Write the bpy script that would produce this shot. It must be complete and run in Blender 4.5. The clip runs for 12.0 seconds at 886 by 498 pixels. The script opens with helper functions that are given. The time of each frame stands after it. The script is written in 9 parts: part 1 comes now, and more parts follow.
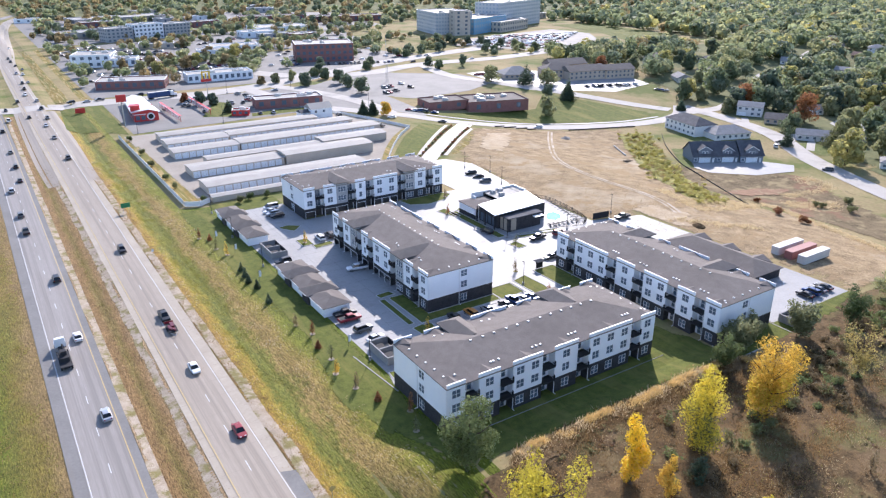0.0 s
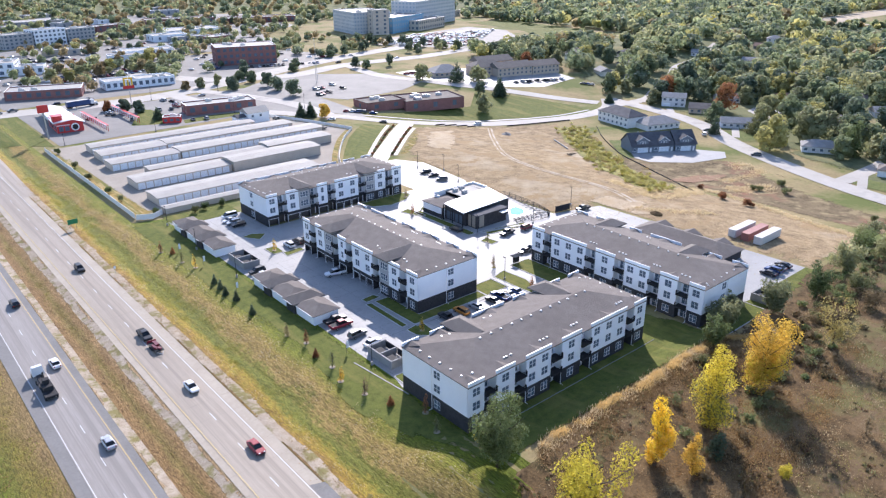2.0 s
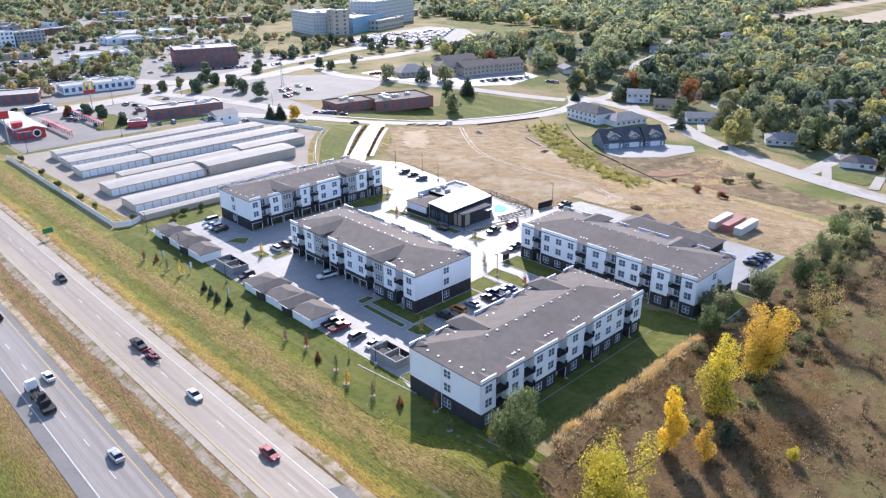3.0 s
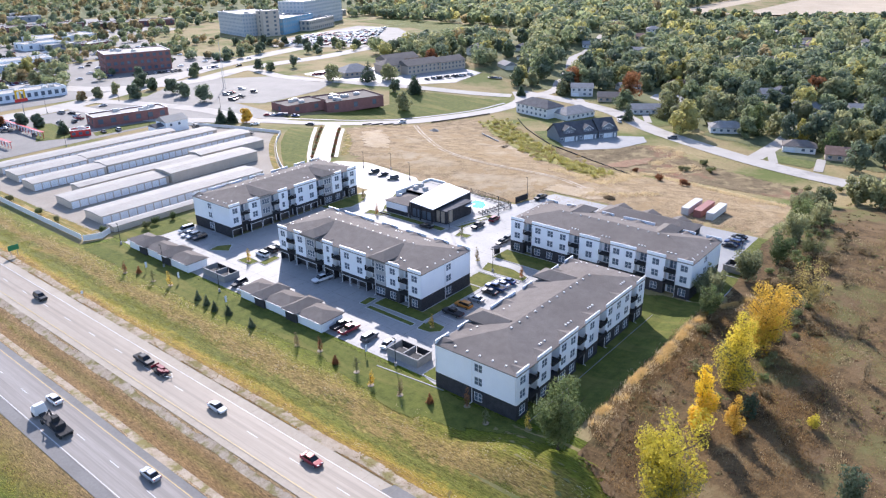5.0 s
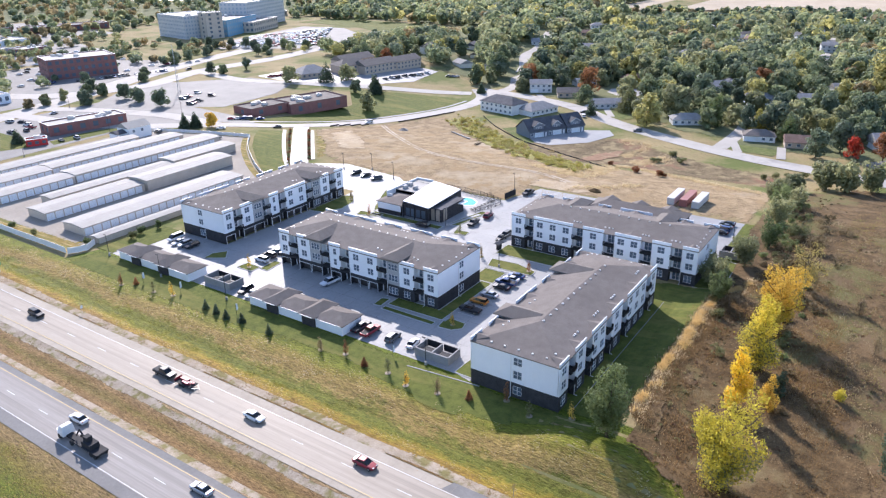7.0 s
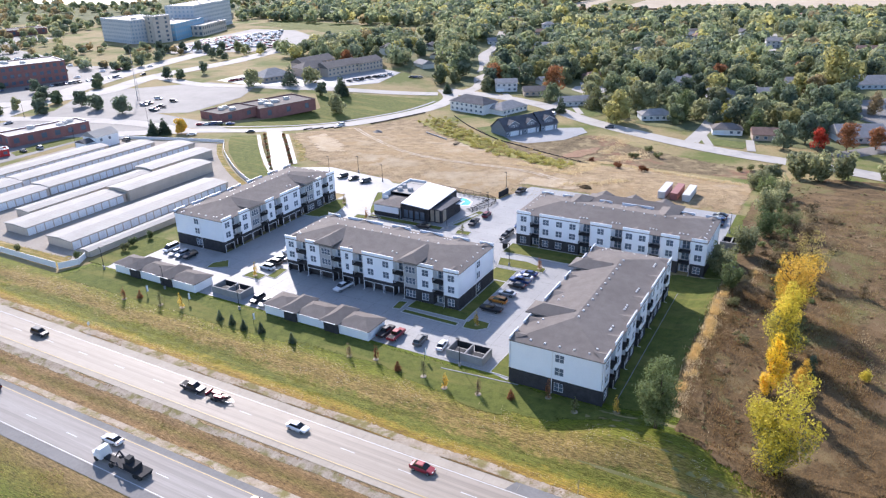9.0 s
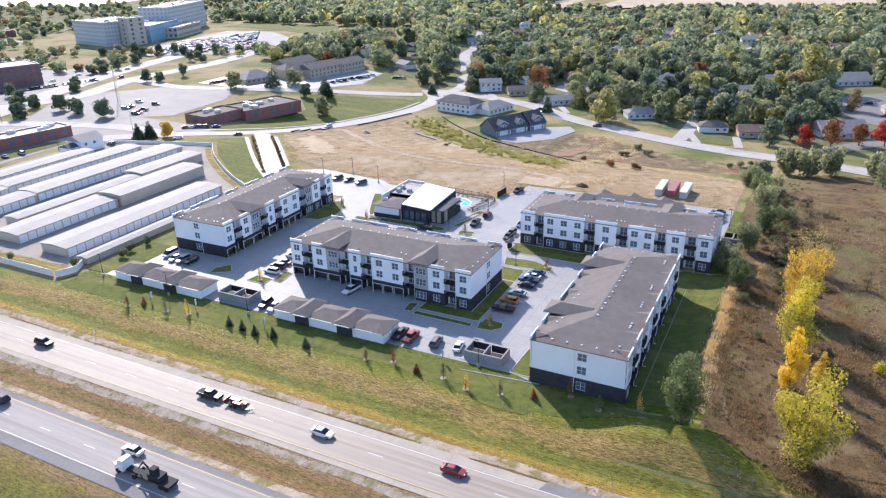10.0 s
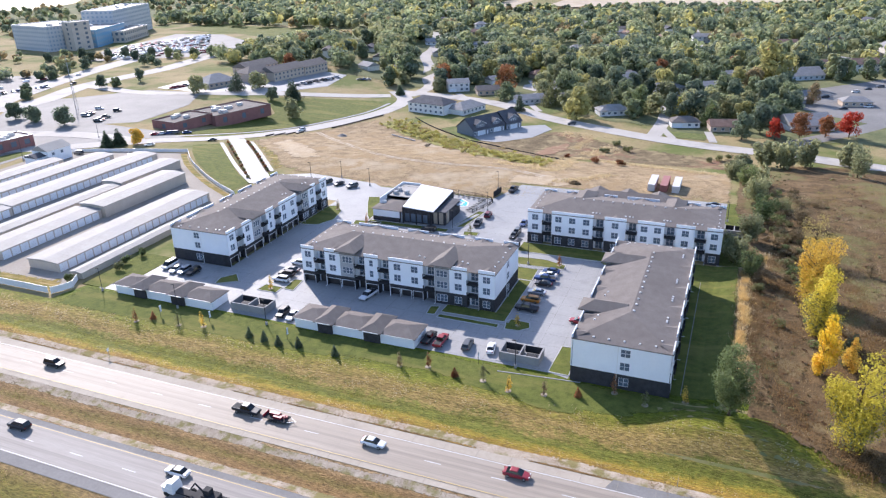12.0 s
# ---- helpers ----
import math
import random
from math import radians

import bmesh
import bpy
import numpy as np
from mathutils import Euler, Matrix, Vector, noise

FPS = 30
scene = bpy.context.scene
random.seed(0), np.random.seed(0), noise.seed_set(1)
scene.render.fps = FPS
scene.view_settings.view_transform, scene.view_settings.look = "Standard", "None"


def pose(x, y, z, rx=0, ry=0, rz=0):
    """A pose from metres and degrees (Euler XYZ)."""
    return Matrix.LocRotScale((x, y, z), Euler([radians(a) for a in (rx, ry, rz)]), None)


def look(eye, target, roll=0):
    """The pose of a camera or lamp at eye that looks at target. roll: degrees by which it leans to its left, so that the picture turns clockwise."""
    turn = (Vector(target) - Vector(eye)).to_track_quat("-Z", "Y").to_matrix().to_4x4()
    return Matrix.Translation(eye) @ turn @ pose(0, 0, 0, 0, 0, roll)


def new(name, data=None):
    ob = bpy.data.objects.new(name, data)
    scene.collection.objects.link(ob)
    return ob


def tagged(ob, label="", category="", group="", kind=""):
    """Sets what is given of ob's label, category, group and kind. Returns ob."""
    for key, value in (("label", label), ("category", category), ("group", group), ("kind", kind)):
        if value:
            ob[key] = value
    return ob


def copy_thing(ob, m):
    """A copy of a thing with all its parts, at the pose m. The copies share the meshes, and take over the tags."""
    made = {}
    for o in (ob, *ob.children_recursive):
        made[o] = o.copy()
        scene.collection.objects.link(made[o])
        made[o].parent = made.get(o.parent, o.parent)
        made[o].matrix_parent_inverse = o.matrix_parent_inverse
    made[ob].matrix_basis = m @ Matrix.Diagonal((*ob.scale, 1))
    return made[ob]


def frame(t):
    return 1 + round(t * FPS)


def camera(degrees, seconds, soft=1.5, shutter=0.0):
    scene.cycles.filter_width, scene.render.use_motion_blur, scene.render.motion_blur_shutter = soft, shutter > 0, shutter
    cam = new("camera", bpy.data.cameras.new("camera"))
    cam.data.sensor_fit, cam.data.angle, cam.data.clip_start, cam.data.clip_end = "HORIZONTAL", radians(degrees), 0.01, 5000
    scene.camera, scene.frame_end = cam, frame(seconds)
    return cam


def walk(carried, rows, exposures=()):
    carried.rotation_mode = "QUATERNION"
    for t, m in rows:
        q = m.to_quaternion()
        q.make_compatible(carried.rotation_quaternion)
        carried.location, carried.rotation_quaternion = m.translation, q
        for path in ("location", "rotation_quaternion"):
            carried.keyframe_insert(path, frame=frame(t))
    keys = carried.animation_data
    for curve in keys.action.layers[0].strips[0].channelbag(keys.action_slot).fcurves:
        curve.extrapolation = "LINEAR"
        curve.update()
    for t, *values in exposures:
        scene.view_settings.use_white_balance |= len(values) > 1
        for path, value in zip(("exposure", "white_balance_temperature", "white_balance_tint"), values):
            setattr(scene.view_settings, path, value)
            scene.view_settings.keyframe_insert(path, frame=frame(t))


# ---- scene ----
cam = camera(62.9, 12.0, soft=1.25)
METRES, EYE, TILT, LEAN, TURN = 111.0, 82.5, -22.4, 0.0, -32.9
ROWS = [
    (0.0, 0.0, 0.0, 0.0, 0.0, 0.0, -0.0),
    (0.5, -0.0393, 0.0007, 0.0015, -1.64, -0.04, 0.76),
    (1.0, -0.079, 0.0021, 0.0029, -3.33, -0.1, 1.54),
    (1.5, -0.1192, 0.0043, 0.0046, -5.06, -0.18, 2.33),
    (2.0, -0.1601, 0.0071, 0.0067, -6.8, -0.29, 3.14),
    (2.5, -0.2016, 0.011, 0.0089, -8.51, -0.42, 3.92),
    (3.0, -0.2438, 0.0158, 0.0115, -10.18, -0.56, 4.68),
    (5.0, -0.4118, 0.0465, 0.0254, -16.14, -1.28, 7.4),
    (5.5, -0.4523, 0.0572, 0.03, -17.44, -1.47, 7.99),
    (6.0, -0.4922, 0.069, 0.0351, -18.7, -1.67, 8.54),
    (6.5, -0.5315, 0.0819, 0.0407, -19.92, -1.87, 9.08),
    (7.0, -0.5701, 0.0965, 0.0466, -21.11, -2.06, 9.59),
    (9.0, -0.7165, 0.1651, 0.0767, -25.69, -2.84, 11.48),
    (9.5, -0.7516, 0.1862, 0.0852, -26.8, -3.04, 11.91),
    (10.0, -0.7864, 0.2082, 0.0943, -27.92, -3.26, 12.34),
    (10.5, -0.8209, 0.2311, 0.1039, -29.05, -3.49, 12.76),
    (11.0, -0.8542, 0.2553, 0.1135, -30.18, -3.73, 13.17),
    (11.5, -0.8867, 0.28, 0.1234, -31.33, -3.98, 13.58),
    (12.0, -0.9179, 0.305, 0.1331, -32.49, -4.23, 13.99),
]
walk(cam, [(t, pose(0, 0, EYE, TILT, LEAN, TURN) @ pose(METRES * x, METRES * y, METRES * z, 90 + pitch, roll, yaw)) for t, x, y, z, yaw, pitch, roll in ROWS],
     exposures=[(0.0, 0.88, 6060, 19), (12.0, 0.88, 6060, 19)])


# ---------------- light ----------------
SUN_AZ, SUN_EL = math.atan2(0.665, 0.747), radians(31)
world = bpy.data.worlds.new("sky")
scene.world = world
world.use_nodes = True
wn = world.node_tree
sky = wn.nodes.new("ShaderNodeTexSky")
sky.sky_type, sky.sun_disc = "NISHITA", False
sky.sun_elevation, sky.sun_rotation = SUN_EL, SUN_AZ
sky.air_density, sky.dust_density, sky.ozone_density = 1.0, 0.6, 2.0
wn.nodes["Background"].inputs["Strength"].default_value = 0.15
wn.links.new(sky.outputs["Color"], wn.nodes["Background"].inputs["Color"])
sun = new("sun", bpy.data.lights.new("sun", "SUN"))
sun.data.energy, sun.data.angle, sun.data.color = 4.1, radians(0.6), (1.0, 0.925, 0.82)
SUN_DIR = Vector((math.sin(SUN_AZ) * math.cos(SUN_EL), math.cos(SUN_AZ) * math.cos(SUN_EL), math.sin(SUN_EL)))
sun.matrix_world = look(SUN_DIR * 300, (0, 0, 0))


# ---------------- materials ----------------
def material(name, dark, light, rough=0.8, scale=1.0, fine=8.0, metal=0.0, bump=0.0, stretch=(1, 1, 1), spots=None, spot_scale=0.1, spot_edge=(0.55, 0.65), spots2=None,
             spec=0.3, per_object=0.0, wave=None, streak=None):
    """Two scales of noise between two colours, an optional third colour in patches, and fine relief."""
    m = bpy.data.materials.new(name)
    m.use_nodes = True
    t = m.node_tree
    b = t.nodes["Principled BSDF"]
    b.inputs["Roughness"].default_value, b.inputs["Metallic"].default_value = rough, metal
    b.inputs["Specular IOR Level"].default_value = spec
    geo = t.nodes.new("ShaderNodeTexCoord")
    mp = t.nodes.new("ShaderNodeMapping")
    mp.inputs["Scale"].default_value = stretch
    t.links.new(geo.outputs["Object"], mp.inputs["Vector"])

    mp2 = mp
    if streak:
        mp2 = t.nodes.new("ShaderNodeMapping")
        mp2.inputs["Scale"].default_value = streak
        t.links.new(geo.outputs["Object"], mp2.inputs["Vector"])

    def noise_node(s, detail, mp=mp):
        n = t.nodes.new("ShaderNodeTexNoise")
        n.inputs["Scale"].default_value, n.inputs["Detail"].default_value = s, detail
        n.inputs["Roughness"].default_value = 0.65
        t.links.new(mp.outputs["Vector"], n.inputs["Vector"])
        return n

    def math_node(op, a, c):
        n = t.nodes.new("ShaderNodeMath")
        n.operation = op
        for i, v in enumerate((a, c)):
            if isinstance(v, (int, float)):
                n.inputs[i].default_value = v
            else:
                t.links.new(v, n.inputs[i])
        return n.outputs[0]

    n1, n2 = noise_node(scale, 4), noise_node(scale * fine, 3)
    fac = math_node("ADD", math_node("MULTIPLY", n1.outputs["Fac"], 0.6), math_node("MULTIPLY", n2.outputs["Fac"], 0.4))
    if per_object:
        info = t.nodes.new("ShaderNodeObjectInfo")
        fac = math_node("ADD", fac, math_node("MULTIPLY", math_node("SUBTRACT", info.outputs["Random"], 0.5), per_object))
    ramp = t.nodes.new("ShaderNodeMapRange")
    ramp.inputs["From Min"].default_value, ramp.inputs["From Max"].default_value = 0.36, 0.64
    t.links.new(fac, ramp.inputs["Value"])
    mix = t.nodes.new("ShaderNodeMix")
    mix.data_type = "RGBA"
    mix.inputs["A"].default_value, mix.inputs["B"].default_value = (*dark, 1), (*light, 1)
    t.links.new(ramp.outputs["Result"], mix.inputs["Factor"])
    out = mix.outputs["Result"]
    if spots:
        n3 = noise_node(spot_scale, 5, mp2)
        r3 = t.nodes.new("ShaderNodeMapRange")
        r3.inputs["From Min"].default_value, r3.inputs["From Max"].default_value = spot_edge
        t.links.new(n3.outputs["Fac"], r3.inputs["Value"])
        mix2 = t.nodes.new("ShaderNodeMix")
        mix2.data_type = "RGBA"
        t.links.new(r3.outputs["Result"], mix2.inputs["Factor"])
        t.links.new(out, mix2.inputs["A"])
        mix2.inputs["B"].default_value = (*spots, 1)
        out = mix2.outputs["Result"]
    if spots2:
        n4 = noise_node(spot_scale * 3.1, 4, mp2)
        r4 = t.nodes.new("ShaderNodeMapRange")
        r4.inputs["From Min"].default_value, r4.inputs["From Max"].default_value = 0.52, 0.62
        t.links.new(n4.outputs["Fac"], r4.inputs["Value"])
        mix3 = t.nodes.new("ShaderNodeMix")
        mix3.data_type = "RGBA"
        t.links.new(r4.outputs["Result"], mix3.inputs["Factor"])
        t.links.new(out, mix3.inputs["A"])
        mix3.inputs["B"].default_value = (*spots2, 1)
        out = mix3.outputs["Result"]
    t.links.new(out, b.inputs["Base Color"])
    if bump:
        bn = t.nodes.new("ShaderNodeBump")
        bn.inputs["Strength"].default_value, bn.inputs["Distance"].default_value = bump, 0.15
        src = n2.outputs["Fac"]
        if wave:
            w = t.nodes.new("ShaderNodeTexWave")
            w.bands_direction, w.inputs["Scale"].default_value = wave[0], wave[1]
            w.inputs["Distortion"].default_value = 0.3
            t.links.new(geo.outputs["Object"], w.inputs["Vector"])
            src = w.outputs["Fac"]
        t.links.new(src, bn.inputs["Height"])
        t.links.new(bn.outputs["Normal"], b.inputs["Normal"])
    return m


def flat(name, colour, rough=0.5, metal=0.0, spec=0.5):
    d = tuple(c * 0.88 for c in colour)
    return material(name, d, colour, rough, 0.7, 9.0, metal, spec=spec)


M_GROUND = material("meadow", (0.24, 0.19, 0.095), (0.38, 0.30, 0.155), 0.95, 0.06, 14, bump=0.7, spots=(0.13, 0.15, 0.045), spot_scale=0.03, spot_edge=(0.45, 0.62), spec=0.1)
M_VERGE = material("verge_grass", (0.155, 0.12, 0.033), (0.37, 0.262, 0.088), 0.95, 0.3, 7, bump=0.8, spots=(0.165, 0.165, 0.05), spot_scale=0.14, spot_edge=(0.44, 0.60), spots2=(0.42, 0.32, 0.155), spec=0.1, streak=(2.4, 0.16, 1))
M_LAWN = material("lawn", (0.070, 0.088, 0.018), (0.150, 0.163, 0.033), 0.95, 0.5, 9, bump=0.7, spots=(0.20, 0.178, 0.05), spot_scale=0.09, spot_edge=(0.50, 0.72), spec=0.18, streak=(2.0, 0.3, 1))
M_FIELD = material("dry_field", (0.165, 0.118, 0.067), (0.43, 0.32, 0.188), 0.95, 0.22, 7, bump=1.0, spots=(0.44, 0.36, 0.25), spot_scale=0.03, spot_edge=(0.52, 0.70), spots2=(0.31, 0.22, 0.12), spec=0.1)
M_WEEDS = material("brown_weeds", (0.046, 0.032, 0.017), (0.19, 0.125, 0.06), 0.95, 0.30, 6, bump=1.0, spots=(0.15, 0.135, 0.055), spot_scale=0.045, spot_edge=(0.50, 0.60), spots2=(0.165, 0.112, 0.06), spec=0.1)
M_STRAW = material("straw_grass", (0.13, 0.085, 0.045), (0.32, 0.225, 0.11), 0.95, 0.3, 10, bump=1.0, spots=(0.15, 0.10, 0.055), spot_scale=0.3, spot_edge=(0.50, 0.62), spec=0.1)
M_STUBBLE = material("stubble", (0.42, 0.34, 0.24), (0.54, 0.45, 0.33), 0.95, 0.02, 12, spec=0.1)
M_RUSTWEEDS = material("rust_weeds", (0.062, 0.042, 0.022), (0.19, 0.125, 0.06), 0.95, 0.4, 6, bump=1.0, spots=(0.20, 0.15, 0.075), spot_scale=0.09, spot_edge=(0.52, 0.64), spec=0.1)
M_CREEK = material("creek_grass", (0.19, 0.18, 0.06), (0.38, 0.34, 0.12), 0.95, 0.3, 9, bump=1.0, spots=(0.13, 0.135, 0.05), spot_scale=0.12, spot_edge=(0.5, 0.62), spec=0.1)
M_REDSOIL = material("reddish_soil", (0.095, 0.072, 0.04), (0.245, 0.185, 0.105), 0.95, 0.2, 8, bump=0.8, spots=(0.24, 0.13, 0.082), spot_scale=0.045, spot_edge=(0.54, 0.64), spots2=(0.28, 0.22, 0.12), spec=0.1)
M_REDGRASS = material("red_grass", (0.22, 0.135, 0.085), (0.34, 0.215, 0.135), 0.95, 0.3, 9, bump=1.0, spots=(0.33, 0.25, 0.15), spot_scale=0.2, spot_edge=(0.5, 0.62), spec=0.1)
M_TRACK = material("bare_soil", (0.40, 0.33, 0.25), (0.53, 0.46, 0.37), 0.95, 0.3, 10, bump=0.5, spots=(0.33, 0.255, 0.155), spot_scale=0.2, spot_edge=(0.48, 0.6), spec=0.1)
M_STREET = material("street_concrete", (0.37, 0.342, 0.30), (0.45, 0.42, 0.375), 0.85, 0.08, 18, bump=0.12, spots=(0.28, 0.265, 0.245), spot_scale=0.05, spot_edge=(0.55, 0.7))
M_CONCRETE = material("pale_concrete", (0.265, 0.265, 0.26), (0.34, 0.335, 0.325), 0.60, 0.08, 18, bump=0.12, spec=0.23, spots=(0.20, 0.198, 0.19), spot_scale=0.05, spot_edge=(0.58, 0.72))
M_YARD = material("yard_concrete", (0.29, 0.255, 0.21), (0.37, 0.33, 0.275), 0.9, 0.08, 16, bump=0.12, spots=(0.29, 0.27, 0.245), spot_scale=0.06, spot_edge=(0.55, 0.7), spec=0.15)
M_ASPHALT = material("grey_asphalt", (0.165, 0.157, 0.145), (0.24, 0.228, 0.21), 0.8, 0.05, 25, bump=0.15)
M_HIGHWAY = material("highway_concrete", (0.285, 0.238, 0.184), (0.345, 0.293, 0.234), 0.6, 0.06, 16, bump=0.10, stretch=(4, 0.35, 1), spots=(0.235, 0.197, 0.157), spot_scale=0.5, spot_edge=(0.46, 0.62), spec=0.255, streak=(1.3, 0.012, 1))
M_SHOULDER = material("shoulder_concrete", (0.34, 0.29, 0.225), (0.42, 0.365, 0.29), 0.8, 0.09, 14, bump=0.1)
M_BITUMEN = material("grey_bitumen", (0.165, 0.158, 0.148), (0.225, 0.216, 0.203), 0.8, 0.1, 20, bump=0.15, spots=(0.20, 0.185, 0.165), spot_scale=0.12, spot_edge=(0.52, 0.7), spec=0.25, streak=(2.0, 0.1, 1))
M_JOINT = flat("joint_filler", (0.28, 0.235, 0.185), 0.7)
M_GREYROAD = material("grey_road_concrete", (0.255, 0.23, 0.205), (0.315, 0.288, 0.26), 0.65, 0.06, 16, bump=0.10, stretch=(4, 0.35, 1), spots=(0.215, 0.195, 0.175), spot_scale=0.5, spot_edge=(0.46, 0.62), spec=0.22, streak=(1.3, 0.012, 1))
M_LIGHTSOIL = material("light_soil", (0.33, 0.25, 0.16), (0.52, 0.42, 0.29), 0.95, 0.25, 8, bump=0.8, spots=(0.42, 0.32, 0.20), spot_scale=0.12, spot_edge=(0.48, 0.6), spec=0.1)
M_GRAVEL = material("gravel_edge", (0.30, 0.24, 0.175), (0.47, 0.395, 0.305), 0.95, 0.35, 10, bump=0.8, spots=(0.22, 0.19, 0.08), spot_scale=0.25, spot_edge=(0.48, 0.6), spec=0.1)
M_LINE = flat("road_paint", (0.62, 0.62, 0.60), 0.6)
M_YELLOW = flat("yellow_road_paint", (0.55, 0.40, 0.14), 0.6)
M_SIDING = material("white_lap_siding", (0.80, 0.825, 0.86), (0.86, 0.88, 0.905), 0.55, 0.25, 12, bump=0.25, wave=("Z", 2.2))
M_GREYSIDING = material("grey_panel_siding", (0.33, 0.335, 0.34), (0.39, 0.395, 0.40), 0.6, 0.3, 10, bump=0.2, wave=("Z", 2.2))
M_BRICK = material("charcoal_brick", (0.030, 0.029, 0.032), (0.060, 0.058, 0.062), 0.8, 0.8, 10, bump=0.3, wave=("Z", 5.0))
M_SHINGLE = material("brown_grey_shingle", (0.155, 0.135, 0.12), (0.205, 0.18, 0.16), 0.9, 0.5, 12, bump=0.35, spots=(0.15, 0.13, 0.115), spot_scale=0.08, spot_edge=(0.5, 0.75), spec=0.2)
M_DARKSHINGLE = material("dark_grey_shingle", (0.075, 0.075, 0.082), (0.13, 0.13, 0.14), 0.9, 0.3, 14, bump=0.3, spec=0.2)
M_TRIM = flat("white_trim", (0.80, 0.80, 0.80), 0.45)
M_DARK = flat("charcoal_metal", (0.035, 0.035, 0.038), 0.75, 0.0, 0.2)
M_GARAGE = flat("dark_garage_door", (0.055, 0.048, 0.045), 0.5)
M_VENT = flat("pale_vent_metal", (0.62, 0.60, 0.57), 0.5)
M_ROOFVENT = flat("pale_roof_vent", (0.72, 0.70, 0.67), 0.45)
M_WHITEROOF = material("white_metal_roof", (0.31, 0.29, 0.26), (0.375, 0.355, 0.32), 0.75, 0.15, 9, spots=(0.33, 0.315, 0.295), spot_scale=0.06, bump=0.15)
M_TANWALL = material("tan_metal_wall", (0.44, 0.385, 0.32), (0.53, 0.47, 0.40), 0.6, 0.2, 10, bump=0.1)
M_DOORWHITE = flat("white_roll_door", (0.80, 0.84, 0.88), 0.5)
M_REDBRICK = material("red_brick", (0.215, 0.10, 0.09), (0.30, 0.145, 0.13), 0.85, 0.4, 12, bump=0.2)
M_RED = flat("bright_red_panel", (0.55, 0.03, 0.03), 0.4)
M_POOL = material("pool_water", (0.05, 0.42, 0.55), (0.10, 0.52, 0.63), 0.08, 0.6, 6, bump=0.05)
M_TRUNK = material("bark", (0.07, 0.05, 0.035), (0.14, 0.11, 0.08), 0.95, 1.5, 6, bump=0.5)
M_TYRE = flat("tyre_rubber", (0.02, 0.02, 0.02), 0.9)
M_STEEL = flat("galvanised_steel", (0.45, 0.46, 0.47), 0.4, 0.8)
M_POND = material("pond_water", (0.10, 0.11, 0.09), (0.16, 0.16, 0.14), 0.1, 0.4, 6)


def banded(name, stops, wander=3.0, clump=0.9, across=(33.0, 62.0), contrast=0.95, bump=1.2):
    """Rough grass whose kinds follow one another across the bank (stops: place in metres, colour), mixed by wandering noise and mottled in clumps."""
    m = bpy.data.materials.new(name)
    m.use_nodes = True
    t = m.node_tree
    b = t.nodes["Principled BSDF"]
    b.inputs["Roughness"].default_value, b.inputs["Specular IOR Level"].default_value = 0.8, 0.15
    tex, sep = t.nodes.new("ShaderNodeTexCoord"), t.nodes.new("ShaderNodeSeparateXYZ")
    t.links.new(tex.outputs["Object"], sep.inputs[0])

    def nz(scale, detail, rough, stretch=None):
        n = t.nodes.new("ShaderNodeTexNoise")
        n.inputs["Scale"].default_value, n.inputs["Detail"].default_value, n.inputs["Roughness"].default_value = scale, detail, rough
        src = tex.outputs["Object"]
        if stretch:
            mp = t.nodes.new("ShaderNodeMapping")
            mp.inputs["Scale"].default_value = stretch
            t.links.new(src, mp.inputs["Vector"])
            src = mp.outputs["Vector"]
        t.links.new(src, n.inputs["Vector"])
        return n.outputs["Fac"]

    def calc(op, a, c, e=None):
        n = t.nodes.new("ShaderNodeMath")
        n.operation = op
        for i, v in enumerate((a, c, e)):
            if v is None:
                continue
            if isinstance(v, (int, float)):
                n.inputs[i].default_value = v
            else:
                t.links.new(v, n.inputs[i])
        return n.outputs[0]
    drift = calc("MULTIPLY_ADD", calc("SUBTRACT", nz(0.09, 5, 0.7, (1.5, 0.5, 1)), 0.5), wander * 4.4, sep.outputs["X"])
    drift = calc("MULTIPLY_ADD", calc("SUBTRACT", nz(clump, 5, 0.75), 0.5), wander * 2.4, drift)
    pos = calc("DIVIDE", calc("SUBTRACT", drift, across[0]), across[1] - across[0])
    ramp = t.nodes.new("ShaderNodeValToRGB")
    els = ramp.color_ramp.elements
    while len(els) < len(stops):
        els.new(0.5)
    for el, (x, c) in zip(els, stops):
        el.position, el.color = (x - across[0]) / (across[1] - across[0]), (*c, 1)
    t.links.new(pos, ramp.inputs["Fac"])
    fine = nz(clump * 2.6, 6, 0.75, (1.7, 0.34, 1))
    val = calc("MULTIPLY_ADD", calc("SUBTRACT", fine, 0.5), contrast * 4.0, 0.94)
    val = calc("MULTIPLY", val, calc("MULTIPLY_ADD", calc("SUBTRACT", nz(0.35, 4, 0.6, (1.6, 0.5, 1)), 0.5), 0.9, 1.0))
    hsv = t.nodes.new("ShaderNodeHueSaturation")
    hsv.inputs["Saturation"].default_value = 1.14
    t.links.new(ramp.outputs["Color"], hsv.inputs["Color"])
    t.links.new(calc("MAXIMUM", val, 0.25), hsv.inputs["Value"])
    t.links.new(hsv.outputs["Color"], b.inputs["Base Color"])
    bn = t.nodes.new("ShaderNodeBump")
    bn.inputs["Strength"].default_value, bn.inputs["Distance"].default_value = bump, 0.22
    t.links.new(fine, bn.inputs["Height"])
    t.links.new(bn.outputs["Normal"], b.inputs["Normal"])
    return m


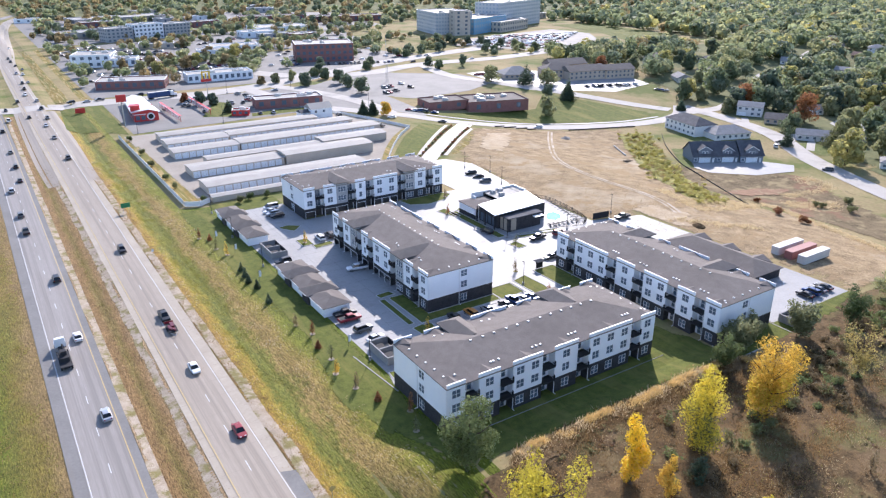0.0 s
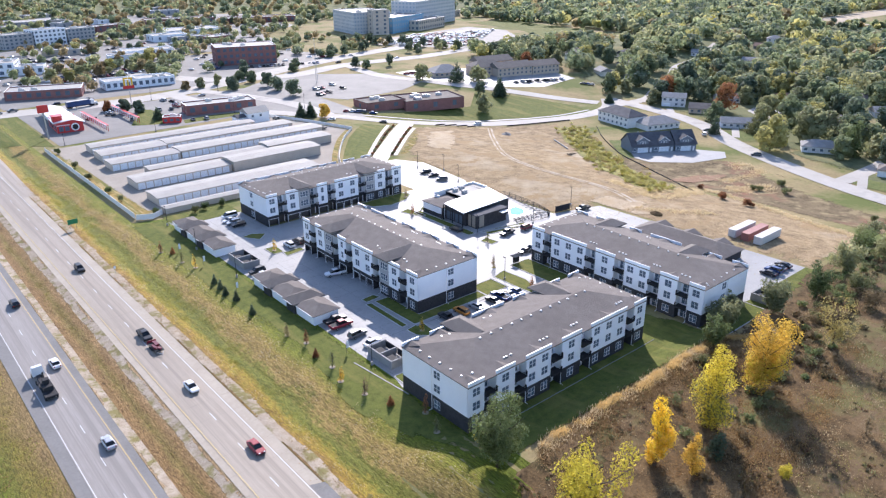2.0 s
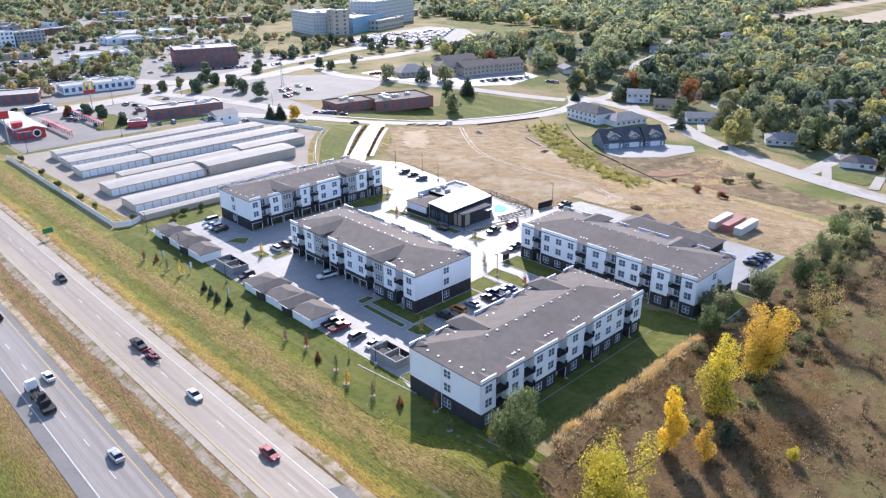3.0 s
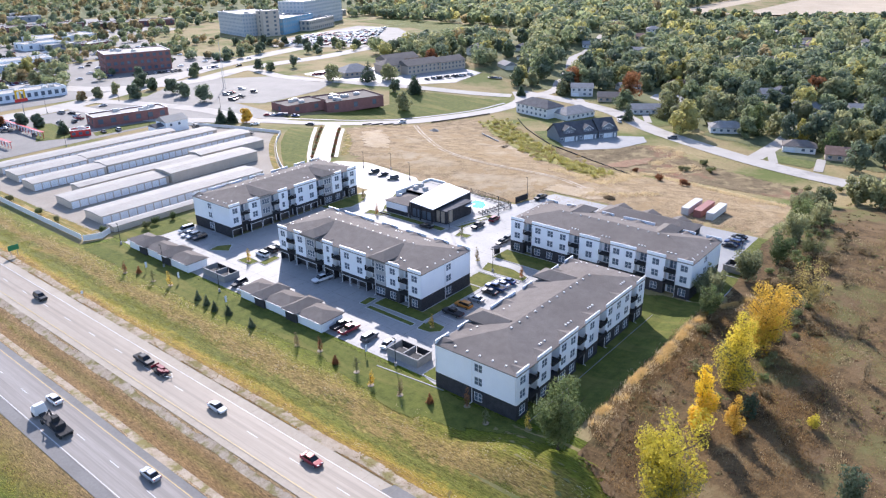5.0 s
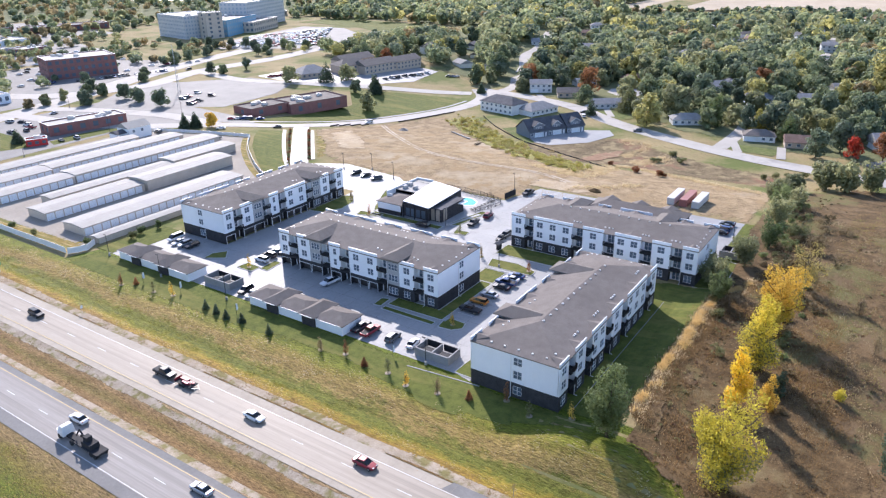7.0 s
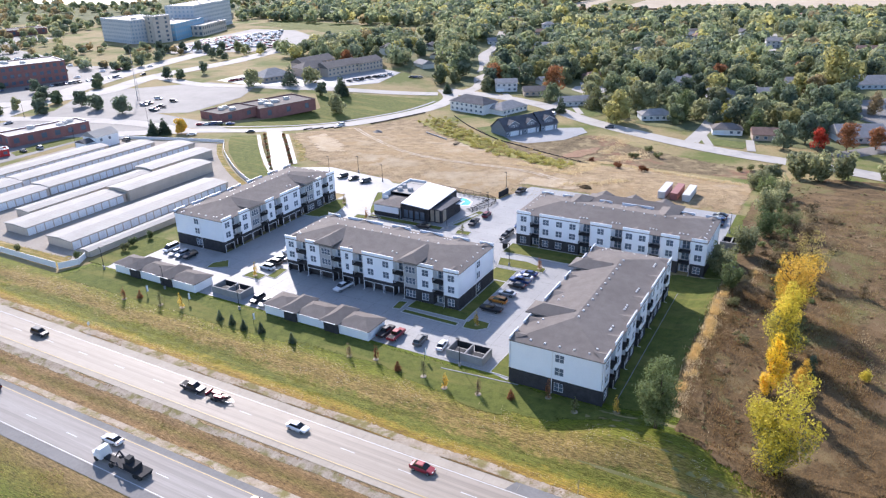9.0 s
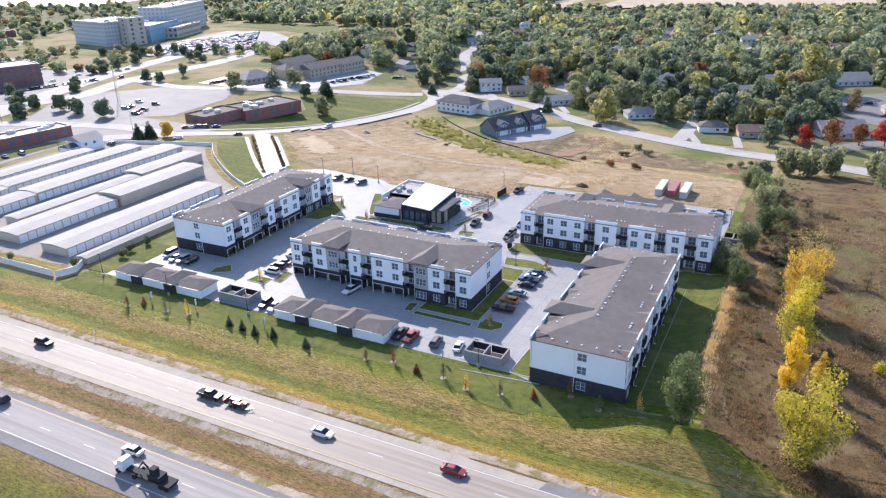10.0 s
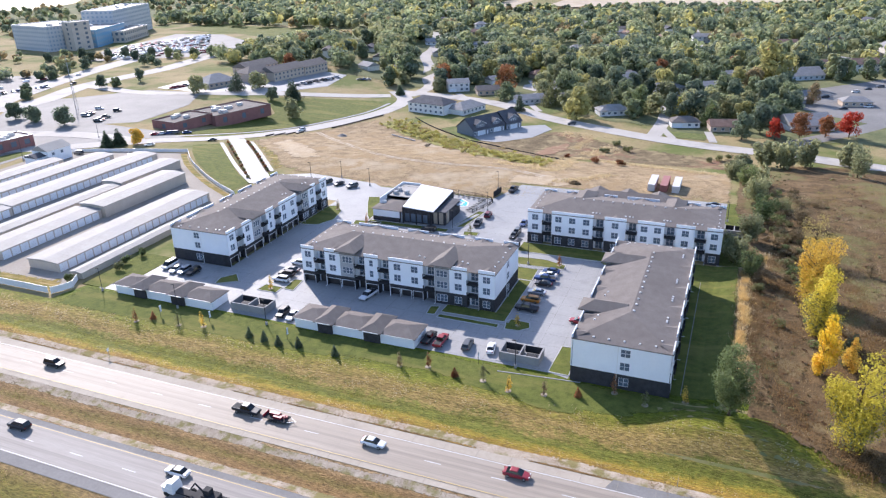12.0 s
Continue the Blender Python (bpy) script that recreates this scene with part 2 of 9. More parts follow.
M_BANK = banded("bank_grass_mix", ((33.5, (0.24, 0.155, 0.08)), (36.0, (0.28, 0.19, 0.064)), (38.5, (0.255, 0.205, 0.055)), (40.6, (0.125, 0.135, 0.034)), (43.2, (0.165, 0.16, 0.045)), (45.3, (0.33, 0.235, 0.105)),
                                (48.0, (0.25, 0.20, 0.068)), (50.5, (0.17, 0.172, 0.038)), (56.0, (0.115, 0.14, 0.026))))
M_MEDIANMIX = banded("median_grass_mix", ((12.2, (0.36, 0.27, 0.175)), (13.6, (0.245, 0.16, 0.085)), (15.5, (0.225, 0.15, 0.075)), (16.8, (0.20, 0.155, 0.065)), (18.4, (0.235, 0.155, 0.08)), (20.2, (0.285, 0.20, 0.115)), (21.3, (0.36, 0.26, 0.155))), 1.0, 1.0, (12.0, 21.5), 0.95)
M_FARMIX = banded("far_verge_mix", ((-60, (0.13, 0.145, 0.036)), (-22, (0.125, 0.145, 0.034)), (-14, (0.165, 0.16, 0.042)), (-9, (0.115, 0.135, 0.03)), (-4, (0.18, 0.145, 0.05)), (-0.5, (0.23, 0.165, 0.085))), 2.2, 0.8, (-60.0, 1.0))


def glass(name, tint, clear=0.35):
    m = bpy.data.materials.new(name)
    m.use_nodes = True
    b = m.node_tree.nodes["Principled BSDF"]
    b.inputs["Base Color"].default_value = (*tint, 1)
    b.inputs["Roughness"].default_value, b.inputs["IOR"].default_value = 0.04, 1.5
    b.inputs["Transmission Weight"].default_value = clear
    return m


# blue-grey base colour imitates sky reflected in the panes
M_GLASS = glass("window_glass", (0.13, 0.17, 0.22), 0.15)
M_CARGLASS = glass("car_glass", (0.015, 0.018, 0.02))


def leaf(name, dark, light, gaps=4.0, through_light=0.42, glow=1.35):
    m = material(name, dark, light, 0.7, 0.45, 5, spec=0.2, per_object=0.35)
    b = m.node_tree.nodes["Principled BSDF"]
    t = m.node_tree
    tr = t.nodes.new("ShaderNodeBsdfTranslucent")
    ad = t.nodes.new("ShaderNodeMixShader")
    ad.inputs["Fac"].default_value = through_light
    out = next(n for n in t.nodes if n.type == "OUTPUT_MATERIAL")
    geo = t.nodes.new("ShaderNodeNewGeometry")
    rnd = t.nodes.new("ShaderNodeMapRange")
    rnd.inputs["To Min"].default_value, rnd.inputs["To Max"].default_value = (0.80, 1.20) if gaps else (0.9, 1.1)
    t.links.new(geo.outputs["Random Per Island"], rnd.inputs["Value"])
    vary = t.nodes.new("ShaderNodeHueSaturation")
    t.links.new(rnd.outputs["Result"], vary.inputs["Value"])
    t.links.new(b.inputs["Base Color"].links[0].from_socket, vary.inputs["Color"])
    t.links.new(vary.outputs["Color"], b.inputs["Base Color"])
    more = t.nodes.new("ShaderNodeHueSaturation")
    more.inputs["Value"].default_value = glow
    t.links.new(vary.outputs["Color"], more.inputs["Color"])
    t.links.new(more.outputs["Color"], tr.inputs["Color"])
    t.links.new(b.outputs["BSDF"], ad.inputs[1])
    t.links.new(tr.outputs["BSDF"], ad.inputs[2])
    if not gaps:
        t.links.new(ad.outputs["Shader"], out.inputs["Surface"])
        return m
    # gaps between the single leaves of a clump
    tex = t.nodes.new("ShaderNodeTexCoord")
    gap = t.nodes.new("ShaderNodeTexNoise")
    gap.inputs["Scale"].default_value, gap.inputs["Detail"].default_value = gaps, 1.0
    t.links.new(tex.outputs["Object"], gap.inputs["Vector"])
    cut = t.nodes.new("ShaderNodeMath")
    cut.operation = "GREATER_THAN"
    cut.inputs[1].default_value = 0.53
    t.links.new(gap.outputs["Fac"], cut.inputs[0])
    clear, see = t.nodes.new("ShaderNodeBsdfTransparent"), t.nodes.new("ShaderNodeMixShader")
    t.links.new(cut.outputs[0], see.inputs["Fac"])
    t.links.new(ad.outputs["Shader"], see.inputs[1])
    t.links.new(clear.outputs["BSDF"], see.inputs[2])
    t.links.new(see.outputs["Shader"], out.inputs["Surface"])
    return m


LEAF = {
    "green": leaf("green_leaves", (0.080, 0.112, 0.046), (0.170, 0.205, 0.082)),
    "deep": leaf("deep_green_needles", (0.054, 0.078, 0.050), (0.105, 0.140, 0.084)),
    "olive": leaf("olive_leaves", (0.14, 0.15, 0.068), (0.245, 0.245, 0.11)),
    "yellow": leaf("yellow_leaves", (0.65, 0.45, 0.03), (0.90, 0.66, 0.06)),
    "citron": leaf("citron_leaves", (0.22, 0.215, 0.06), (0.40, 0.36, 0.10)),
    "willow": leaf("willow_leaves", (0.28, 0.26, 0.10), (0.46, 0.42, 0.16)),
    "amber": leaf("dull_amber_leaves", (0.27, 0.21, 0.07), (0.40, 0.32, 0.11)),
    "rusty": leaf("rusty_weed_blades", (0.13, 0.075, 0.045), (0.25, 0.15, 0.085)),
}
LEAF |= {
    "lime": leaf("lime_yellow_leaves", (0.48, 0.40, 0.05), (0.80, 0.65, 0.09)),
    "gold": leaf("golden_leaves", (0.56, 0.37, 0.06), (0.80, 0.56, 0.11)),
    "rust": leaf("rust_leaves", (0.20, 0.085, 0.04), (0.34, 0.16, 0.07)),
    "red": leaf("red_leaves", (0.36, 0.04, 0.025), (0.56, 0.09, 0.045)),
    "brush": leaf("dark_brush_leaves", (0.055, 0.048, 0.026), (0.125, 0.105, 0.055)),
    "bare": leaf("thin_brown_leaves", (0.16, 0.12, 0.065), (0.28, 0.215, 0.12)),
    "straw": leaf("straw_blades", (0.33, 0.25, 0.11), (0.52, 0.41, 0.20)),
}


# single blades
BLADE = {
    "dun": leaf("dun_blades", (0.115, 0.078, 0.04), (0.245, 0.17, 0.088), 0, 0.6, 1.6),
    "rusty": leaf("rusty_blades", (0.115, 0.072, 0.034), (0.225, 0.148, 0.068), 0, 0.6, 1.6),
    # golden straw, its colour brightened for the sun that the crest catches
    "gold": leaf("golden_grass_blades", (0.46, 0.33, 0.14), (0.70, 0.53, 0.25), 0, 0.6, 1.5),
    "brush": leaf("dark_brown_blades", (0.06, 0.042, 0.026), (0.14, 0.095, 0.055), 0, 0.6, 1.6),
    "straw": leaf("straw_grass_blades", (0.31, 0.245, 0.145), (0.475, 0.39, 0.245), 0, 0.6, 1.5),
    "tuft": leaf("green_grass_blades", (0.13, 0.135, 0.034), (0.25, 0.235, 0.062), 0, 0.6, 1.6),
}


M_YARDGRASS = material("yard_grass", (0.095, 0.12, 0.038), (0.175, 0.19, 0.065), 0.95, 0.4, 9, bump=0.7, spots=(0.20, 0.18, 0.08), spot_scale=0.1, spot_edge=(0.52, 0.7), spec=0.1)


# fuller crowns of trees far off; distance haze mixed in as paler, greyer LEAF colours
CANOPY = {
    "green": leaf("green_canopy", (0.145, 0.178, 0.098), (0.285, 0.315, 0.165), 0, 0.45, 1.4),
    "deep": leaf("deep_green_canopy", (0.095, 0.126, 0.086), (0.185, 0.222, 0.14), 0, 0.45, 1.4),
    "olive": leaf("olive_canopy", (0.185, 0.196, 0.104), (0.33, 0.33, 0.17), 0, 0.45, 1.4),
    "citron": leaf("yellowing_canopy", (0.26, 0.248, 0.10), (0.44, 0.405, 0.155), 0, 0.45, 1.4),
    "amber": leaf("dull_amber_canopy", (0.225, 0.172, 0.088), (0.35, 0.28, 0.145), 0, 0.45, 1.4),
}
M_WOODFLOOR = material("shaded_grass", (0.10, 0.115, 0.055), (0.20, 0.20, 0.095), 0.95, 0.04, 10, bump=0.5, spots=(0.23, 0.20, 0.10), spot_scale=0.02, spot_edge=(0.56, 0.66), spec=0.1)


# ---------------- building blocks ----------------
def smooth(a):
    a = min(1.0, max(0.0, a))
    return a * a * (3 - 2 * a)


def gz(x, y):
    """Height of the ground."""
    h = -8.0 * smooth((x - 185) / 85) * (1 - smooth((y - 290) / 120))
    if 34 < x < 49.5:
        h -= 1.3 * math.sin((x - 34) / 15.5 * math.pi) ** 2
    # knoll at the end of the bank, and the crest behind the house
    if y < 100 and 42 < x < 140:
        knoll = 2.6 * smooth((x - 43) / 9) * (1 - smooth((x - 53) / 7)) * smooth((99 - y) / 14) * (1 - 0.85 * smooth((78 - y) / 18))
        crest_h = 1.2 * smooth((87.5 - y) / 6) * smooth((x - 56) / 6) * (1 - 0.8 * smooth((79 - y) / 14)) * (1 - smooth((x - 124) / 10))
        h += max(knoll, crest_h)
    if y < 79 and x > 58:
        k = smooth((79 - y) / 14) * smooth((x - 58) / 10) * (1 - smooth((x - 250) / 60))
        h += k * (0.9 * noise.noise(Vector((x * 0.04, y * 0.04, 1.7))) + 0.14 * noise.noise(Vector((x * 0.1, y * 0.1, 5.0))))
    if 12 < x < 21.5:
        h -= 0.5 * math.sin((x - 12) / 9.5 * math.pi)
    return h


class Shape:
    """Collects boxes and polygons; at: a matrix for all that follows."""

    def __init__(self, at=None):
        self.v, self.f, self.at = [], [], at or Matrix()

    def add(self, verts, faces):
        n = len(self.v)
        flip = self.at.determinant() < 0
        self.v += [tuple(self.at @ Vector(p)) for p in verts]
        self.f += [tuple(n + i for i in (reversed(f) if flip else f)) for f in faces]
        return self

    def box(self, x0, y0, z0, x1, y1, z1):
        return self.add([(x0, y0, z0), (x1, y0, z0), (x1, y1, z0), (x0, y1, z0), (x0, y0, z1), (x1, y0, z1), (x1, y1, z1), (x0, y1, z1)],
                        [(3, 2, 1, 0), (4, 5, 6, 7), (0, 1, 5, 4), (1, 2, 6, 5), (2, 3, 7, 6), (3, 0, 4, 7)])

    def prism(self, poly, z0, z1):
        n = len(poly)
        return self.add([(x, y, z0) for x, y in poly] + [(x, y, z1) for x, y in poly],
                        [tuple(range(n))[::-1], tuple(range(n, 2 * n))] + [(i, (i + 1) % n, n + (i + 1) % n, n + i) for i in range(n)])

    def cyl(self, x, y, z0, z1, r0, r1=None, n=10):
        r1 = r0 if r1 is None else r1
        ring = [(math.cos(2 * math.pi * i / n), math.sin(2 * math.pi * i / n)) for i in range(n)]
        return self.add([(x + r0 * c, y + r0 * s, z0) for c, s in ring] + [(x + r1 * c, y + r1 * s, z1) for c, s in ring],
                        [tuple(range(n))[::-1], tuple(range(n, 2 * n))] + [(i, (i + 1) % n, n + (i + 1) % n, n + i) for i in range(n)])

    def tube(self, a, b, r0, r1, n=6):
        a, b = Vector(a), Vector(b)
        q = (b - a).to_track_quat("Z", "Y")
        pts = []
        for p, r in ((a, r0), (b, r1)):
            pts += [tuple(p + q @ Vector((r * math.cos(2 * math.pi * i / n), r * math.sin(2 * math.pi * i / n), 0))) for i in range(n)]
        return self.add(pts, [tuple(range(n))[::-1], tuple(range(n, 2 * n))] + [(i, (i + 1) % n, n + (i + 1) % n, n + i) for i in range(n)])

    def wheel(self, x, y, z, r, w, n=14):
        """A disc that turns round the x axis."""
        ring = [(math.cos(2 * math.pi * i / n) * r, math.sin(2 * math.pi * i / n) * r) for i in range(n)]
        return self.add([(x - w / 2, y + c, z + s) for c, s in ring] + [(x + w / 2, y + c, z + s) for c, s in ring],
                        [tuple(range(n)), tuple(range(n, 2 * n))[::-1]] + [(n + i, n + (i + 1) % n, (i + 1) % n, i) for i in range(n)])

    def wall(self, s0, s1, z0, z1, d0, d1, holes=()):
        """One connected wall along x from s0 to s1, y from d0 to d1, with openings (a, b, low, high) that go through it."""
        xs = sorted({round(v, 4) for v in (s0, s1, *[q for h in holes for q in h[:2]]) if s0 - 1e-4 <= v <= s1 + 1e-4})
        zs = sorted({round(v, 4) for v in (z0, z1, *[q for h in holes for q in h[2:4]]) if z0 - 1e-4 <= v <= z1 + 1e-4})
        nx, nz = len(xs) - 1, len(zs) - 1

        def solid(i, k):
            if not (0 <= i < nx and 0 <= k < nz):
                return False
            x, z = (xs[i] + xs[i + 1]) / 2, (zs[k] + zs[k + 1]) / 2
            return not any(h[0] < x < h[1] and h[2] < z < h[3] for h in holes)
        ids, v, f = {}, [], []

        def at(i, k, b):
            if (i, k, b) not in ids:
                ids[i, k, b] = len(v)
                v.append((xs[i], d1 if b else d0, zs[k]))
            return ids[i, k, b]
        for i in range(nx):
            for k in range(nz):
                if not solid(i, k):
                    continue
                f.append((at(i, k, 0), at(i + 1, k, 0), at(i + 1, k + 1, 0), at(i, k + 1, 0)))
                f.append((at(i, k + 1, 1), at(i + 1, k + 1, 1), at(i + 1, k, 1), at(i, k, 1)))
                for di, dk, a, b in ((-1, 0, (i, k + 1), (i, k)), (1, 0, (i + 1, k), (i + 1, k + 1)), (0, -1, (i, k), (i + 1, k)), (0, 1, (i + 1, k + 1), (i, k + 1))):
                    if not solid(i + di, k + dk):
                        f.append((at(*a, 0), at(*a, 1), at(*b, 1), at(*b, 0)))
        return self.add(v, f)

    def mesh(self, name, mat):
        me = bpy.data.meshes.new(name)
        me.from_pydata(self.v, [], self.f)
        me.materials.append(mat)
        return me


def part(name, shape, mat, parent, label=""):
    ob = new(name, shape if isinstance(shape, bpy.types.Mesh) else shape.mesh(name, mat))
    ob.parent = parent
    if label:
        ob["label"] = label
    return ob


def thing(name, label, category, at=None, group="", kind=""):
    ob = new(name)
    ob.matrix_world = at or Matrix()
    return tagged(ob, label, category, group, kind)


def single(name, shape, mat, label, category, group="", kind="", at=None):
    ob = new(name, shape if isinstance(shape, bpy.types.Mesh) else shape.mesh(name, mat))
    if at:
        ob.matrix_world = at
    return tagged(ob, label, category, group, kind)


from mathutils.geometry import delaunay_2d_cdt


def inside(p, poly):
    c, n = False, len(poly)
    for i in range(n):
        (x0, y0), (x1, y1) = poly[i], poly[i - 1]
        if (y0 > p[1]) != (y1 > p[1]) and p[0] < (x1 - x0) * (p[1] - y0) / (y1 - y0) + x0:
            c = not c
    return c


def ragged(mat):
    """The same surface, thinning out in patches towards the sheet's edge."""
    m = mat.copy()
    m.name = "ragged_" + mat.name
    t = m.node_tree
    out = next(n for n in t.nodes if n.type == "OUTPUT_MATERIAL")
    att, tex, nz = t.nodes.new("ShaderNodeAttribute"), t.nodes.new("ShaderNodeTexCoord"), t.nodes.new("ShaderNodeTexNoise")
    att.attribute_name = "inner"
    nz.inputs["Scale"].default_value, nz.inputs["Detail"].default_value, nz.inputs["Roughness"].default_value = 0.7, 6.0, 0.75
    t.links.new(tex.outputs["Object"], nz.inputs["Vector"])
    a, b = t.nodes.new("ShaderNodeMath"), t.nodes.new("ShaderNodeMapRange")
    a.operation = "MULTIPLY_ADD"
    a.inputs[1].default_value = 2.4
    t.links.new(nz.outputs["Fac"], a.inputs[0])
    t.links.new(att.outputs["Fac"], a.inputs[2])
    b.inputs["From Min"].default_value, b.inputs["From Max"].default_value = 1.62, 1.80
    t.links.new(a.outputs[0], b.inputs["Value"])
    clear, mix = t.nodes.new("ShaderNodeBsdfTransparent"), t.nodes.new("ShaderNodeMixShader")
    t.links.new(b.outputs["Result"], mix.inputs["Fac"])
    t.links.new(clear.outputs["BSDF"], mix.inputs[1])
    t.links.new(t.nodes["Principled BSDF"].outputs["BSDF"], mix.inputs[2])
    t.links.new(mix.outputs["Shader"], out.inputs["Surface"])
    return m


SOFT = {}


def sheet(name, poly, mat, lift, label, category="ground", step=8.0, wobble=0.0, kind="structure", thick=0.0, soft=False):
    """A piece of ground with that outline, laid on the terrain."""
    pts = []
    for i, (x, y) in enumerate(poly):
        x1, y1 = poly[(i + 1) % len(poly)]
        n = max(1, int(math.hypot(x1 - x, y1 - y) / step))
        for k in range(n):
            px, py = x + (x1 - x) * k / n, y + (y1 - y) * k / n
            if wobble and k:
                w = noise.noise_vector(Vector((px * 0.08, py * 0.08, 3.1))) * wobble
                px, py = px + w.x, py + w.y
            pts.append((px, py))
    m = len(pts)
    x0, x1 = min(p[0] for p in pts), max(p[0] for p in pts)
    y0, y1 = min(p[1] for p in pts), max(p[1] for p in pts)
    x = x0 + step / 2
    outline = list(pts)
    while x < x1:
        y = y0 + step / 2
        while y < y1:
            if inside((x, y), outline):
                pts.append((x, y))
            y += step
        x += step
    vs, _, fs, src, *_ = delaunay_2d_cdt([Vector(p) for p in pts], [(i, (i + 1) % m) for i in range(m)], [], 1, 0.01)
    s = Shape()
    s.add([(v.x, v.y, gz(v.x, v.y) + lift) for v in vs], [tuple(f) for f in fs])
    if thick:
        base = len(s.v)
        for i in range(m):
            a, b = pts[i], pts[(i + 1) % m]
            s.add([(a[0], a[1], gz(*a) + lift), (b[0], b[1], gz(*b) + lift), (b[0], b[1], gz(*b) + lift - thick), (a[0], a[1], gz(*a) + lift - thick)], [(3, 2, 1, 0)])
    if soft:
        if mat.name not in SOFT:
            SOFT[mat.name] = ragged(mat)
        ob = single(name, s, SOFT[mat.name], label, category, kind=kind)
        att = ob.data.attributes.new("inner", "FLOAT", "POINT")
        for i, o in enumerate(src):
            att.data[i].value = 0.0 if any(q < m for q in o) else 1.0
        return ob
    return single(name, s, mat, label, category, kind=kind)


def ribbon(line, step=6.0):
    """A smooth line through the given points, as evenly spaced points with their sideways direction."""
    pts = [Vector(p) for p in line]
    out = []
    for i in range(len(pts) - 1):
        p0, p1, p2, p3 = pts[max(i - 1, 0)], pts[i], pts[i + 1], pts[min(i + 2, len(pts) - 1)]
        n = max(1, int((p2 - p1).length / step))
        for k in range(n):
            u = k / n
            out.append(0.5 * (2 * p1 + (p2 - p0) * u + (2 * p0 - 5 * p1 + 4 * p2 - p3) * u * u + (3 * p1 - p0 - 3 * p2 + p3) * u ** 3))
    out.append(pts[-1])
    side = []
    for i in range(len(out)):
        d = (out[min(i + 1, len(out) - 1)] - out[max(i - 1, 0)]).normalized()
        side.append(Vector((d.y, -d.x)))
    return out, side


def strip(name, line, left, right, mat, lift, label, category="road", kind="structure", thick=0.0):
    """A band along a line, from left to right of it (metres to the right)."""
    pts, side = ribbon(line)
    s = Shape()
    v = []
    across = [left + (right - left) * k / 3 for k in range(4)] if right - left > 4 else [left, right]
    for p, d in zip(pts, side):
        for o in across:
            q = p + d * o
            v.append((q.x, q.y, gz(q.x, q.y) + lift))
    w = len(across)
    s.add(v, [(i * w + j, (i + 1) * w + j, (i + 1) * w + j + 1, i * w + j + 1) for i in range(len(pts) - 1) for j in range(w - 1)])
    if thick:
        for o, flip in ((left, 0), (right, 1)):
            v = []
            for p, d in zip(pts, side):
                q = p + d * o
                v += [(q.x, q.y, gz(q.x, q.y) + lift), (q.x, q.y, gz(q.x, q.y) + lift - thick)]
            s.add(v, [(2 * i, 2 * i + 1, 2 * i + 3, 2 * i + 2) for i in range(len(pts) - 1)])
    return single(name, s, mat, label, category, kind=kind)

# ---------------- ground and roads ----------------
def lines(lo, hi, step, far):
    a = [lo + step * i for i in range(int((hi - lo) / step) + 1)]
    g, d = step * 1.3, a[-1]
    while d < far:
        d += g
        g *= 1.3
        a.append(d)
    g, d = step * 1.3, a[0]
    while d > -far:
        d -= g
        g *= 1.3
        a.insert(0, d)
    return a


gxs, gys = lines(-60, 480, 2.5, 4300), lines(-60, 480, 2.5, 4300)
s = Shape()
s.add([(x, y, gz(x, y)) for y in gys for x in gxs],
      [(j * len(gxs) + i, j * len(gxs) + i + 1, (j + 1) * len(gxs) + i + 1, (j + 1) * len(gxs) + i) for j in range(len(gys) - 1) for i in range(len(gxs) - 1)])
single("ground", s, M_GROUND, "dry tan and green autumn meadow ground", "ground", kind="structure")

sheet("grass_verge", [(33.2, -80), (62, -80), (62, 244), (52, 247), (52, 440), (33.2, 440)], M_BANK, 0.06, "rough green, gold and straw grass bank beside the highway", "grass", 2.5)
sheet("grass_verge", [(-70, -80), (0.3, -80), (0.3, 700), (-70, 700)], M_FARMIX, 0.05, "mown green and straw grass beside the highway", "grass", 8.0)
sheet("median", [(12.1, -80), (21.4, -80), (21.4, 452), (12.1, 452)], M_MEDIANMIX, 0.06, "brown dry grass median between the carriageways", "grass", 3.0)
sheet("rust_weeds", [(66, 68), (76, 73), (98, 74), (116, 73), (112, 66), (90, 56), (76, 42), (58, 38), (52, 56), (58, 68)], M_RUSTWEEDS, 0.40, "rust-brown weeds on the hillside", "grass", 2.5, 2.5, soft=True)
sheet("creek_grass", [(299, 262), (279, 234), (263, 213), (247, 191), (233, 168), (224, 152), (212, 160), (219, 176), (232, 199), (248, 222), (264, 243), (284, 269)], M_CREEK, 0.2, "yellow-green rough grass along the creek", "grass", 3.0, 2.0, soft=True)
sheet("straw_crest", [(62, 73), (66, 78.6), (84, 80.2), (100, 80.4), (122, 79.2), (138, 74), (136, 72.2), (118, 77.4), (98, 78.4), (82, 78.2), (70, 75)], M_STRAW, 0.42, "dry tan grass along the crest of the hillside", "grass", 1.0, 1.2, soft=True)
sheet("brown_hillside", [(44, -60), (270, -60), (268, 40), (262, 66), (230, 84), (180, 84), (118, 78.5), (66, 78.5), (58, 78), (50, 66), (46, 50)], M_WEEDS, 0.28, "brown weedy hillside with dry grass", "grass", 2.5, 2.0, soft=True)
sheet("dry_field", [(216, 302), (172, 256), (163, 206), (163, 160), (182, 158), (183, 84), (232, 86), (240, 130), (232, 182), (252, 222), (288, 268), (294, 275.5), (283, 281.5), (266, 290.5), (247, 297), (226, 301.5)], M_FIELD, 0.07, "dry tan graded field with bare soil", "field", 6.0, 1.5, soft=True)
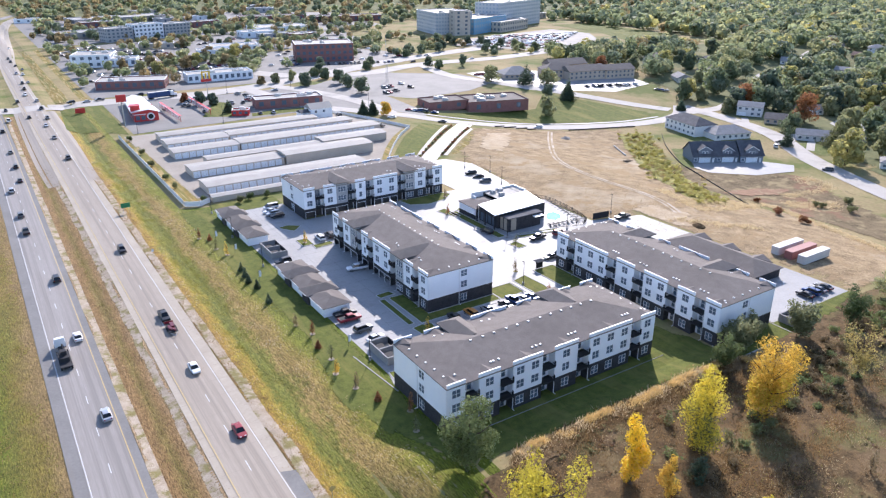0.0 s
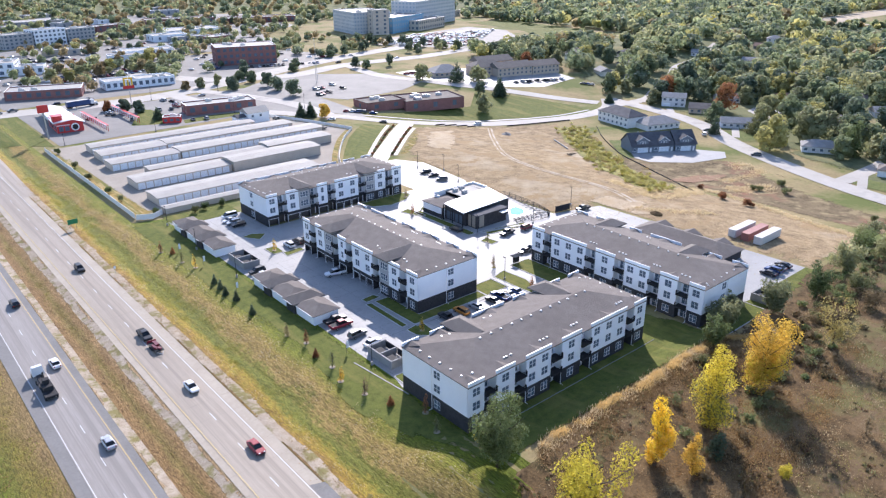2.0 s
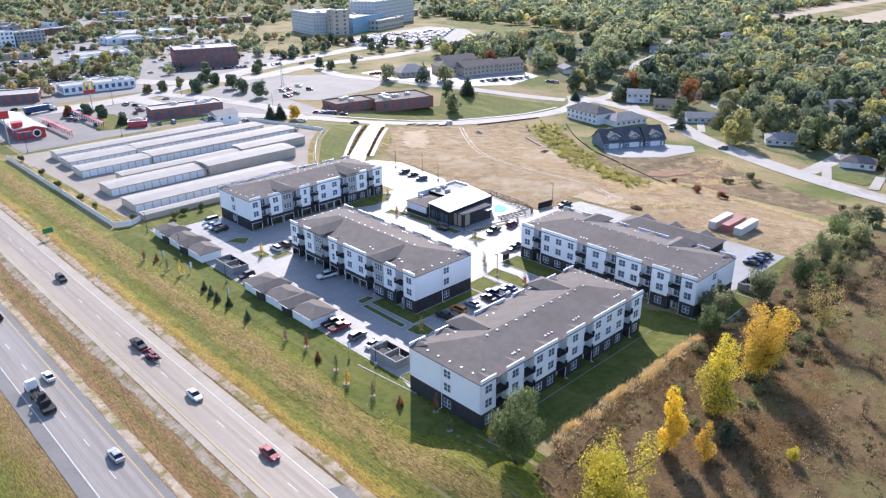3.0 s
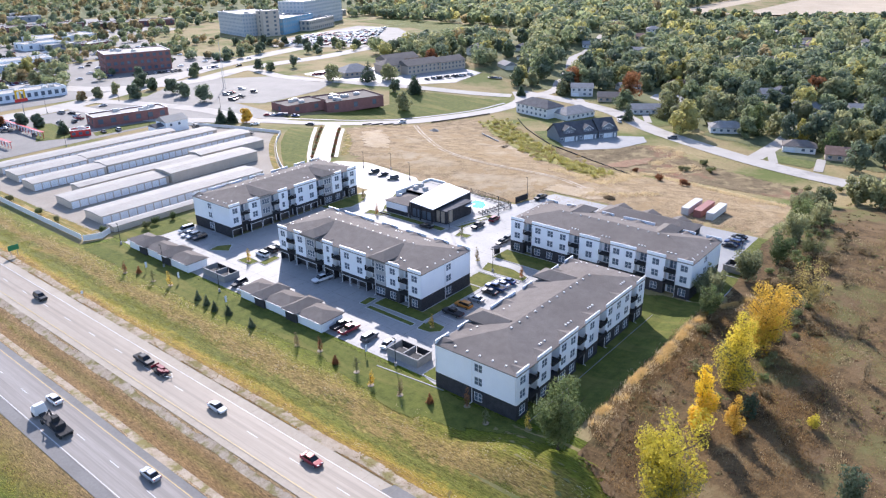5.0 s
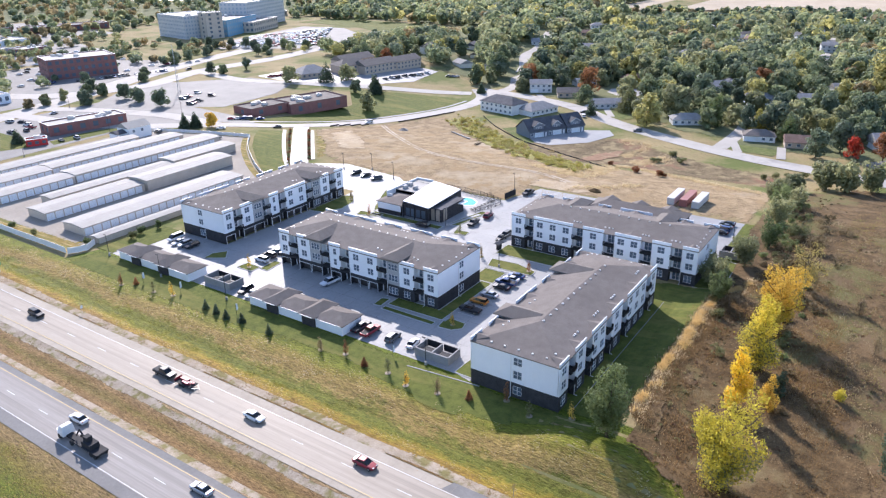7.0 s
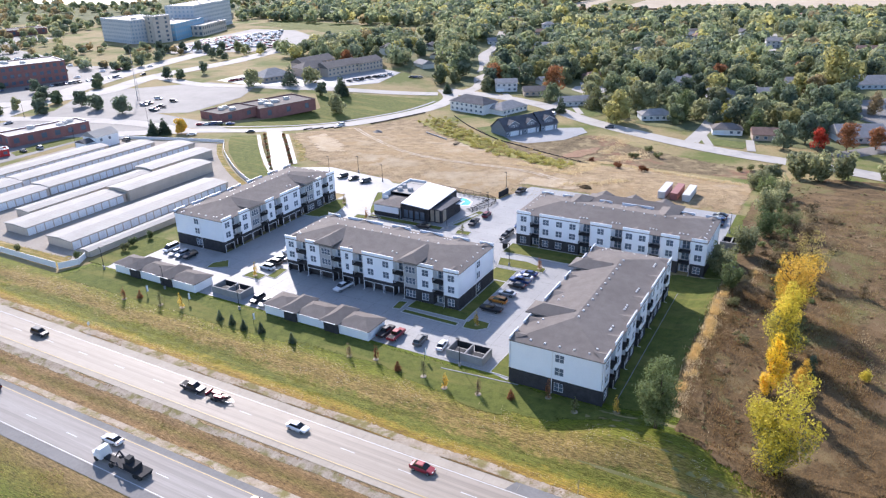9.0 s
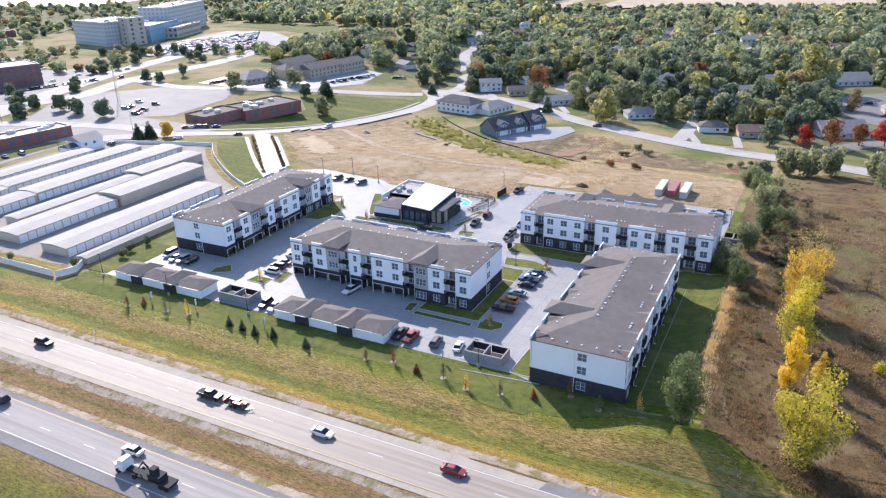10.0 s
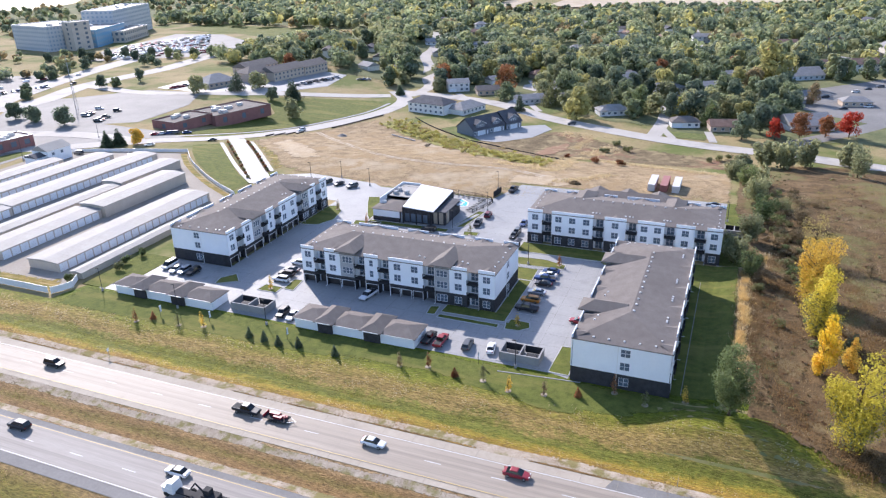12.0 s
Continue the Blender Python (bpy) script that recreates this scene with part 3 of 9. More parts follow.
sheet("red_soil_field", [(240, 130), (236, 182), (262, 215), (284, 190), (296, 165), (284, 125), (276, 85), (240, 88)], M_REDSOIL, 0.10, "reddish bare soil and dry weeds on a vacant plot", "field", 6.0, 2.0, soft=True)

sheet("roadside_grass", [(262, 88), (270, 122), (283, 152), (292, 158), (290, 136), (282, 108), (277, 86)], M_GROUND, 0.13, "green and tan mown grass beside the residential street", "grass", 3.0, 2.0, soft=True)
strip("field_track", [(256, 290), (232, 262), (208, 230), (201, 204), (201, 170), (194, 152)], -1.3, -0.3, M_TRACK, 0.14, "pale worn wheel track across the dry field", "track")
strip("field_track", [(256, 290), (232, 262), (208, 230), (201, 204), (201, 170), (194, 152)], 0.5, 1.4, M_TRACK, 0.14, "pale worn wheel track across the dry field", "track")
sheet("bare_patch", [(211, 288), (230, 292), (208, 262), (193, 249), (188, 259)], M_LIGHTSOIL, 0.11, "pale bare soil patch on the dry field", "soil", 4.0, 3.0, soft=True)
sheet("bare_patch", [(182, 164), (192, 165), (198, 151), (186, 139), (183, 142)], M_LIGHTSOIL, 0.12, "pale gravelly patch beside the car park", "soil", 4.0, 3.0, soft=True)
for nm, x0, x1, a, b, yl in (("east", 21.5, 33.0, 23.1, 30.7, -1), ("west", 0.4, 12.0, 2.9, 10.4, 1)):
    c = (x0 + x1) / 2
    line = [(c, -400), (c, 0), (c, 300), (c, 620), (c + 6, 760), (c + 13, 920), (c + 20, 1010), (c + 34, 1100), (c + 62, 1185), (c + 112, 1300), (c + 175, 1450), (c + 300, 1700)]
    strip("highway", line, x0 - c, x1 - c, M_SHOULDER if nm == "east" else M_BITUMEN, 0.10, "paved highway shoulders", "road")
    strip("highway", line, a - c - 0.25, b - c + 0.25, M_HIGHWAY if nm == "east" else M_GREYROAD, 0.13, "grey concrete two-lane highway carriageway", "road")
    near = [(c, -120), (c, 300), (c, 640)]
    strip("trim", near, a - c - 0.07, a - c + 0.07, M_YELLOW if nm == "east" else M_LINE, 0.15, "painted road edge line", "road marking")
    strip("trim", near, b - c - 0.07, b - c + 0.07, M_LINE if nm == "east" else M_YELLOW, 0.15, "painted road edge line", "road marking")
    dash = Shape()
    mid = (a + b) / 2
    for k in range(-8, 52):
        y = 105.1 + 12.19 * k
        dash.box(mid - 0.07, y - 3.05, 0.145, mid + 0.07, y, 0.155)
    single("trim", dash, M_LINE, "white dashed lane line", "road marking", kind="structure")
for a, b in ((33.05, 35.8), (12.05, 14.5), (19.1, 21.45)):
    sheet("gravel_edge", [(a, -80), (b, -80), (b, 450), (a, 450)], M_GRAVEL, 0.075, "pale gravel and dirt along the pavement edge", "gravel", 0.75, 0.65, soft=True)

strip("highway", [(19.0, 300), (18.2, 340), (18.4, 400), (19.2, 460)], -2.2, 3.0, M_HIGHWAY, 0.105, "grey concrete turning lane", "road")
strip("highway", [(33.6, 300), (35.0, 370), (35.4, 455)], -2.6, 1.6, M_HIGHWAY, 0.105, "grey concrete turning lane", "road")
sheet("asphalt_patch", [(30.9, -60), (33.4, -60), (33.4, 98), (30.9, 99)], M_BITUMEN, 0.135, "dark grey asphalt shoulder", "road", 10.0)
joints = Shape()
for k in range(-10, 90):
    joints.box(21.55, 30 + 6.1 * k, 0.137, 32.95, 30.05 + 6.1 * k, 0.142)
single("paving_joints", joints, M_JOINT, "faint sawn joints across the highway concrete", "joint", kind="stuff")
# streets beyond
strip("street", [(-80, 466), (30, 468), (127, 462), (190, 480), (260, 512), (340, 540), (430, 560)], -9, 9, M_STREET, 0.16, "pale concrete street", "road")
strip("street", [(150, 460), (158, 400), (180, 360), (193, 342), (208, 320), (227, 310), (248, 304.5), (268, 297), (287, 288.5), (307, 281.5), (330, 279), (352, 284), (372, 300)], -5, 5, M_STREET, 0.17, "pale concrete curved street", "road")
strip("street", [(372, 300), (366, 262), (352, 222), (324, 184), (300, 137), (287, 100), (280, 60)], -5.5, 5.5, M_STREET, 0.19, "pale concrete residential street", "road")
strip("driveway", [(154, 252), (159, 257), (186, 282.6), (214.5, 310)], -3.8, 3.8, M_CONCRETE, 0.15, "pale concrete entrance drive", "road")

# the estate's paving
sheet("pavement", [(61.4, 115.6), (61.4, 240), (84, 240), (84, 214), (144, 214), (144, 236), (152, 254), (164, 252), (170, 240), (166, 210), (163, 206), (163, 162), (181, 157), (182, 86), (150, 86), (128, 141), (121, 141), (121, 117), (115, 112), (60.5, 112)], M_CONCRETE, 0.10, "pale concrete car park paving", "pavement", 6.0)
sheet("storage_yard", [(57, 368), (55.5, 251), (63, 249), (137, 252.6), (145, 267.2), (154.2, 280.8), (167.5, 298), (180, 310.6), (176, 327.5), (169.4, 349.6), (162, 371)], M_YARD, 0.10, "pale concrete storage yard", "pavement", 6.0)
sheet("lawn", [(61.2, 80.5), (61.2, 92), (60.2, 112), (61.2, 115), (61.2, 244), (50, 244), (50, 180), (53, 140), (48, 112), (52, 97), (56, 84)], M_LAWN, 0.10, "bright green mown lawn strip", "lawn", 2.5, soft=True)
sheet("lawn", [(61.2, 80.5), (128, 80.5), (128, 92), (121, 112), (114, 112), (61, 92)], M_LAWN, 0.13, "bright green mown lawn", "lawn", 2.5, soft=True)


# ---------------- apartment houses ----------------
LEN, DEP, EAVE, TOP = 53.8, 19.6, 9.55, 10.6
P_BAYS = [(0, 4.0, 1), (7.0, 12.0, 1), (15.0, 22.3, 2), (25.4, 31.5, 1), (34.6, 46.7, 3), (49.4, 53.8, 1)]
F_BAYS = [(0, 3.9, 1, 0), (7.0, 11.6, 1, 0), (11.6, 15.8, 3, 1), (18.7, 22.6, 4, 0), (25.6, 35.1, 2, 0), (38.1, 42.1, 3, 1), (42.1, 46.7, 1, 0), (49.6, 53.8, 1, 0)]
FLOORS = [(0.75, 2.65), (4.35, 6.15), (7.35, 9.1)]


def window(parent, at, s0, s1, z0, z1, d, mat_frame, leaves):
    """A window in a wall: frame with bars, and a pane behind each leaf."""
    w, zc = 0.05, (z0 + z1) / 2
    holes = []
    for k in range(leaves):
        a, b = s0 + (s1 - s0) * k / leaves + (w if k == 0 else 0.035), s0 + (s1 - s0) * (k + 1) / leaves - (w if k == leaves - 1 else 0.035)
        holes += [(a, b, z0 + w, zc - 0.02), (a, b, zc + 0.02, z1 - w)]
    f = Shape(at).wall(s0, s1, z0, z1, d - 0.12, d + 0.03, holes)
    win = part("window", f, mat_frame, parent)
    for k in range(leaves):
        a, b = s0 + (s1 - s0) * k / leaves + 0.06, s0 + (s1 - s0) * (k + 1) / leaves - 0.06
        part("pane", Shape(at).box(a, d - 0.07, z0 + 0.06, b, d - 0.05, z1 - 0.06), M_GLASS, win)
    return win


def balcony(parent, at, s0, s1, z, d):
    slab = part("balcony", Shape(at).box(s0, d - 1.7, z - 0.25, s1, d + 0.45, z), M_DARK, parent, "charcoal balcony slab")
    n = int((s1 - s0) / 0.2)
    gaps = [(s0 + 0.05 + (s1 - s0 - 0.1) * k / n + 0.02, s0 + 0.05 + (s1 - s0 - 0.1) * (k + 1) / n - 0.02, z + 0.12, z + 1.0) for k in range(n)]
    r = Shape(at).wall(s0, s1, z + 0.02, z + 1.08, d + 0.40, d + 0.45, gaps)
    for x in (s0, s1 - 0.05):
        part("side_rail", Shape(at).box(x, d, z + 0.02, x + 0.05, d + 0.40, z + 1.06), M_DARK, slab)
    part("railing", r, M_DARK, slab, "black metal balcony railing")


def face(house, at, bays, garages, L):
    """One long face: at maps x along it, y outwards, z up."""
    wins = []
    for bay in bays:
        a, b, kind = bay[:3]
        tower = len(bay) > 3 and bay[3]
        holes = []
        if kind == 4:
            centres = [((a + b) / 2, 0.55, 1)]
        elif kind == 3 and tower:
            centres = [((a + b) / 2, 1.45, 3)]
        else:
            centres = [(a + (b - a) * (k + 0.5) / kind, 0.95, 2) for k in range(kind)]
        for c, h, lv in centres:
            for i, (z0, z1) in enumerate(FLOORS):
                if i == 0 and b <= garages:
                    continue
                holes.append((c - h, c + h, z0, z1))
                wins.append((c - h, c + h, z0, z1, lv))
        low = 3.4
        n = max(1, round((b - a) / 3.2)) if b <= garages else 0
        bays_low = [(a + 0.15 + (b - a) * k / n, a - 0.15 + (b - a) * (k + 1) / n, 0.0, 2.45) for k in range(n)]
        part("brickwork", Shape(at).wall(a, b, 0, low, -0.3, 0.0, holes + bays_low), M_BRICK, house, "charcoal brick ground storey")
        part("siding", Shape(at).wall(a, b, low, 10.2 if tower else TOP, -0.18, 0.02, holes), M_GREYSIDING if tower else M_SIDING, house, "grey panel siding of the entrance tower" if tower else "white lap siding")
        if not tower:
            part("parapet_cap", Shape(at).box(a - 0.03, -0.2, TOP, b + 0.03, 0.045, TOP + 0.06), M_TRIM, house, "white metal parapet cap")
        for g0, g1, _, _ in bays_low:
            door = Shape(at).wall(g0 - 0.1, g1 + 0.1, 0.0, 2.45, -1.3, -1.22, [(g0 - 0.05, g1 + 0.05, 0.6 * r - 0.012, 0.6 * r + 0.012) for r in (1, 2, 3)])
            part("garage_door", door, M_GARAGE, house)
            part("garage_trim", Shape(at).box(g0, 0.003, 0, g0 + 0.13, 0.06, 2.45).box(g1 - 0.13, 0.003, 0, g1, 0.06, 2.45).box(g0 + 0.13, 0.003, 2.32, g1 - 0.13, 0.06, 2.45), M_TRIM, house, "white trim round the garage bay")
        if n:
            part("garage_wall", Shape(at).box(a, -1.6, 0, b, -1.32, 3.4), M_BRICK, house)
    edges = sorted((b[0], b[1]) for b in bays)
    for (a0, a1), (b0, b1) in zip(edges, edges[1:]):
        if b0 - a1 < 0.5:
            continue
        holes = []
        for i, (z0, z1) in enumerate(((0.1, 2.3), (3.55, 5.75), (6.75, 8.95))):
            if i == 0 and b0 <= garages:
                holes.append((a1 + 0.3, b0 - 0.3, 0.0, 2.3))
                continue
            c = (a1 + b0) / 2
            holes.append((c - 1.0, c + 1.0, z0, z1))
            wins.append((c - 1.0, c + 1.0, z0, z1, 2, -1.8))
        part("recess_wall", Shape(at).wall(a1, b0, 0, EAVE + 0.1, -2.1, -1.8, holes), M_SIDING, house)
        for x in (a1, b0):
            x0, x1 = (x - 0.3, x) if x == a1 else (x, x + 0.3)
            part("brick_return", Shape(at).box(x0, -1.8, 0, x1, -0.3, 3.4), M_BRICK, house)
            part("siding_return", Shape(at).box(x0, -1.8, 3.4, x1, -0.18, EAVE), M_SIDING, house)
        for z in (3.35, 6.55):
            balcony(house, at, a1 + 0.03, b0 - 0.03, z, 0.05)
        if b0 <= garages:
            part("garage_door", Shape(at).box(a1 + 0.3, -2.0, 0.0, b0 - 0.3, -1.93, 2.3), M_GARAGE, house)
    for w in wins:
        window(house, at, w[0], w[1], w[2], w[3], w[5] if len(w) > 5 else 0.0, M_TRIM if w[2] < 3 or w[4] == 3 else M_STEELFRAME, w[4])
    for (a0, a1), (b0, b1) in zip(edges, edges[1:]):
        if b0 - a1 > 0.5:
            part("downspout", Shape(at).box(b0 + 0.08, 0.0, 0.1, b0 + 0.18, 0.09, EAVE).box(b0 + 0.08, 0.0, 0.0, b0 + 0.18, 0.7, 0.12), M_TRIM, house)


M_STEELFRAME = flat("pale_window_frame", (0.80, 0.81, 0.83), 0.4)


def apartment(at, mirror, label, p_face=True, f_face=True):
    house = thing("apartment_house", label, "apartment house", at, "apartment houses")
    L, D = LEN, DEP
    pb = [(L - b[1], L - b[0], *b[2:]) for b in P_BAYS] if mirror else P_BAYS
    fb = [(L - b[1], L - b[0], *b[2:]) for b in F_BAYS] if mirror else F_BAYS
    front = Matrix(((1, 0, 0, 0), (0, -1, 0, 0), (0, 0, 1, 0), (0, 0, 0, 1)))
    back = Matrix(((-1, 0, 0, L), (0, 1, 0, D), (0, 0, 1, 0), (0, 0, 0, 1)))
    face(house, front, pb, -1, L)
    gar = 38.1
    if mirror:
        fm = Matrix(((1, 0, 0, 0), (0, 1, 0, D), (0, 0, 1, 0), (0, 0, 0, 1)))
        face(house, fm, F_BAYS, gar, L)
        towers = [(b[0], b[1]) for b in F_BAYS if b[3]]
    else:
        face(house, back, F_BAYS, gar, L)
        towers = [(L - b[1], L - b[0]) for b in F_BAYS if b[3]]
    # end walls
    for x, sgn in ((0, 1), (L, -1)):
        em = Matrix(((0, -sgn, 0, x), (1, 0, 0, 0), (0, 0, 1, 0), (0, 0, 0, 1)))
        c = D / 2 - 0.9
        holes = [(c - 0.95, c + 0.95, z0, z1) for z0, z1 in FLOORS]
        part("brickwork", Shape(em).wall(0.3, D - 0.3, 0, 3.4, -0.3, 0.0, holes), M_BRICK, house, "charcoal brick ground storey")
        part("siding", Shape(em).wall(0.3, D - 0.3, 3.4, EAVE + 0.25, -0.3, 0.02, holes), M_SIDING, house, "white lap siding")
        for h in holes:
            window(house, em, *h, 0.0, M_TRIM if h[2] < 3 else M_STEELFRAME, 2)
        part("downspout", Shape(em).box(c + 1.4, 0.02, 0.1, c + 1.52, 0.12, EAVE).box(c + 1.4, 0.0, 0.0, c + 1.52, 0.8, 0.12), M_TRIM, house)
        part("fascia", Shape(em).box(-0.02, -0.05, EAVE + 0.05, D + 0.02, 0.14, EAVE + 0.3), M_TRIM, house)
    # hipped roof
    e, rz = EAVE + 0.3, 12.1
    r = Shape()
    x0, x1, y0, y1, m = -0.15, L + 0.15, -0.1, D + 0.1, D / 2
    h = 10.5
    v = [(x0, y0, e), (x1, y0, e), (x1, y1, e), (x0, y1, e), (h, m, rz), (L - h, m, rz),
         (x0, y0, e - 0.2), (x1, y0, e - 0.2), (x1, y1, e - 0.2), (x0, y1, e - 0.2)]
    r.add(v, [(0, 1, 5, 4), (1, 2, 5), (2, 3, 4, 5), (3, 0, 4), (0, 6, 7, 1), (1, 7, 8, 2), (2, 8, 9, 3), (3, 9, 6, 0), (6, 9, 8, 7)])
    # crickets behind the parapets
    def cricket(a, b, yf, sgn):
        c, half = (a + b) / 2, min(3.0, (b - a) / 2)
        slope = (rz - e) / (m + 0.1)
        zr = e + 0.70
        back_y = yf + sgn * zr_run(zr, e, slope)
        r.add([(c - half, yf, e - 0.02), (c + half, yf, e - 0.02), (c, yf, zr), (c, back_y, zr + 0.01)], [(0, 2, 3), (2, 1, 3)])
    def zr_run(zr, e, slope):
        return (zr - e) / slope
    for b in pb:
        cricket(b[0], b[1], 0.02, 1)
    fbl = F_BAYS if mirror else [(L - b[1], L - b[0], *b[2:]) for b in F_BAYS]
    for b in fbl:
        if not b[3]:
            cricket(b[0], b[1], D - 0.02, -1)
    # cross roofs over the entrance towers
    for a, b in towers:
        yf, ze, zr, x0, x1 = D + 1.2, 10.8, 12.15, a - 0.9, b + 0.9
        c, hw = (a + b) / 2, (b - a) / 2 + 0.9
        part("tower_wall", Shape().box(a - 0.25, m + 2.0, e - 0.5, b + 0.25, D - 0.32, ze - 0.26), M_GREYSIDING, house)
        r.add([(x0, yf, ze), (x1, yf, ze), (x1, m + 1.0, ze), (x0, m + 1.0, ze), (c, yf - hw, zr), (c, m + 1.0, zr),
               (x0, yf, ze - 0.25), (x1, yf, ze - 0.25), (x1, m + 1.0, ze - 0.25), (x0, m + 1.0, ze - 0.25)],
              [(1, 0, 4), (2, 1, 4, 5), (0, 3, 5, 4), (0, 1, 7, 6), (1, 2, 8, 7), (3, 0, 6, 9), (6, 7, 8, 9)])
    part("roof", r, M_SHINGLE, house, "low hipped brown-grey shingle roof")
    # roof vents
    rng = random.Random(int(at.translation.x))
    vm = Shape().box(-0.22, -0.22, 0, 0.22, 0.22, 0.08).box(-0.17, -0.17, 0.08, 0.17, 0.17, 0.2).mesh("roof_vent", M_ROOFVENT)
    slope = (rz - e) / m

    def roof_z(x, y):
        return min(e + slope * min(y, D - y), e + (rz - e) / h * min(x, L - x))
    spots = [(h + 1 + k * 2.9, m - 0.55) for k in range(12)]
    for b in pb:
        for k in range(3 if b[1] - b[0] > 4.5 else 1):
            spots.append((b[1] - 0.6 + k * 0.95, 2.6))
    for b in fbl[::2]:
        spots += [(b[0] + 0.8, D - 3.0), (b[0] + 2.2, D - 3.4)]
    for k in range(5):
        spots += [(1.3, 3.5 + 3 * k), (L - 1.3, 3.0 + 3 * k)]
    for x, y in spots:
        if 0.3 < x < L - 0.3:
            ob = part("roof_vent", vm, None, house)
            ob.location = (x + rng.uniform(-0.2, 0.2), y, roof_z(x, y) - 0.02)
    return house


apartment(pose(60.4, 92.0, 0.1), False, "three-storey white and charcoal apartment house with low brown roof")
apartment(pose(128.5, 140.0, 0.1, 0, 0, -90), True, "three-storey white apartment house facing the lawn and hillside")
apartment(pose(102.6, 135.2, 0.1, 0, 0, 90), False, "three-storey white apartment house with garages and grey towers")
apartment(pose(138.0, 233.5, 0.1, 0, 0, 180), False, "three-storey white apartment house beside the storage yard")


# ---------------- vehicles ----------------
PAINT = {}
for nm, c, met in (("white", (0.78, 0.78, 0.78), 0), ("silver", (0.45, 0.46, 0.48), 0.5), ("black", (0.02, 0.02, 0.023), 0.1), ("grey", (0.13, 0.135, 0.14), 0.4),
                   ("red", (0.30, 0.03, 0.04), 0.1), ("blue", (0.035, 0.075, 0.20), 0.3), ("orange", (0.55, 0.22, 0.03), 0.1), ("maroon", (0.16, 0.02, 0.03), 0.2)):
    PAINT[nm] = flat(nm + "_car_paint", c, 0.36, met)
M_LAMP = flat("headlamp_glass", (0.75, 0.75, 0.72), 0.1)
M_TAIL = flat("tail_lamp_red", (0.35, 0.02, 0.02), 0.2)

KINDS = {}  # length, width, body stations (y, low, high, inset), cabin stations (y0, y1, roof y0, roof y1, belt, roof)
KINDS["sedan"] = (4.7, 1.82, [(-2.35, 0.45, 0.70, 0.22), (-2.2, 0.30, 0.92, 0.06), (-1.3, 0.25, 0.98, 0.0), (0.6, 0.25, 0.95, 0.0), (1.2, 0.27, 0.90, 0.0), (2.15, 0.32, 0.74, 0.08), (2.35, 0.45, 0.62, 0.28)], (-1.85, 1.15, -1.05, 0.25, 0.93, 1.45))
KINDS["suv"] = (4.8, 1.92, [(-2.4, 0.5, 0.95, 0.14), (-2.3, 0.35, 1.08, 0.03), (0.9, 0.32, 1.08, 0.0), (1.3, 0.34, 1.04, 0.02), (2.25, 0.38, 0.90, 0.08), (2.4, 0.5, 0.78, 0.25)], (-2.3, 1.25, -2.0, 0.45, 1.05, 1.74))
KINDS["pickup"] = (5.8, 2.0, [(-2.9, 0.55, 1.05, 0.06), (-2.85, 0.5, 1.12, 0.0), (-0.9, 0.42, 1.12, 0.0), (1.2, 0.42, 1.12, 0.0), (1.6, 0.42, 1.10, 0.02), (2.75, 0.45, 1.0, 0.08), (2.9, 0.55, 0.85, 0.22)], (-0.95, 1.5, -0.75, 0.75, 1.1, 1.85))
KINDS["van"] = (5.2, 2.0, [(-2.6, 0.5, 1.1, 0.06), (-2.5, 0.35, 1.18, 0.0), (1.6, 0.33, 1.15, 0.0), (2.45, 0.4, 0.95, 0.1), (2.6, 0.5, 0.8, 0.28)], (-2.55, 2.0, -2.4, 1.0, 1.12, 2.05))
CARS = {}


FAR_WHEEL = {}


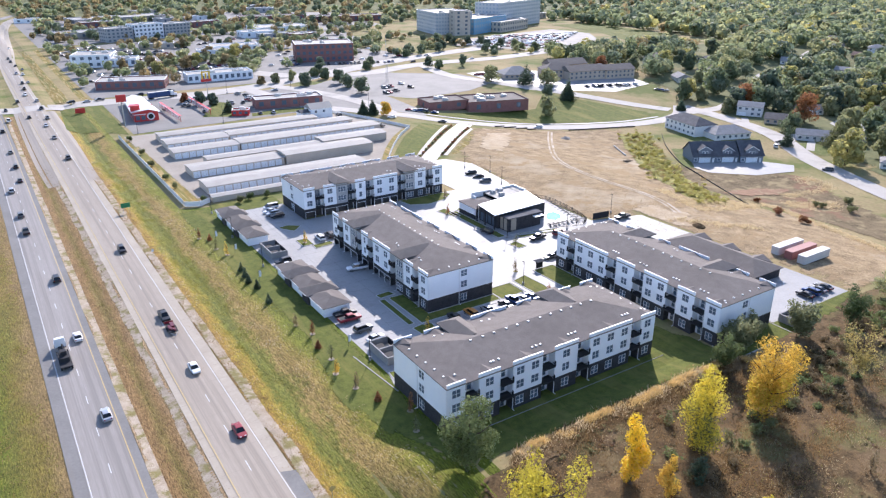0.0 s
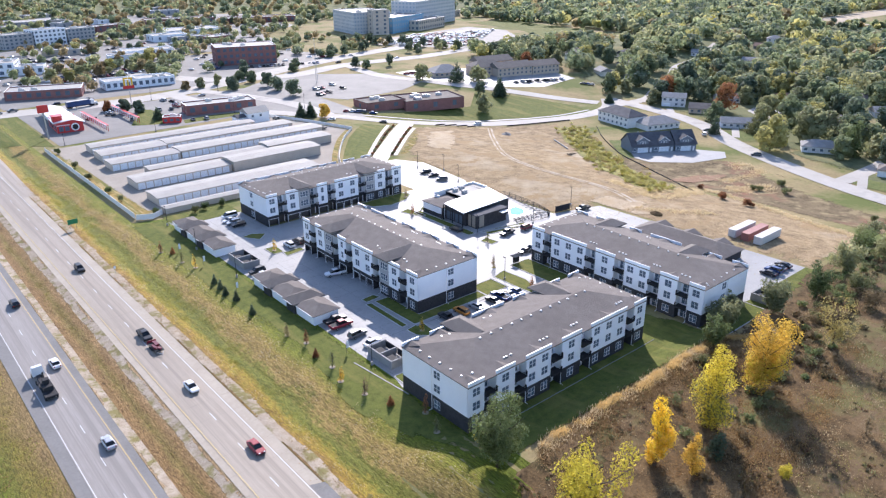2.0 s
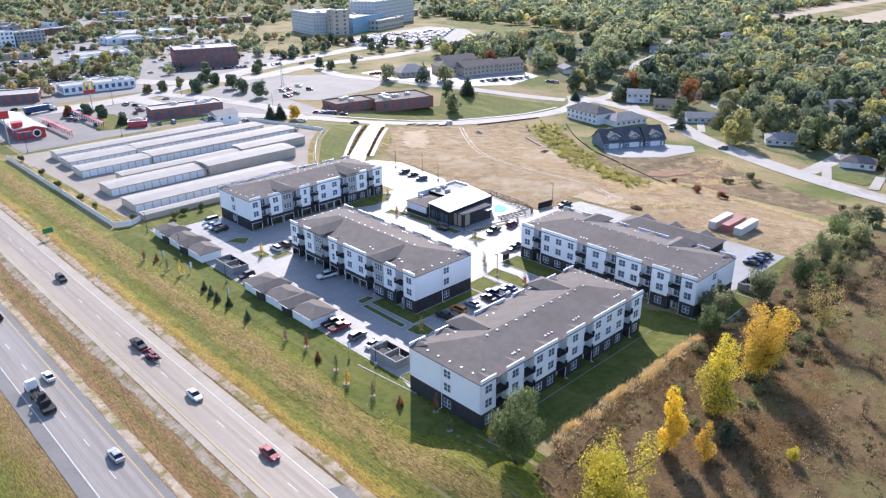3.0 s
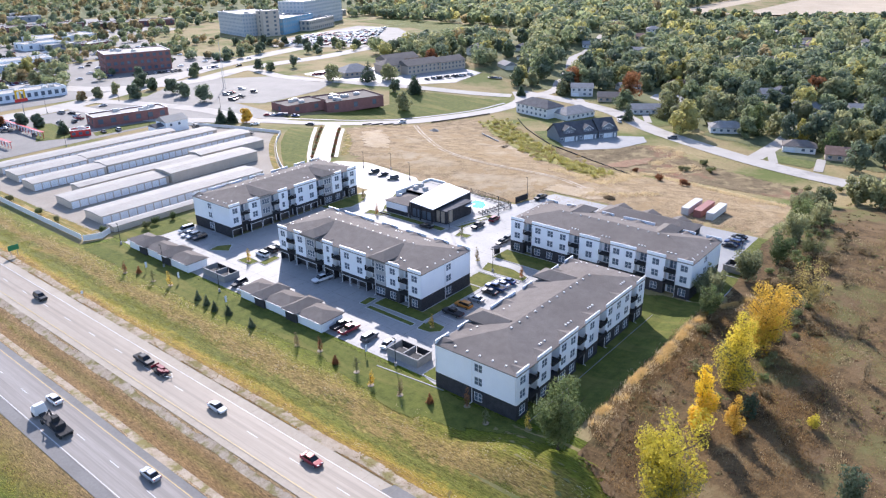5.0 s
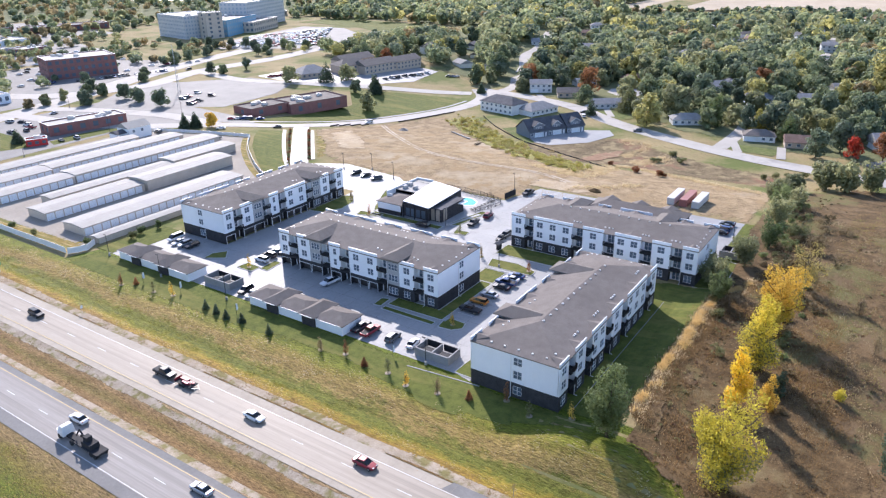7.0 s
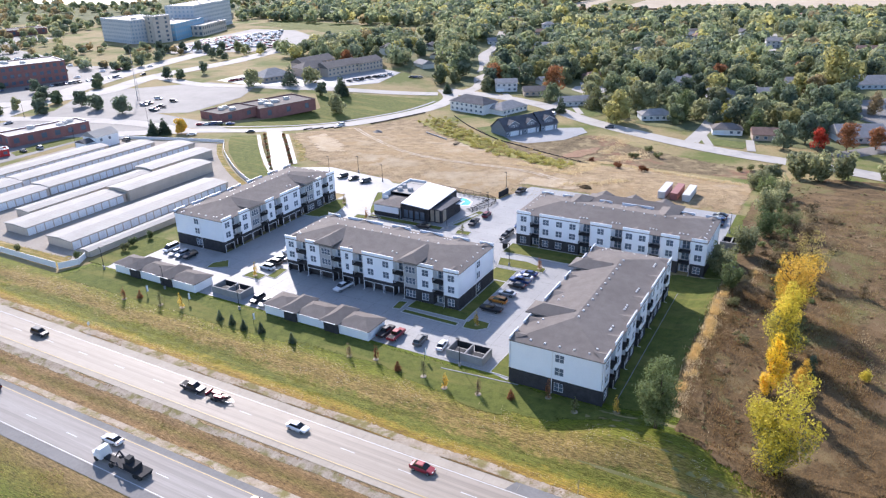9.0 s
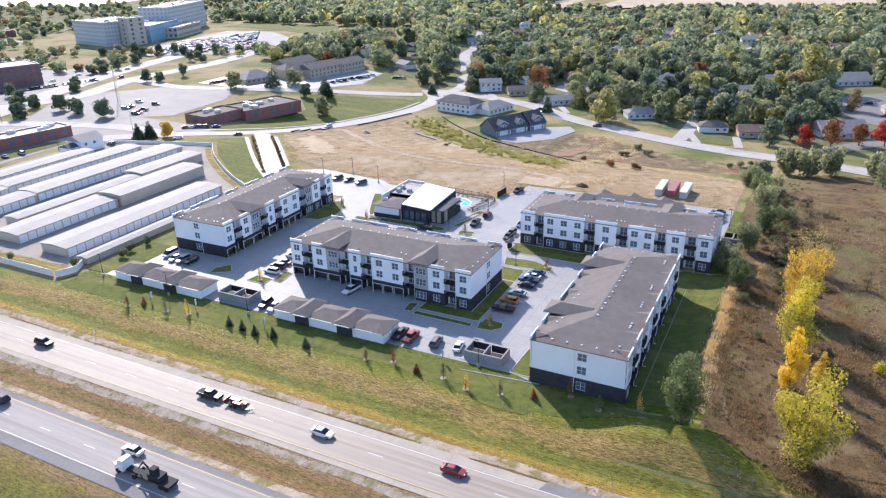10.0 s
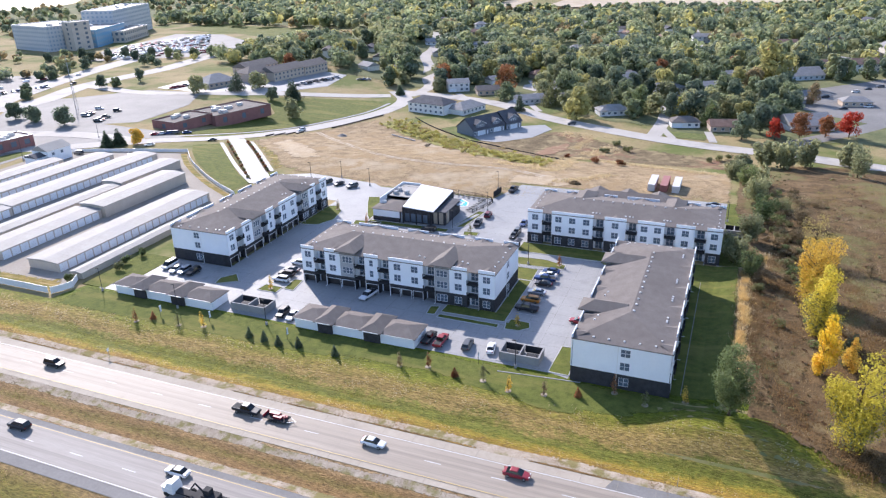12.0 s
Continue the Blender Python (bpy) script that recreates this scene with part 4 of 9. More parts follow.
def car(kind, colour, x, y, heading, group="parked cars", detail=True, z=None, note="parked on concrete"):
    at = pose(x, y, (gz(x, y) + 0.12) if z is None else z, 0, 0, heading)
    key = (kind, colour, detail, note)
    if key in CARS:
        return copy_thing(CARS[key], at)
    L, W, body, cab = KINDS[kind]
    hw = W / 2
    ob = thing({"suv": "sport_utility_car", "pickup": "pickup_truck"}.get(kind, kind), f"{colour} {dict(suv='sport utility car', pickup='pickup truck').get(kind, kind)} with dark windows, {note}", "truck" if kind == "pickup" else "car", at, group)
    CARS[key] = ob
    s = Shape()
    v, n = [], 8
    for yy, lo, hi, ins in body:
        w = hw - ins
        v += [(-w + 0.08, yy, lo), (-w, yy, lo + 0.12), (-w, yy, hi - 0.14), (-w + 0.14, yy, hi), (w - 0.14, yy, hi), (w, yy, hi - 0.14), (w, yy, lo + 0.12), (w - 0.08, yy, lo)]
    f = [(i * n + j, i * n + (j + 1) % n, (i + 1) * n + (j + 1) % n, (i + 1) * n + j) for i in range(len(body) - 1) for j in range(n)]
    s.add(v, f + [tuple(range(n))[::-1], tuple(range((len(body) - 1) * n, len(body) * n))])
    b = part("body", s, PAINT[colour], ob)
    y0, y1, r0, r1, belt, top = cab
    a, c = hw - 0.12, hw - 0.32
    g = Shape().add([(-a, y0, belt - 0.03), (a, y0, belt - 0.03), (a, y1, belt - 0.03), (-a, y1, belt - 0.03), (-c, r0, top - 0.06), (c, r0, top - 0.06), (c, r1, top - 0.06), (-c, r1, top - 0.06)],
                    [(3, 2, 1, 0), (0, 1, 5, 4), (1, 2, 6, 5), (2, 3, 7, 6), (3, 0, 4, 7), (4, 5, 6, 7)])
    part("window_band", g, M_CARGLASS, ob, "dark car windows")
    r = Shape().add([(-c - 0.02, r0 - 0.04, top - 0.07), (c + 0.02, r0 - 0.04, top - 0.07), (c + 0.02, r1 + 0.04, top - 0.07), (-c - 0.02, r1 + 0.04, top - 0.07), (-c + 0.1, r0 + 0.1, top), (c - 0.1, r0 + 0.1, top), (c - 0.1, r1 - 0.12, top), (-c + 0.1, r1 - 0.12, top)],
                     [(3, 2, 1, 0), (0, 1, 5, 4), (1, 2, 6, 5), (2, 3, 7, 6), (3, 0, 4, 7), (4, 5, 6, 7)])
    part("roof", r, PAINT[colour], ob)
    if detail is None:
        if "wheel" not in FAR_WHEEL:
            FAR_WHEEL["wheel"] = Shape().wheel(0, 0, 0, 0.34, 0.24, 8).mesh("wheel", M_TYRE)
        for sx in (-1, 1):
            for yy in (-L * 0.29, L * 0.31):
                part("wheel", FAR_WHEEL["wheel"], None, ob).location = (sx * (hw - 0.1), yy, 0.34)
    for sx in (-1, 1) if detail is not None else ():
        for yy in (-L * 0.29, L * 0.31):
            wh = part("wheel", Shape().wheel(sx * (hw - 0.1), yy, 0.34, 0.34, 0.24, 12 if detail else 8), M_TYRE, ob)
            if detail:
                part("rim", Shape().wheel(sx * (hw + 0.02), yy, 0.34, 0.2, 0.03, 8), M_STEEL, wh)
    if detail:
        for sx in (-1, 1):
            part("headlight", Shape().box(sx * (hw - 0.45) - 0.16, L / 2 - 0.2, 0.62, sx * (hw - 0.45) + 0.16, L / 2 - 0.04, 0.76), M_LAMP, ob)
            part("tail_light", Shape().box(sx * (hw - 0.3) - 0.1, -L / 2 - 0.01, 0.72, sx * (hw - 0.3) + 0.1, -L / 2 + 0.12, 0.92), M_TAIL, ob)
    if kind == "pickup":
        part("cargo_bed", Shape().box(-hw + 0.2, -2.78, 1.123, hw - 0.2, -1.05, 1.135), M_DARK, ob, "black open cargo bed")
    return ob


for k, c, x, y, h in ((("van", "white", 78.5, 230.6, 90), ("sedan", "white", 76.8, 227.0, 90), ("suv", "silver", 76.8, 224.0, 90), ("suv", "black", 77.2, 221.2, 90),
                      ("suv", "white", 81.0, 195.0, 0), ("suv", "black", 84.4, 195.5, 0), ("sedan", "grey", 87.4, 195.7, 0), ("suv", "white", 92.0, 196.2, 0),
                      ("pickup", "white", 80.2, 168.2, 80), ("suv", "black", 64.6, 183.6, 95), ("sedan", "white", 64.2, 180.6, 95),
                      ("pickup", "black", 65.4, 145.0, -90), ("pickup", "red", 65.2, 142.0, -90), ("suv", "grey", 65.6, 135.8, -85), ("sedan", "white", 66.0, 128.8 + 1.6, -80),
                      ("sedan", "blue", 109.5, 127.9, 3), ("sedan", "white", 107.0, 128.1, 0), ("pickup", "blue", 104.3, 128.2, 0), ("sedan", "black", 101.4, 127.9, 0)) + (("sedan", "silver", 96.0, 128.2, 0), ("suv", "orange", 91.4, 128.6, 0), ("pickup", "black", 86.6, 128.2, 0),
                      ("sedan", "red", 84.5, 114.9, 0), ("suv", "maroon", 145.7, 158.2, -85), ("pickup", "black", 137.5, 158.8, 95), ("sedan", "blue", 141.9, 145.0, 90), ("suv", "grey", 133.8, 144.9, 90), ("sedan", "black", 131.0, 145.0, 90), ("pickup", "black", 173.2, 158.0, 85),
                      ("suv", "black", 160.3, 227.4, 75), ("sedan", "black", 160.2, 222.2, 75), ("suv", "grey", 159.0, 215.9, 65),
                      ("sedan", "black", 169.5, 90.4, 0), ("suv", "blue", 172.3, 90.4, 0), ("sedan", "grey", 175.1, 90.4, 0), ("sedan", "black", 177.9, 90.4, 0), ("suv", "black", 127.5, 171.6, 5))):
    car(k, c, x, y, h)

for k, c, x, y, h in (("sedan", "white", 27.6, 139.8, 180), ("suv", "black", 27.8, 217.9, 180), ("sedan", "silver", 8.9, 132.0, 0), ("suv", "black", 8.9, 205.7, 0),
                      ("sedan", "white", 8.9, 167.9, 0), ("pickup", "black", 5.4, 250.0, 0), ("suv", "grey", 5.4, 268.3, 0), ("sedan", "red", 28.6, 113.3, 180), ("suv", "silver", 5.0, 300.2, 0), ("sedan", "black", 8.8, 313.2, 0), ("suv", "black", 9.0, 335.9, 0), ("sedan", "grey", 9.0, 363.1, 0), ("suv", "black", 29.0, 339.0, 180), ("sedan", "grey", 28.6, 382.7, 180)):
    car(k, c, x, y, h, "highway traffic", True, 0.14, "on the grey highway")
for i, (x, y) in enumerate([(14, 467), (21.6, 492), (27.5, 514), (33.5, 565), (29.9, 562.6), (28.9, 537), (35.4, 630), (33.6, 604), (30.2, 611.5), (32.8, 655), (31.4, 681), (31, 701), (36.8, 780), (31.5, 489.3), (31.3, 462.3), (23.1, 440.3), (31, 432.3), (13.3, 435.4), (28.4, 413.6), (9, 410), (5.2, 440), (5, 520), (9, 560)]):
    car(["sedan", "suv", "pickup"][i % 3], ["black", "grey", "white", "silver", "black"][i % 5], x, y, 0 if i % 2 else 180, "highway traffic", False, 0.16, "on the grey highway")
for i, (x, y) in enumerate([(47.5, 472), (55.5, 470), (63, 472), (86.5, 476), (93.4, 474), (105, 479)]):
    car(["suv", "sedan", "pickup"][i % 3], ["black", "silver", "grey"][i % 3], x, y, 90, "street traffic", False, 0.19, "on the pale street")


def truck_with_trailer(x, y):
    """A dark work truck that pulls a low loaded trailer."""
    car("pickup", "black", x, y + 6.5, 180, "highway traffic", True, 0.14, "on the grey highway")
    t = thing("flatbed_trailer", "low flatbed trailer with piled tools, on the grey highway", "trailer", pose(x, y - 0.6, 0.14, 0, 0, 180), "highway traffic")
    part("deck", Shape().box(-1.0, -2.6, 0.55, 1.0, 2.4, 0.68), M_DARK, t)
    part("drawbar", Shape().tube((-0.8, 2.4, 0.5), (0, 4.0, 0.5), 0.06, 0.06).tube((0.8, 2.4, 0.5), (0, 4.0, 0.5), 0.06, 0.06), M_STEEL, t)
    for sx in (-1, 1):
        for yy in (-0.9, 0.1):
            part("wheel", Shape().wheel(sx * 1.02, yy, 0.36, 0.36, 0.22), M_TYRE, t)
    part("cargo", Shape().box(-0.7, -1.8, 0.68, 0.1, 0.4, 1.3).box(0.0, -0.6, 0.68, 0.75, 1.2, 1.15).tube((-0.7, 1.4, 0.8), (0.7, 1.9, 1.2), 0.18, 0.18).box(-0.6, 0.6, 0.68, -0.1, 2.0, 1.0), PAINT["maroon"], t, "jumbled tools and red machine")
    part("tailboard", Shape().box(-1.0, -2.65, 0.68, 1.0, -2.58, 1.2), PAINT["red"], t, "red tailboard")


truck_with_trailer(28.0, 161.0)


def tow_truck(x, y):
    t = thing("tow_truck", "white-cabbed heavy truck with a dark equipment bed, on the highway", "truck", pose(x, y, 0.14), "highway traffic")
    part("chassis", Shape().box(-0.6, -9.0, 0.6, 0.6, 3.6, 0.95), M_DARK, t)
    cab = Shape().prism([(-1.15, 1.4), (1.15, 1.4), (1.15, 3.2), (0.9, 3.9), (-0.9, 3.9), (-1.15, 3.2)], 0.7, 1.7)
    cab.add([(-1.1, 1.4, 1.7), (1.1, 1.4, 1.7), (1.1, 3.1, 1.7), (-1.1, 3.1, 1.7), (-0.95, 1.5, 2.75), (0.95, 1.5, 2.75), (0.95, 2.5, 2.75), (-0.95, 2.5, 2.75)], [(0, 1, 5, 4), (1, 2, 6, 5), (2, 3, 7, 6), (3, 0, 4, 7), (4, 5, 6, 7)])
    c = part("cab", cab, PAINT["white"], t, "white truck cab")
    part("windscreen", Shape().add([(-0.95, 3.06, 1.8), (0.95, 3.06, 1.8), (0.85, 2.62, 2.6), (-0.85, 2.62, 2.6)], [(0, 1, 2, 3)]), M_CARGLASS, c)
    part("bed", Shape().box(-1.2, -9.2, 0.95, 1.2, -2.0, 1.15), M_DARK, t)
    part("machine", Shape().box(-0.9, -7.0, 1.15, 0.9, -4.2, 2.1).box(-0.5, -5.6, 2.1, 0.6, -4.4, 3.0).tube((0, -4.2, 2.0), (0.2, -2.4, 3.2), 0.2, 0.15).tube((0.2, -2.4, 3.2), (0, -1.2, 1.6), 0.15, 0.12), M_DARK, t, "dark folded machine on the bed")
    for sx in (-1, 1):
        for yy in (2.9, -1.0, -7.2, -8.3):
            part("wheel", Shape().wheel(sx * 1.05, yy, 0.5, 0.5, 0.3), M_TYRE, t)


tow_truck(5.0, 163.0)


# ---------------- small buildings of the estate ----------------
def hip(shape, x0, y0, x1, y1, e, rise, over=0.45):
    x0, y0, x1, y1 = x0 - over, y0 - over, x1 + over, y1 + over
    w, d = x1 - x0, y1 - y0
    if w < d:
        m, h = (x0 + x1) / 2, w / 2
        a, b = (m, y0 + h * 0.9, e + rise), (m, y1 - h * 0.9, e + rise)
        f = [(0, 1, 4), (1, 2, 5, 4), (2, 3, 5), (3, 0, 4, 5)]
    else:
        m, h = (y0 + y1) / 2, d / 2
        a, b = (x0 + h * 0.9, m, e + rise), (x1 - h * 0.9, m, e + rise)
        f = [(0, 1, 5, 4), (1, 2, 5), (2, 3, 4, 5), (3, 0, 4)]
    k = 0.16
    return shape.add([(x0, y0, e), (x1, y0, e), (x1, y1, e), (x0, y1, e), a, b, (x0, y0, e - k), (x1, y0, e - k), (x1, y1, e - k), (x0, y1, e - k)],
                     f + [(0, 6, 7, 1), (1, 7, 8, 2), (2, 8, 9, 3), (3, 9, 6, 0), (9, 8, 7, 6)])


def garage_block(x0, x1, y0, y1, label):
    g = thing("garage_block", label, "garage", pose(x0, y0, 0.1), "garage blocks")
    W, L = x1 - x0, y1 - y0
    cuts = [0, 0.27, 0.40, 0.67, 0.79, 1.0]
    for i in range(5):
        a, b = L * cuts[i], L * cuts[i + 1]
        if i % 2 == 0:
            part("wall", Shape(Matrix(((0, 1, 0, 0), (1, 0, 0, 0), (0, 0, 1, 0), (0, 0, 0, 1)))).box(a, 0, 0, b, 0.2, 2.6).box(a, 0.2, 0, a + 0.2, W, 2.6).box(b - 0.2, 0.2, 0, b, W, 2.6).box(a + 0.2, W - 0.2, 2.25, b - 0.2, W, 2.6), M_SIDING, g, "white siding wall")
            n = max(1, round((b - a) / 3.0))
            for k in range(n):
                c0, c1 = a + 0.25 + (b - a - 0.5) * k / n, a + 0.25 + (b - a - 0.5) * (k + 1) / n
                part("garage_door", Shape(Matrix(((0, 1, 0, 0), (1, 0, 0, 0), (0, 0, 1, 0), (0, 0, 0, 1)))).wall(c0 + 0.1, c1 - 0.1, 0, 2.25, W - 0.3, W - 0.22, [(c0 + 0.15, c1 - 0.15, r * 0.56 - 0.012, r * 0.56 + 0.012) for r in (1, 2, 3)]), M_GARAGE, g)
            part("roof", hip(Shape(), 0, a - (0.5 if i else 0), W, b + (0.5 if i < 4 else 0), 2.62, 1.25), M_SHINGLE, g)
        else:
            part("wall", Shape().box(-0.5, a, 0, 0, b, 2.85).box(W, a, 0, W + 0.35, b, 2.85).box(0, a, 2.3, W, a + 0.2, 2.85).box(0, b - 0.2, 2.3, W, b, 2.85), M_BRICK, g, "charcoal brick bay")
            part("roof", hip(Shape(), -0.7, a - 0.3, W + 0.6, b + 0.3, 2.95, 1.3), M_SHINGLE, g)
        part("gutter", Shape().box(-0.55 if i % 2 == 0 else -1.25, a, 2.46 if i % 2 == 0 else 2.78, -0.45 if i % 2 == 0 else -1.15, b, 2.6 if i % 2 == 0 else 2.93), M_TRIM, g)
    return g


garage_block(60.6, 66.8, 201.6, 232.6, "low white garage block with brown hipped roofs beside the lawn")
garage_block(60.6, 67.4, 146.6, 177.4, "low white garage block with brown hipped roofs beside the car park")
def broad_garage(x0, x1, y0, y1):
    """A garage block under one long hipped roof with low cross gables on its far side."""
    g = thing("garage_block", "broad low garage block with one long brown roof by the field", "garage", pose(x0, y0, 0.1), "garage blocks")
    W, L = x1 - x0, y1 - y0
    turned = Matrix(((0, 1, 0, 0), (1, 0, 0, 0), (0, 0, 1, 0), (0, 0, 0, 1)))
    n = 9
    for side, d0, d1 in (("near", 0.0, 0.2), ("far", W - 0.2, W)):
        holes = [(0.5 + (L - 1) * k / n + 0.25, 0.5 + (L - 1) * (k + 1) / n - 0.25, 0.0, 2.25) for k in range(n)]
        part("wall", Shape(turned).wall(0, L, 0, 2.7, d0, d1, holes), M_BRICK, g, "charcoal brick wall")
        for h in holes:
            part("garage_door", Shape(turned).wall(h[0], h[1], 0, 2.25, d0 + 0.06, d0 + 0.14, [(h[0] + 0.05, h[1] - 0.05, r * 0.56 - 0.012, r * 0.56 + 0.012) for r in (1, 2, 3)]), M_GARAGE, g)
    for a in (0, L - 0.2):
        part("wall", Shape().box(0.2, a, 0, W - 0.2, a + 0.2, 2.7), M_BRICK, g)
    part("roof", hip(Shape(), 0, 0, W, L, 2.75, 2.3, 0.6), M_SHINGLE, g)
    for a in (0.2, 0.53, 0.86):
        c = L * a
        part("cross_gable", Shape().add([(W + 0.8, c - 3.2, 2.9), (W + 0.8, c + 3.2, 2.9), (W + 0.8, c, 4.3), (W / 2 + 1.6, c, 4.35), (W + 0.8, c - 3.2, 2.72), (W + 0.8, c + 3.2, 2.72)], [(0, 2, 3), (2, 1, 3), (0, 4, 5, 1, 2), (0, 3, 4), (1, 5, 3), (3, 5, 4)]), M_SHINGLE, g)


broad_garage(163.5, 175.0, 101.5, 131.8)


def enclosure(x0, y0, x1, y1):
    """Bin enclosure, open to the car park."""
    e = thing("bin_enclosure", "grey block bin enclosure, open towards the car park", "enclosure", pose(x0, y0, 0.1), "bin enclosures")
    W, L = x1 - x0, y1 - y0
    part("slab", Shape().box(-0.6, -0.6, -0.05, W + 1.5, L + 0.6, 0.06), M_CONCRETE, e)
    for b in ((0, 0, 0.25, L), (0.25, 0, W, 0.25), (0.25, L - 0.25, W, L), (0.25, L / 2 - 0.12, W - 0.4, L / 2 + 0.12)):
        part("wall", Shape().box(b[0], b[1], 0.06, b[2], b[3], 1.95), M_BLOCK, e)
        part("coping", Shape().box(b[0] - 0.04, b[1] - 0.04, 1.953, b[2] + 0.04, b[3] + 0.04, 2.03), M_BLOCK, e)
    for a in (0.25, L / 2 + 0.12):
        part("gate", Shape().box(W - 0.1, a, 0.2, W, a + L / 2 - 0.4, 1.85), M_DARK, e, "dark slatted gate")
        d = part("waste_bin", Shape().box(0.9, a + 0.7, 0.1, 2.6, a + 2.9, 1.35).box(0.85, a + 0.65, 1.35, 2.65, a + 2.95, 1.42), M_DARK, e, "dark steel waste bin")


M_BLOCK = material("pale_grey_block", (0.24, 0.235, 0.23), (0.31, 0.305, 0.30), 0.85, 0.5, 8, bump=0.3, wave=("Z", 2.5))
enclosure(62.8, 187.6, 67.6, 197.6)
enclosure(62.8, 118.8, 67.6, 127.6)
enclosure(151.5, 80.5, 156.5, 86.0)


def clubhouse():
    c = thing("clubhouse", "charcoal and white single-storey clubhouse with a flat white roof", "clubhouse", pose(0, 0, 0.1))
    part("wall", Shape().wall(131.6, 141, 0, 3.9, 192.6, 192.9).box(131.4, 183, 0, 131.7, 192.9, 3.9).box(131.4, 183, 0, 141, 183.3, 3.9), M_SIDING, c, "pale siding wall")
    part("brick_base", Shape().box(131.33, 183.2, 0, 131.397, 192.9, 1.4), M_BRICK, c, "charcoal brick base")
    part("roof", hip(Shape(), 131.5, 183.0, 141.5, 192.8, 3.95, 0.9, 0.5), M_SHINGLE, c, "brown-grey low roof")
    w = Shape()
    for b in ((132.6, 172.6, 132.9, 183), (132.9, 172.6, 151.8, 172.9), (151.5, 172.9, 151.8, 192.4), (141, 192.1, 151.5, 192.4)):
        w.box(b[0], b[1], 0, b[2], b[3], 5.3)
    part("wall", w, M_BRICK, c, "charcoal brick wall")
    part("wall", Shape().box(133.4, 168.4, 0, 133.7, 172.6, 4.3).box(133.7, 168.4, 0, 146.5, 168.7, 4.3).box(146.2, 168.7, 0, 146.5, 172.6, 4.3).box(133.7, 168.7, 4.0, 146.2, 172.6, 4.3), M_BRICK, c, "charcoal lower wing")
    for x0, x1 in ((133.25, 133.39),):
        part("panel", Shape().box(x0, 169.0, 0.3, x1, 170.4, 4.1), M_SHOULDER, c, "pale cream panel")
        part("panel", Shape().box(x0, 171.0, 0.3, x1, 172.3, 4.1), M_SHOULDER, c, "pale cream panel")
    part("panel", Shape().box(134.5, 168.25, 0.3, 136.5, 168.39, 4.1), M_SHOULDER, c, "pale cream panel")
    part("roof", Shape().prism([(129.9, 170.9), (151.4, 172.6), (154.4, 185.6), (131.6, 182.2)], 5.34, 5.62), M_TRIM, c, "flat white membrane roof with deep eaves")
    part("roof", Shape().prism([(141.2, 183.8), (154.0, 185.7), (154.0, 192.0), (141.2, 192.0)], 5.05, 5.3), M_WHITEROOF, c, "pale recessed flat roof")
    part("roof", Shape().prism([(133.2, 168.0), (147.0, 168.0), (147.0, 171.7), (133.2, 171.7)], 4.32, 4.5), M_DARKSHINGLE, c, "dark lower flat roof")
    part("coping", Shape().box(136.2, 192.45, 3.9, 154.4, 192.75, 5.95).box(154.0, 185.9, 5.0, 154.4, 192.45, 5.95).box(136.2, 190.4, 4.0, 136.5, 192.45, 5.2), M_TRIM, c, "white parapet with cap")
    part("canopy", Shape().box(143.0, 166.6, 3.6, 146.6, 168.3, 3.8), M_TRIM, c, "white entrance canopy")
    for x, y in ((142.6, 189.6), (145.9, 189.9), (143.6, 186.0)):
        part("roof_unit", Shape().box(x, y, 5.3, x + 1.7, y + 1.2, 6.3).cyl(x + 0.8, y + 0.6, 6.3, 6.4, 0.45), M_GREYSIDING, c, "grey rooftop air conditioner")
    for k in range(4):
        x = 132.55
        y = 174.0 + k * 2.1
        f = part("window", Shape(Matrix(((0, -1, 0, x), (1, 0, 0, 0), (0, 0, 1, 0), (0, 0, 0, 1)))).box(y, 0, 0.3, y + 1.7, 0.06, 3.2), M_DARK, c)
        part("pane", Shape().box(x - 0.09, y + 0.08, 0.4, x - 0.07, y + 1.62, 3.1), M_GLASS, f)
    for x, y in ((130.8, 172.2), (130.8, 177.2), (130.9, 181.8), (136, 172.1), (142, 172.2)):
        part("column", Shape().box(x, y, 0, x + 0.3, y + 0.3, 5.34), M_DARK, c)


clubhouse()
sheet("pool_deck", [(147.2, 164.6), (160.8, 162.6), (164.4, 187.0), (154.5, 194.0), (152.4, 172.8), (147, 172.4)], M_CONCRETE, 0.16, "pale concrete pool deck", "pavement", 5.0)
single("swimming_pool", Shape().prism([(151.4, 171.0), (153.1, 168.4), (156.2, 169.2), (158.6, 172.4), (158.2, 175.4), (155.2, 175.2)], 0.13, 0.19), M_POOL, "bright turquoise swimming pool in a pale deck", "pool")
single("pool_edge", Shape().prism([(150.9, 171.0), (152.9, 167.9), (156.5, 168.8), (159.1, 172.2), (158.6, 175.9), (154.9, 175.7)], 0.10, 0.175), M_TRIM, "white pool coping", "pool", kind="structure")


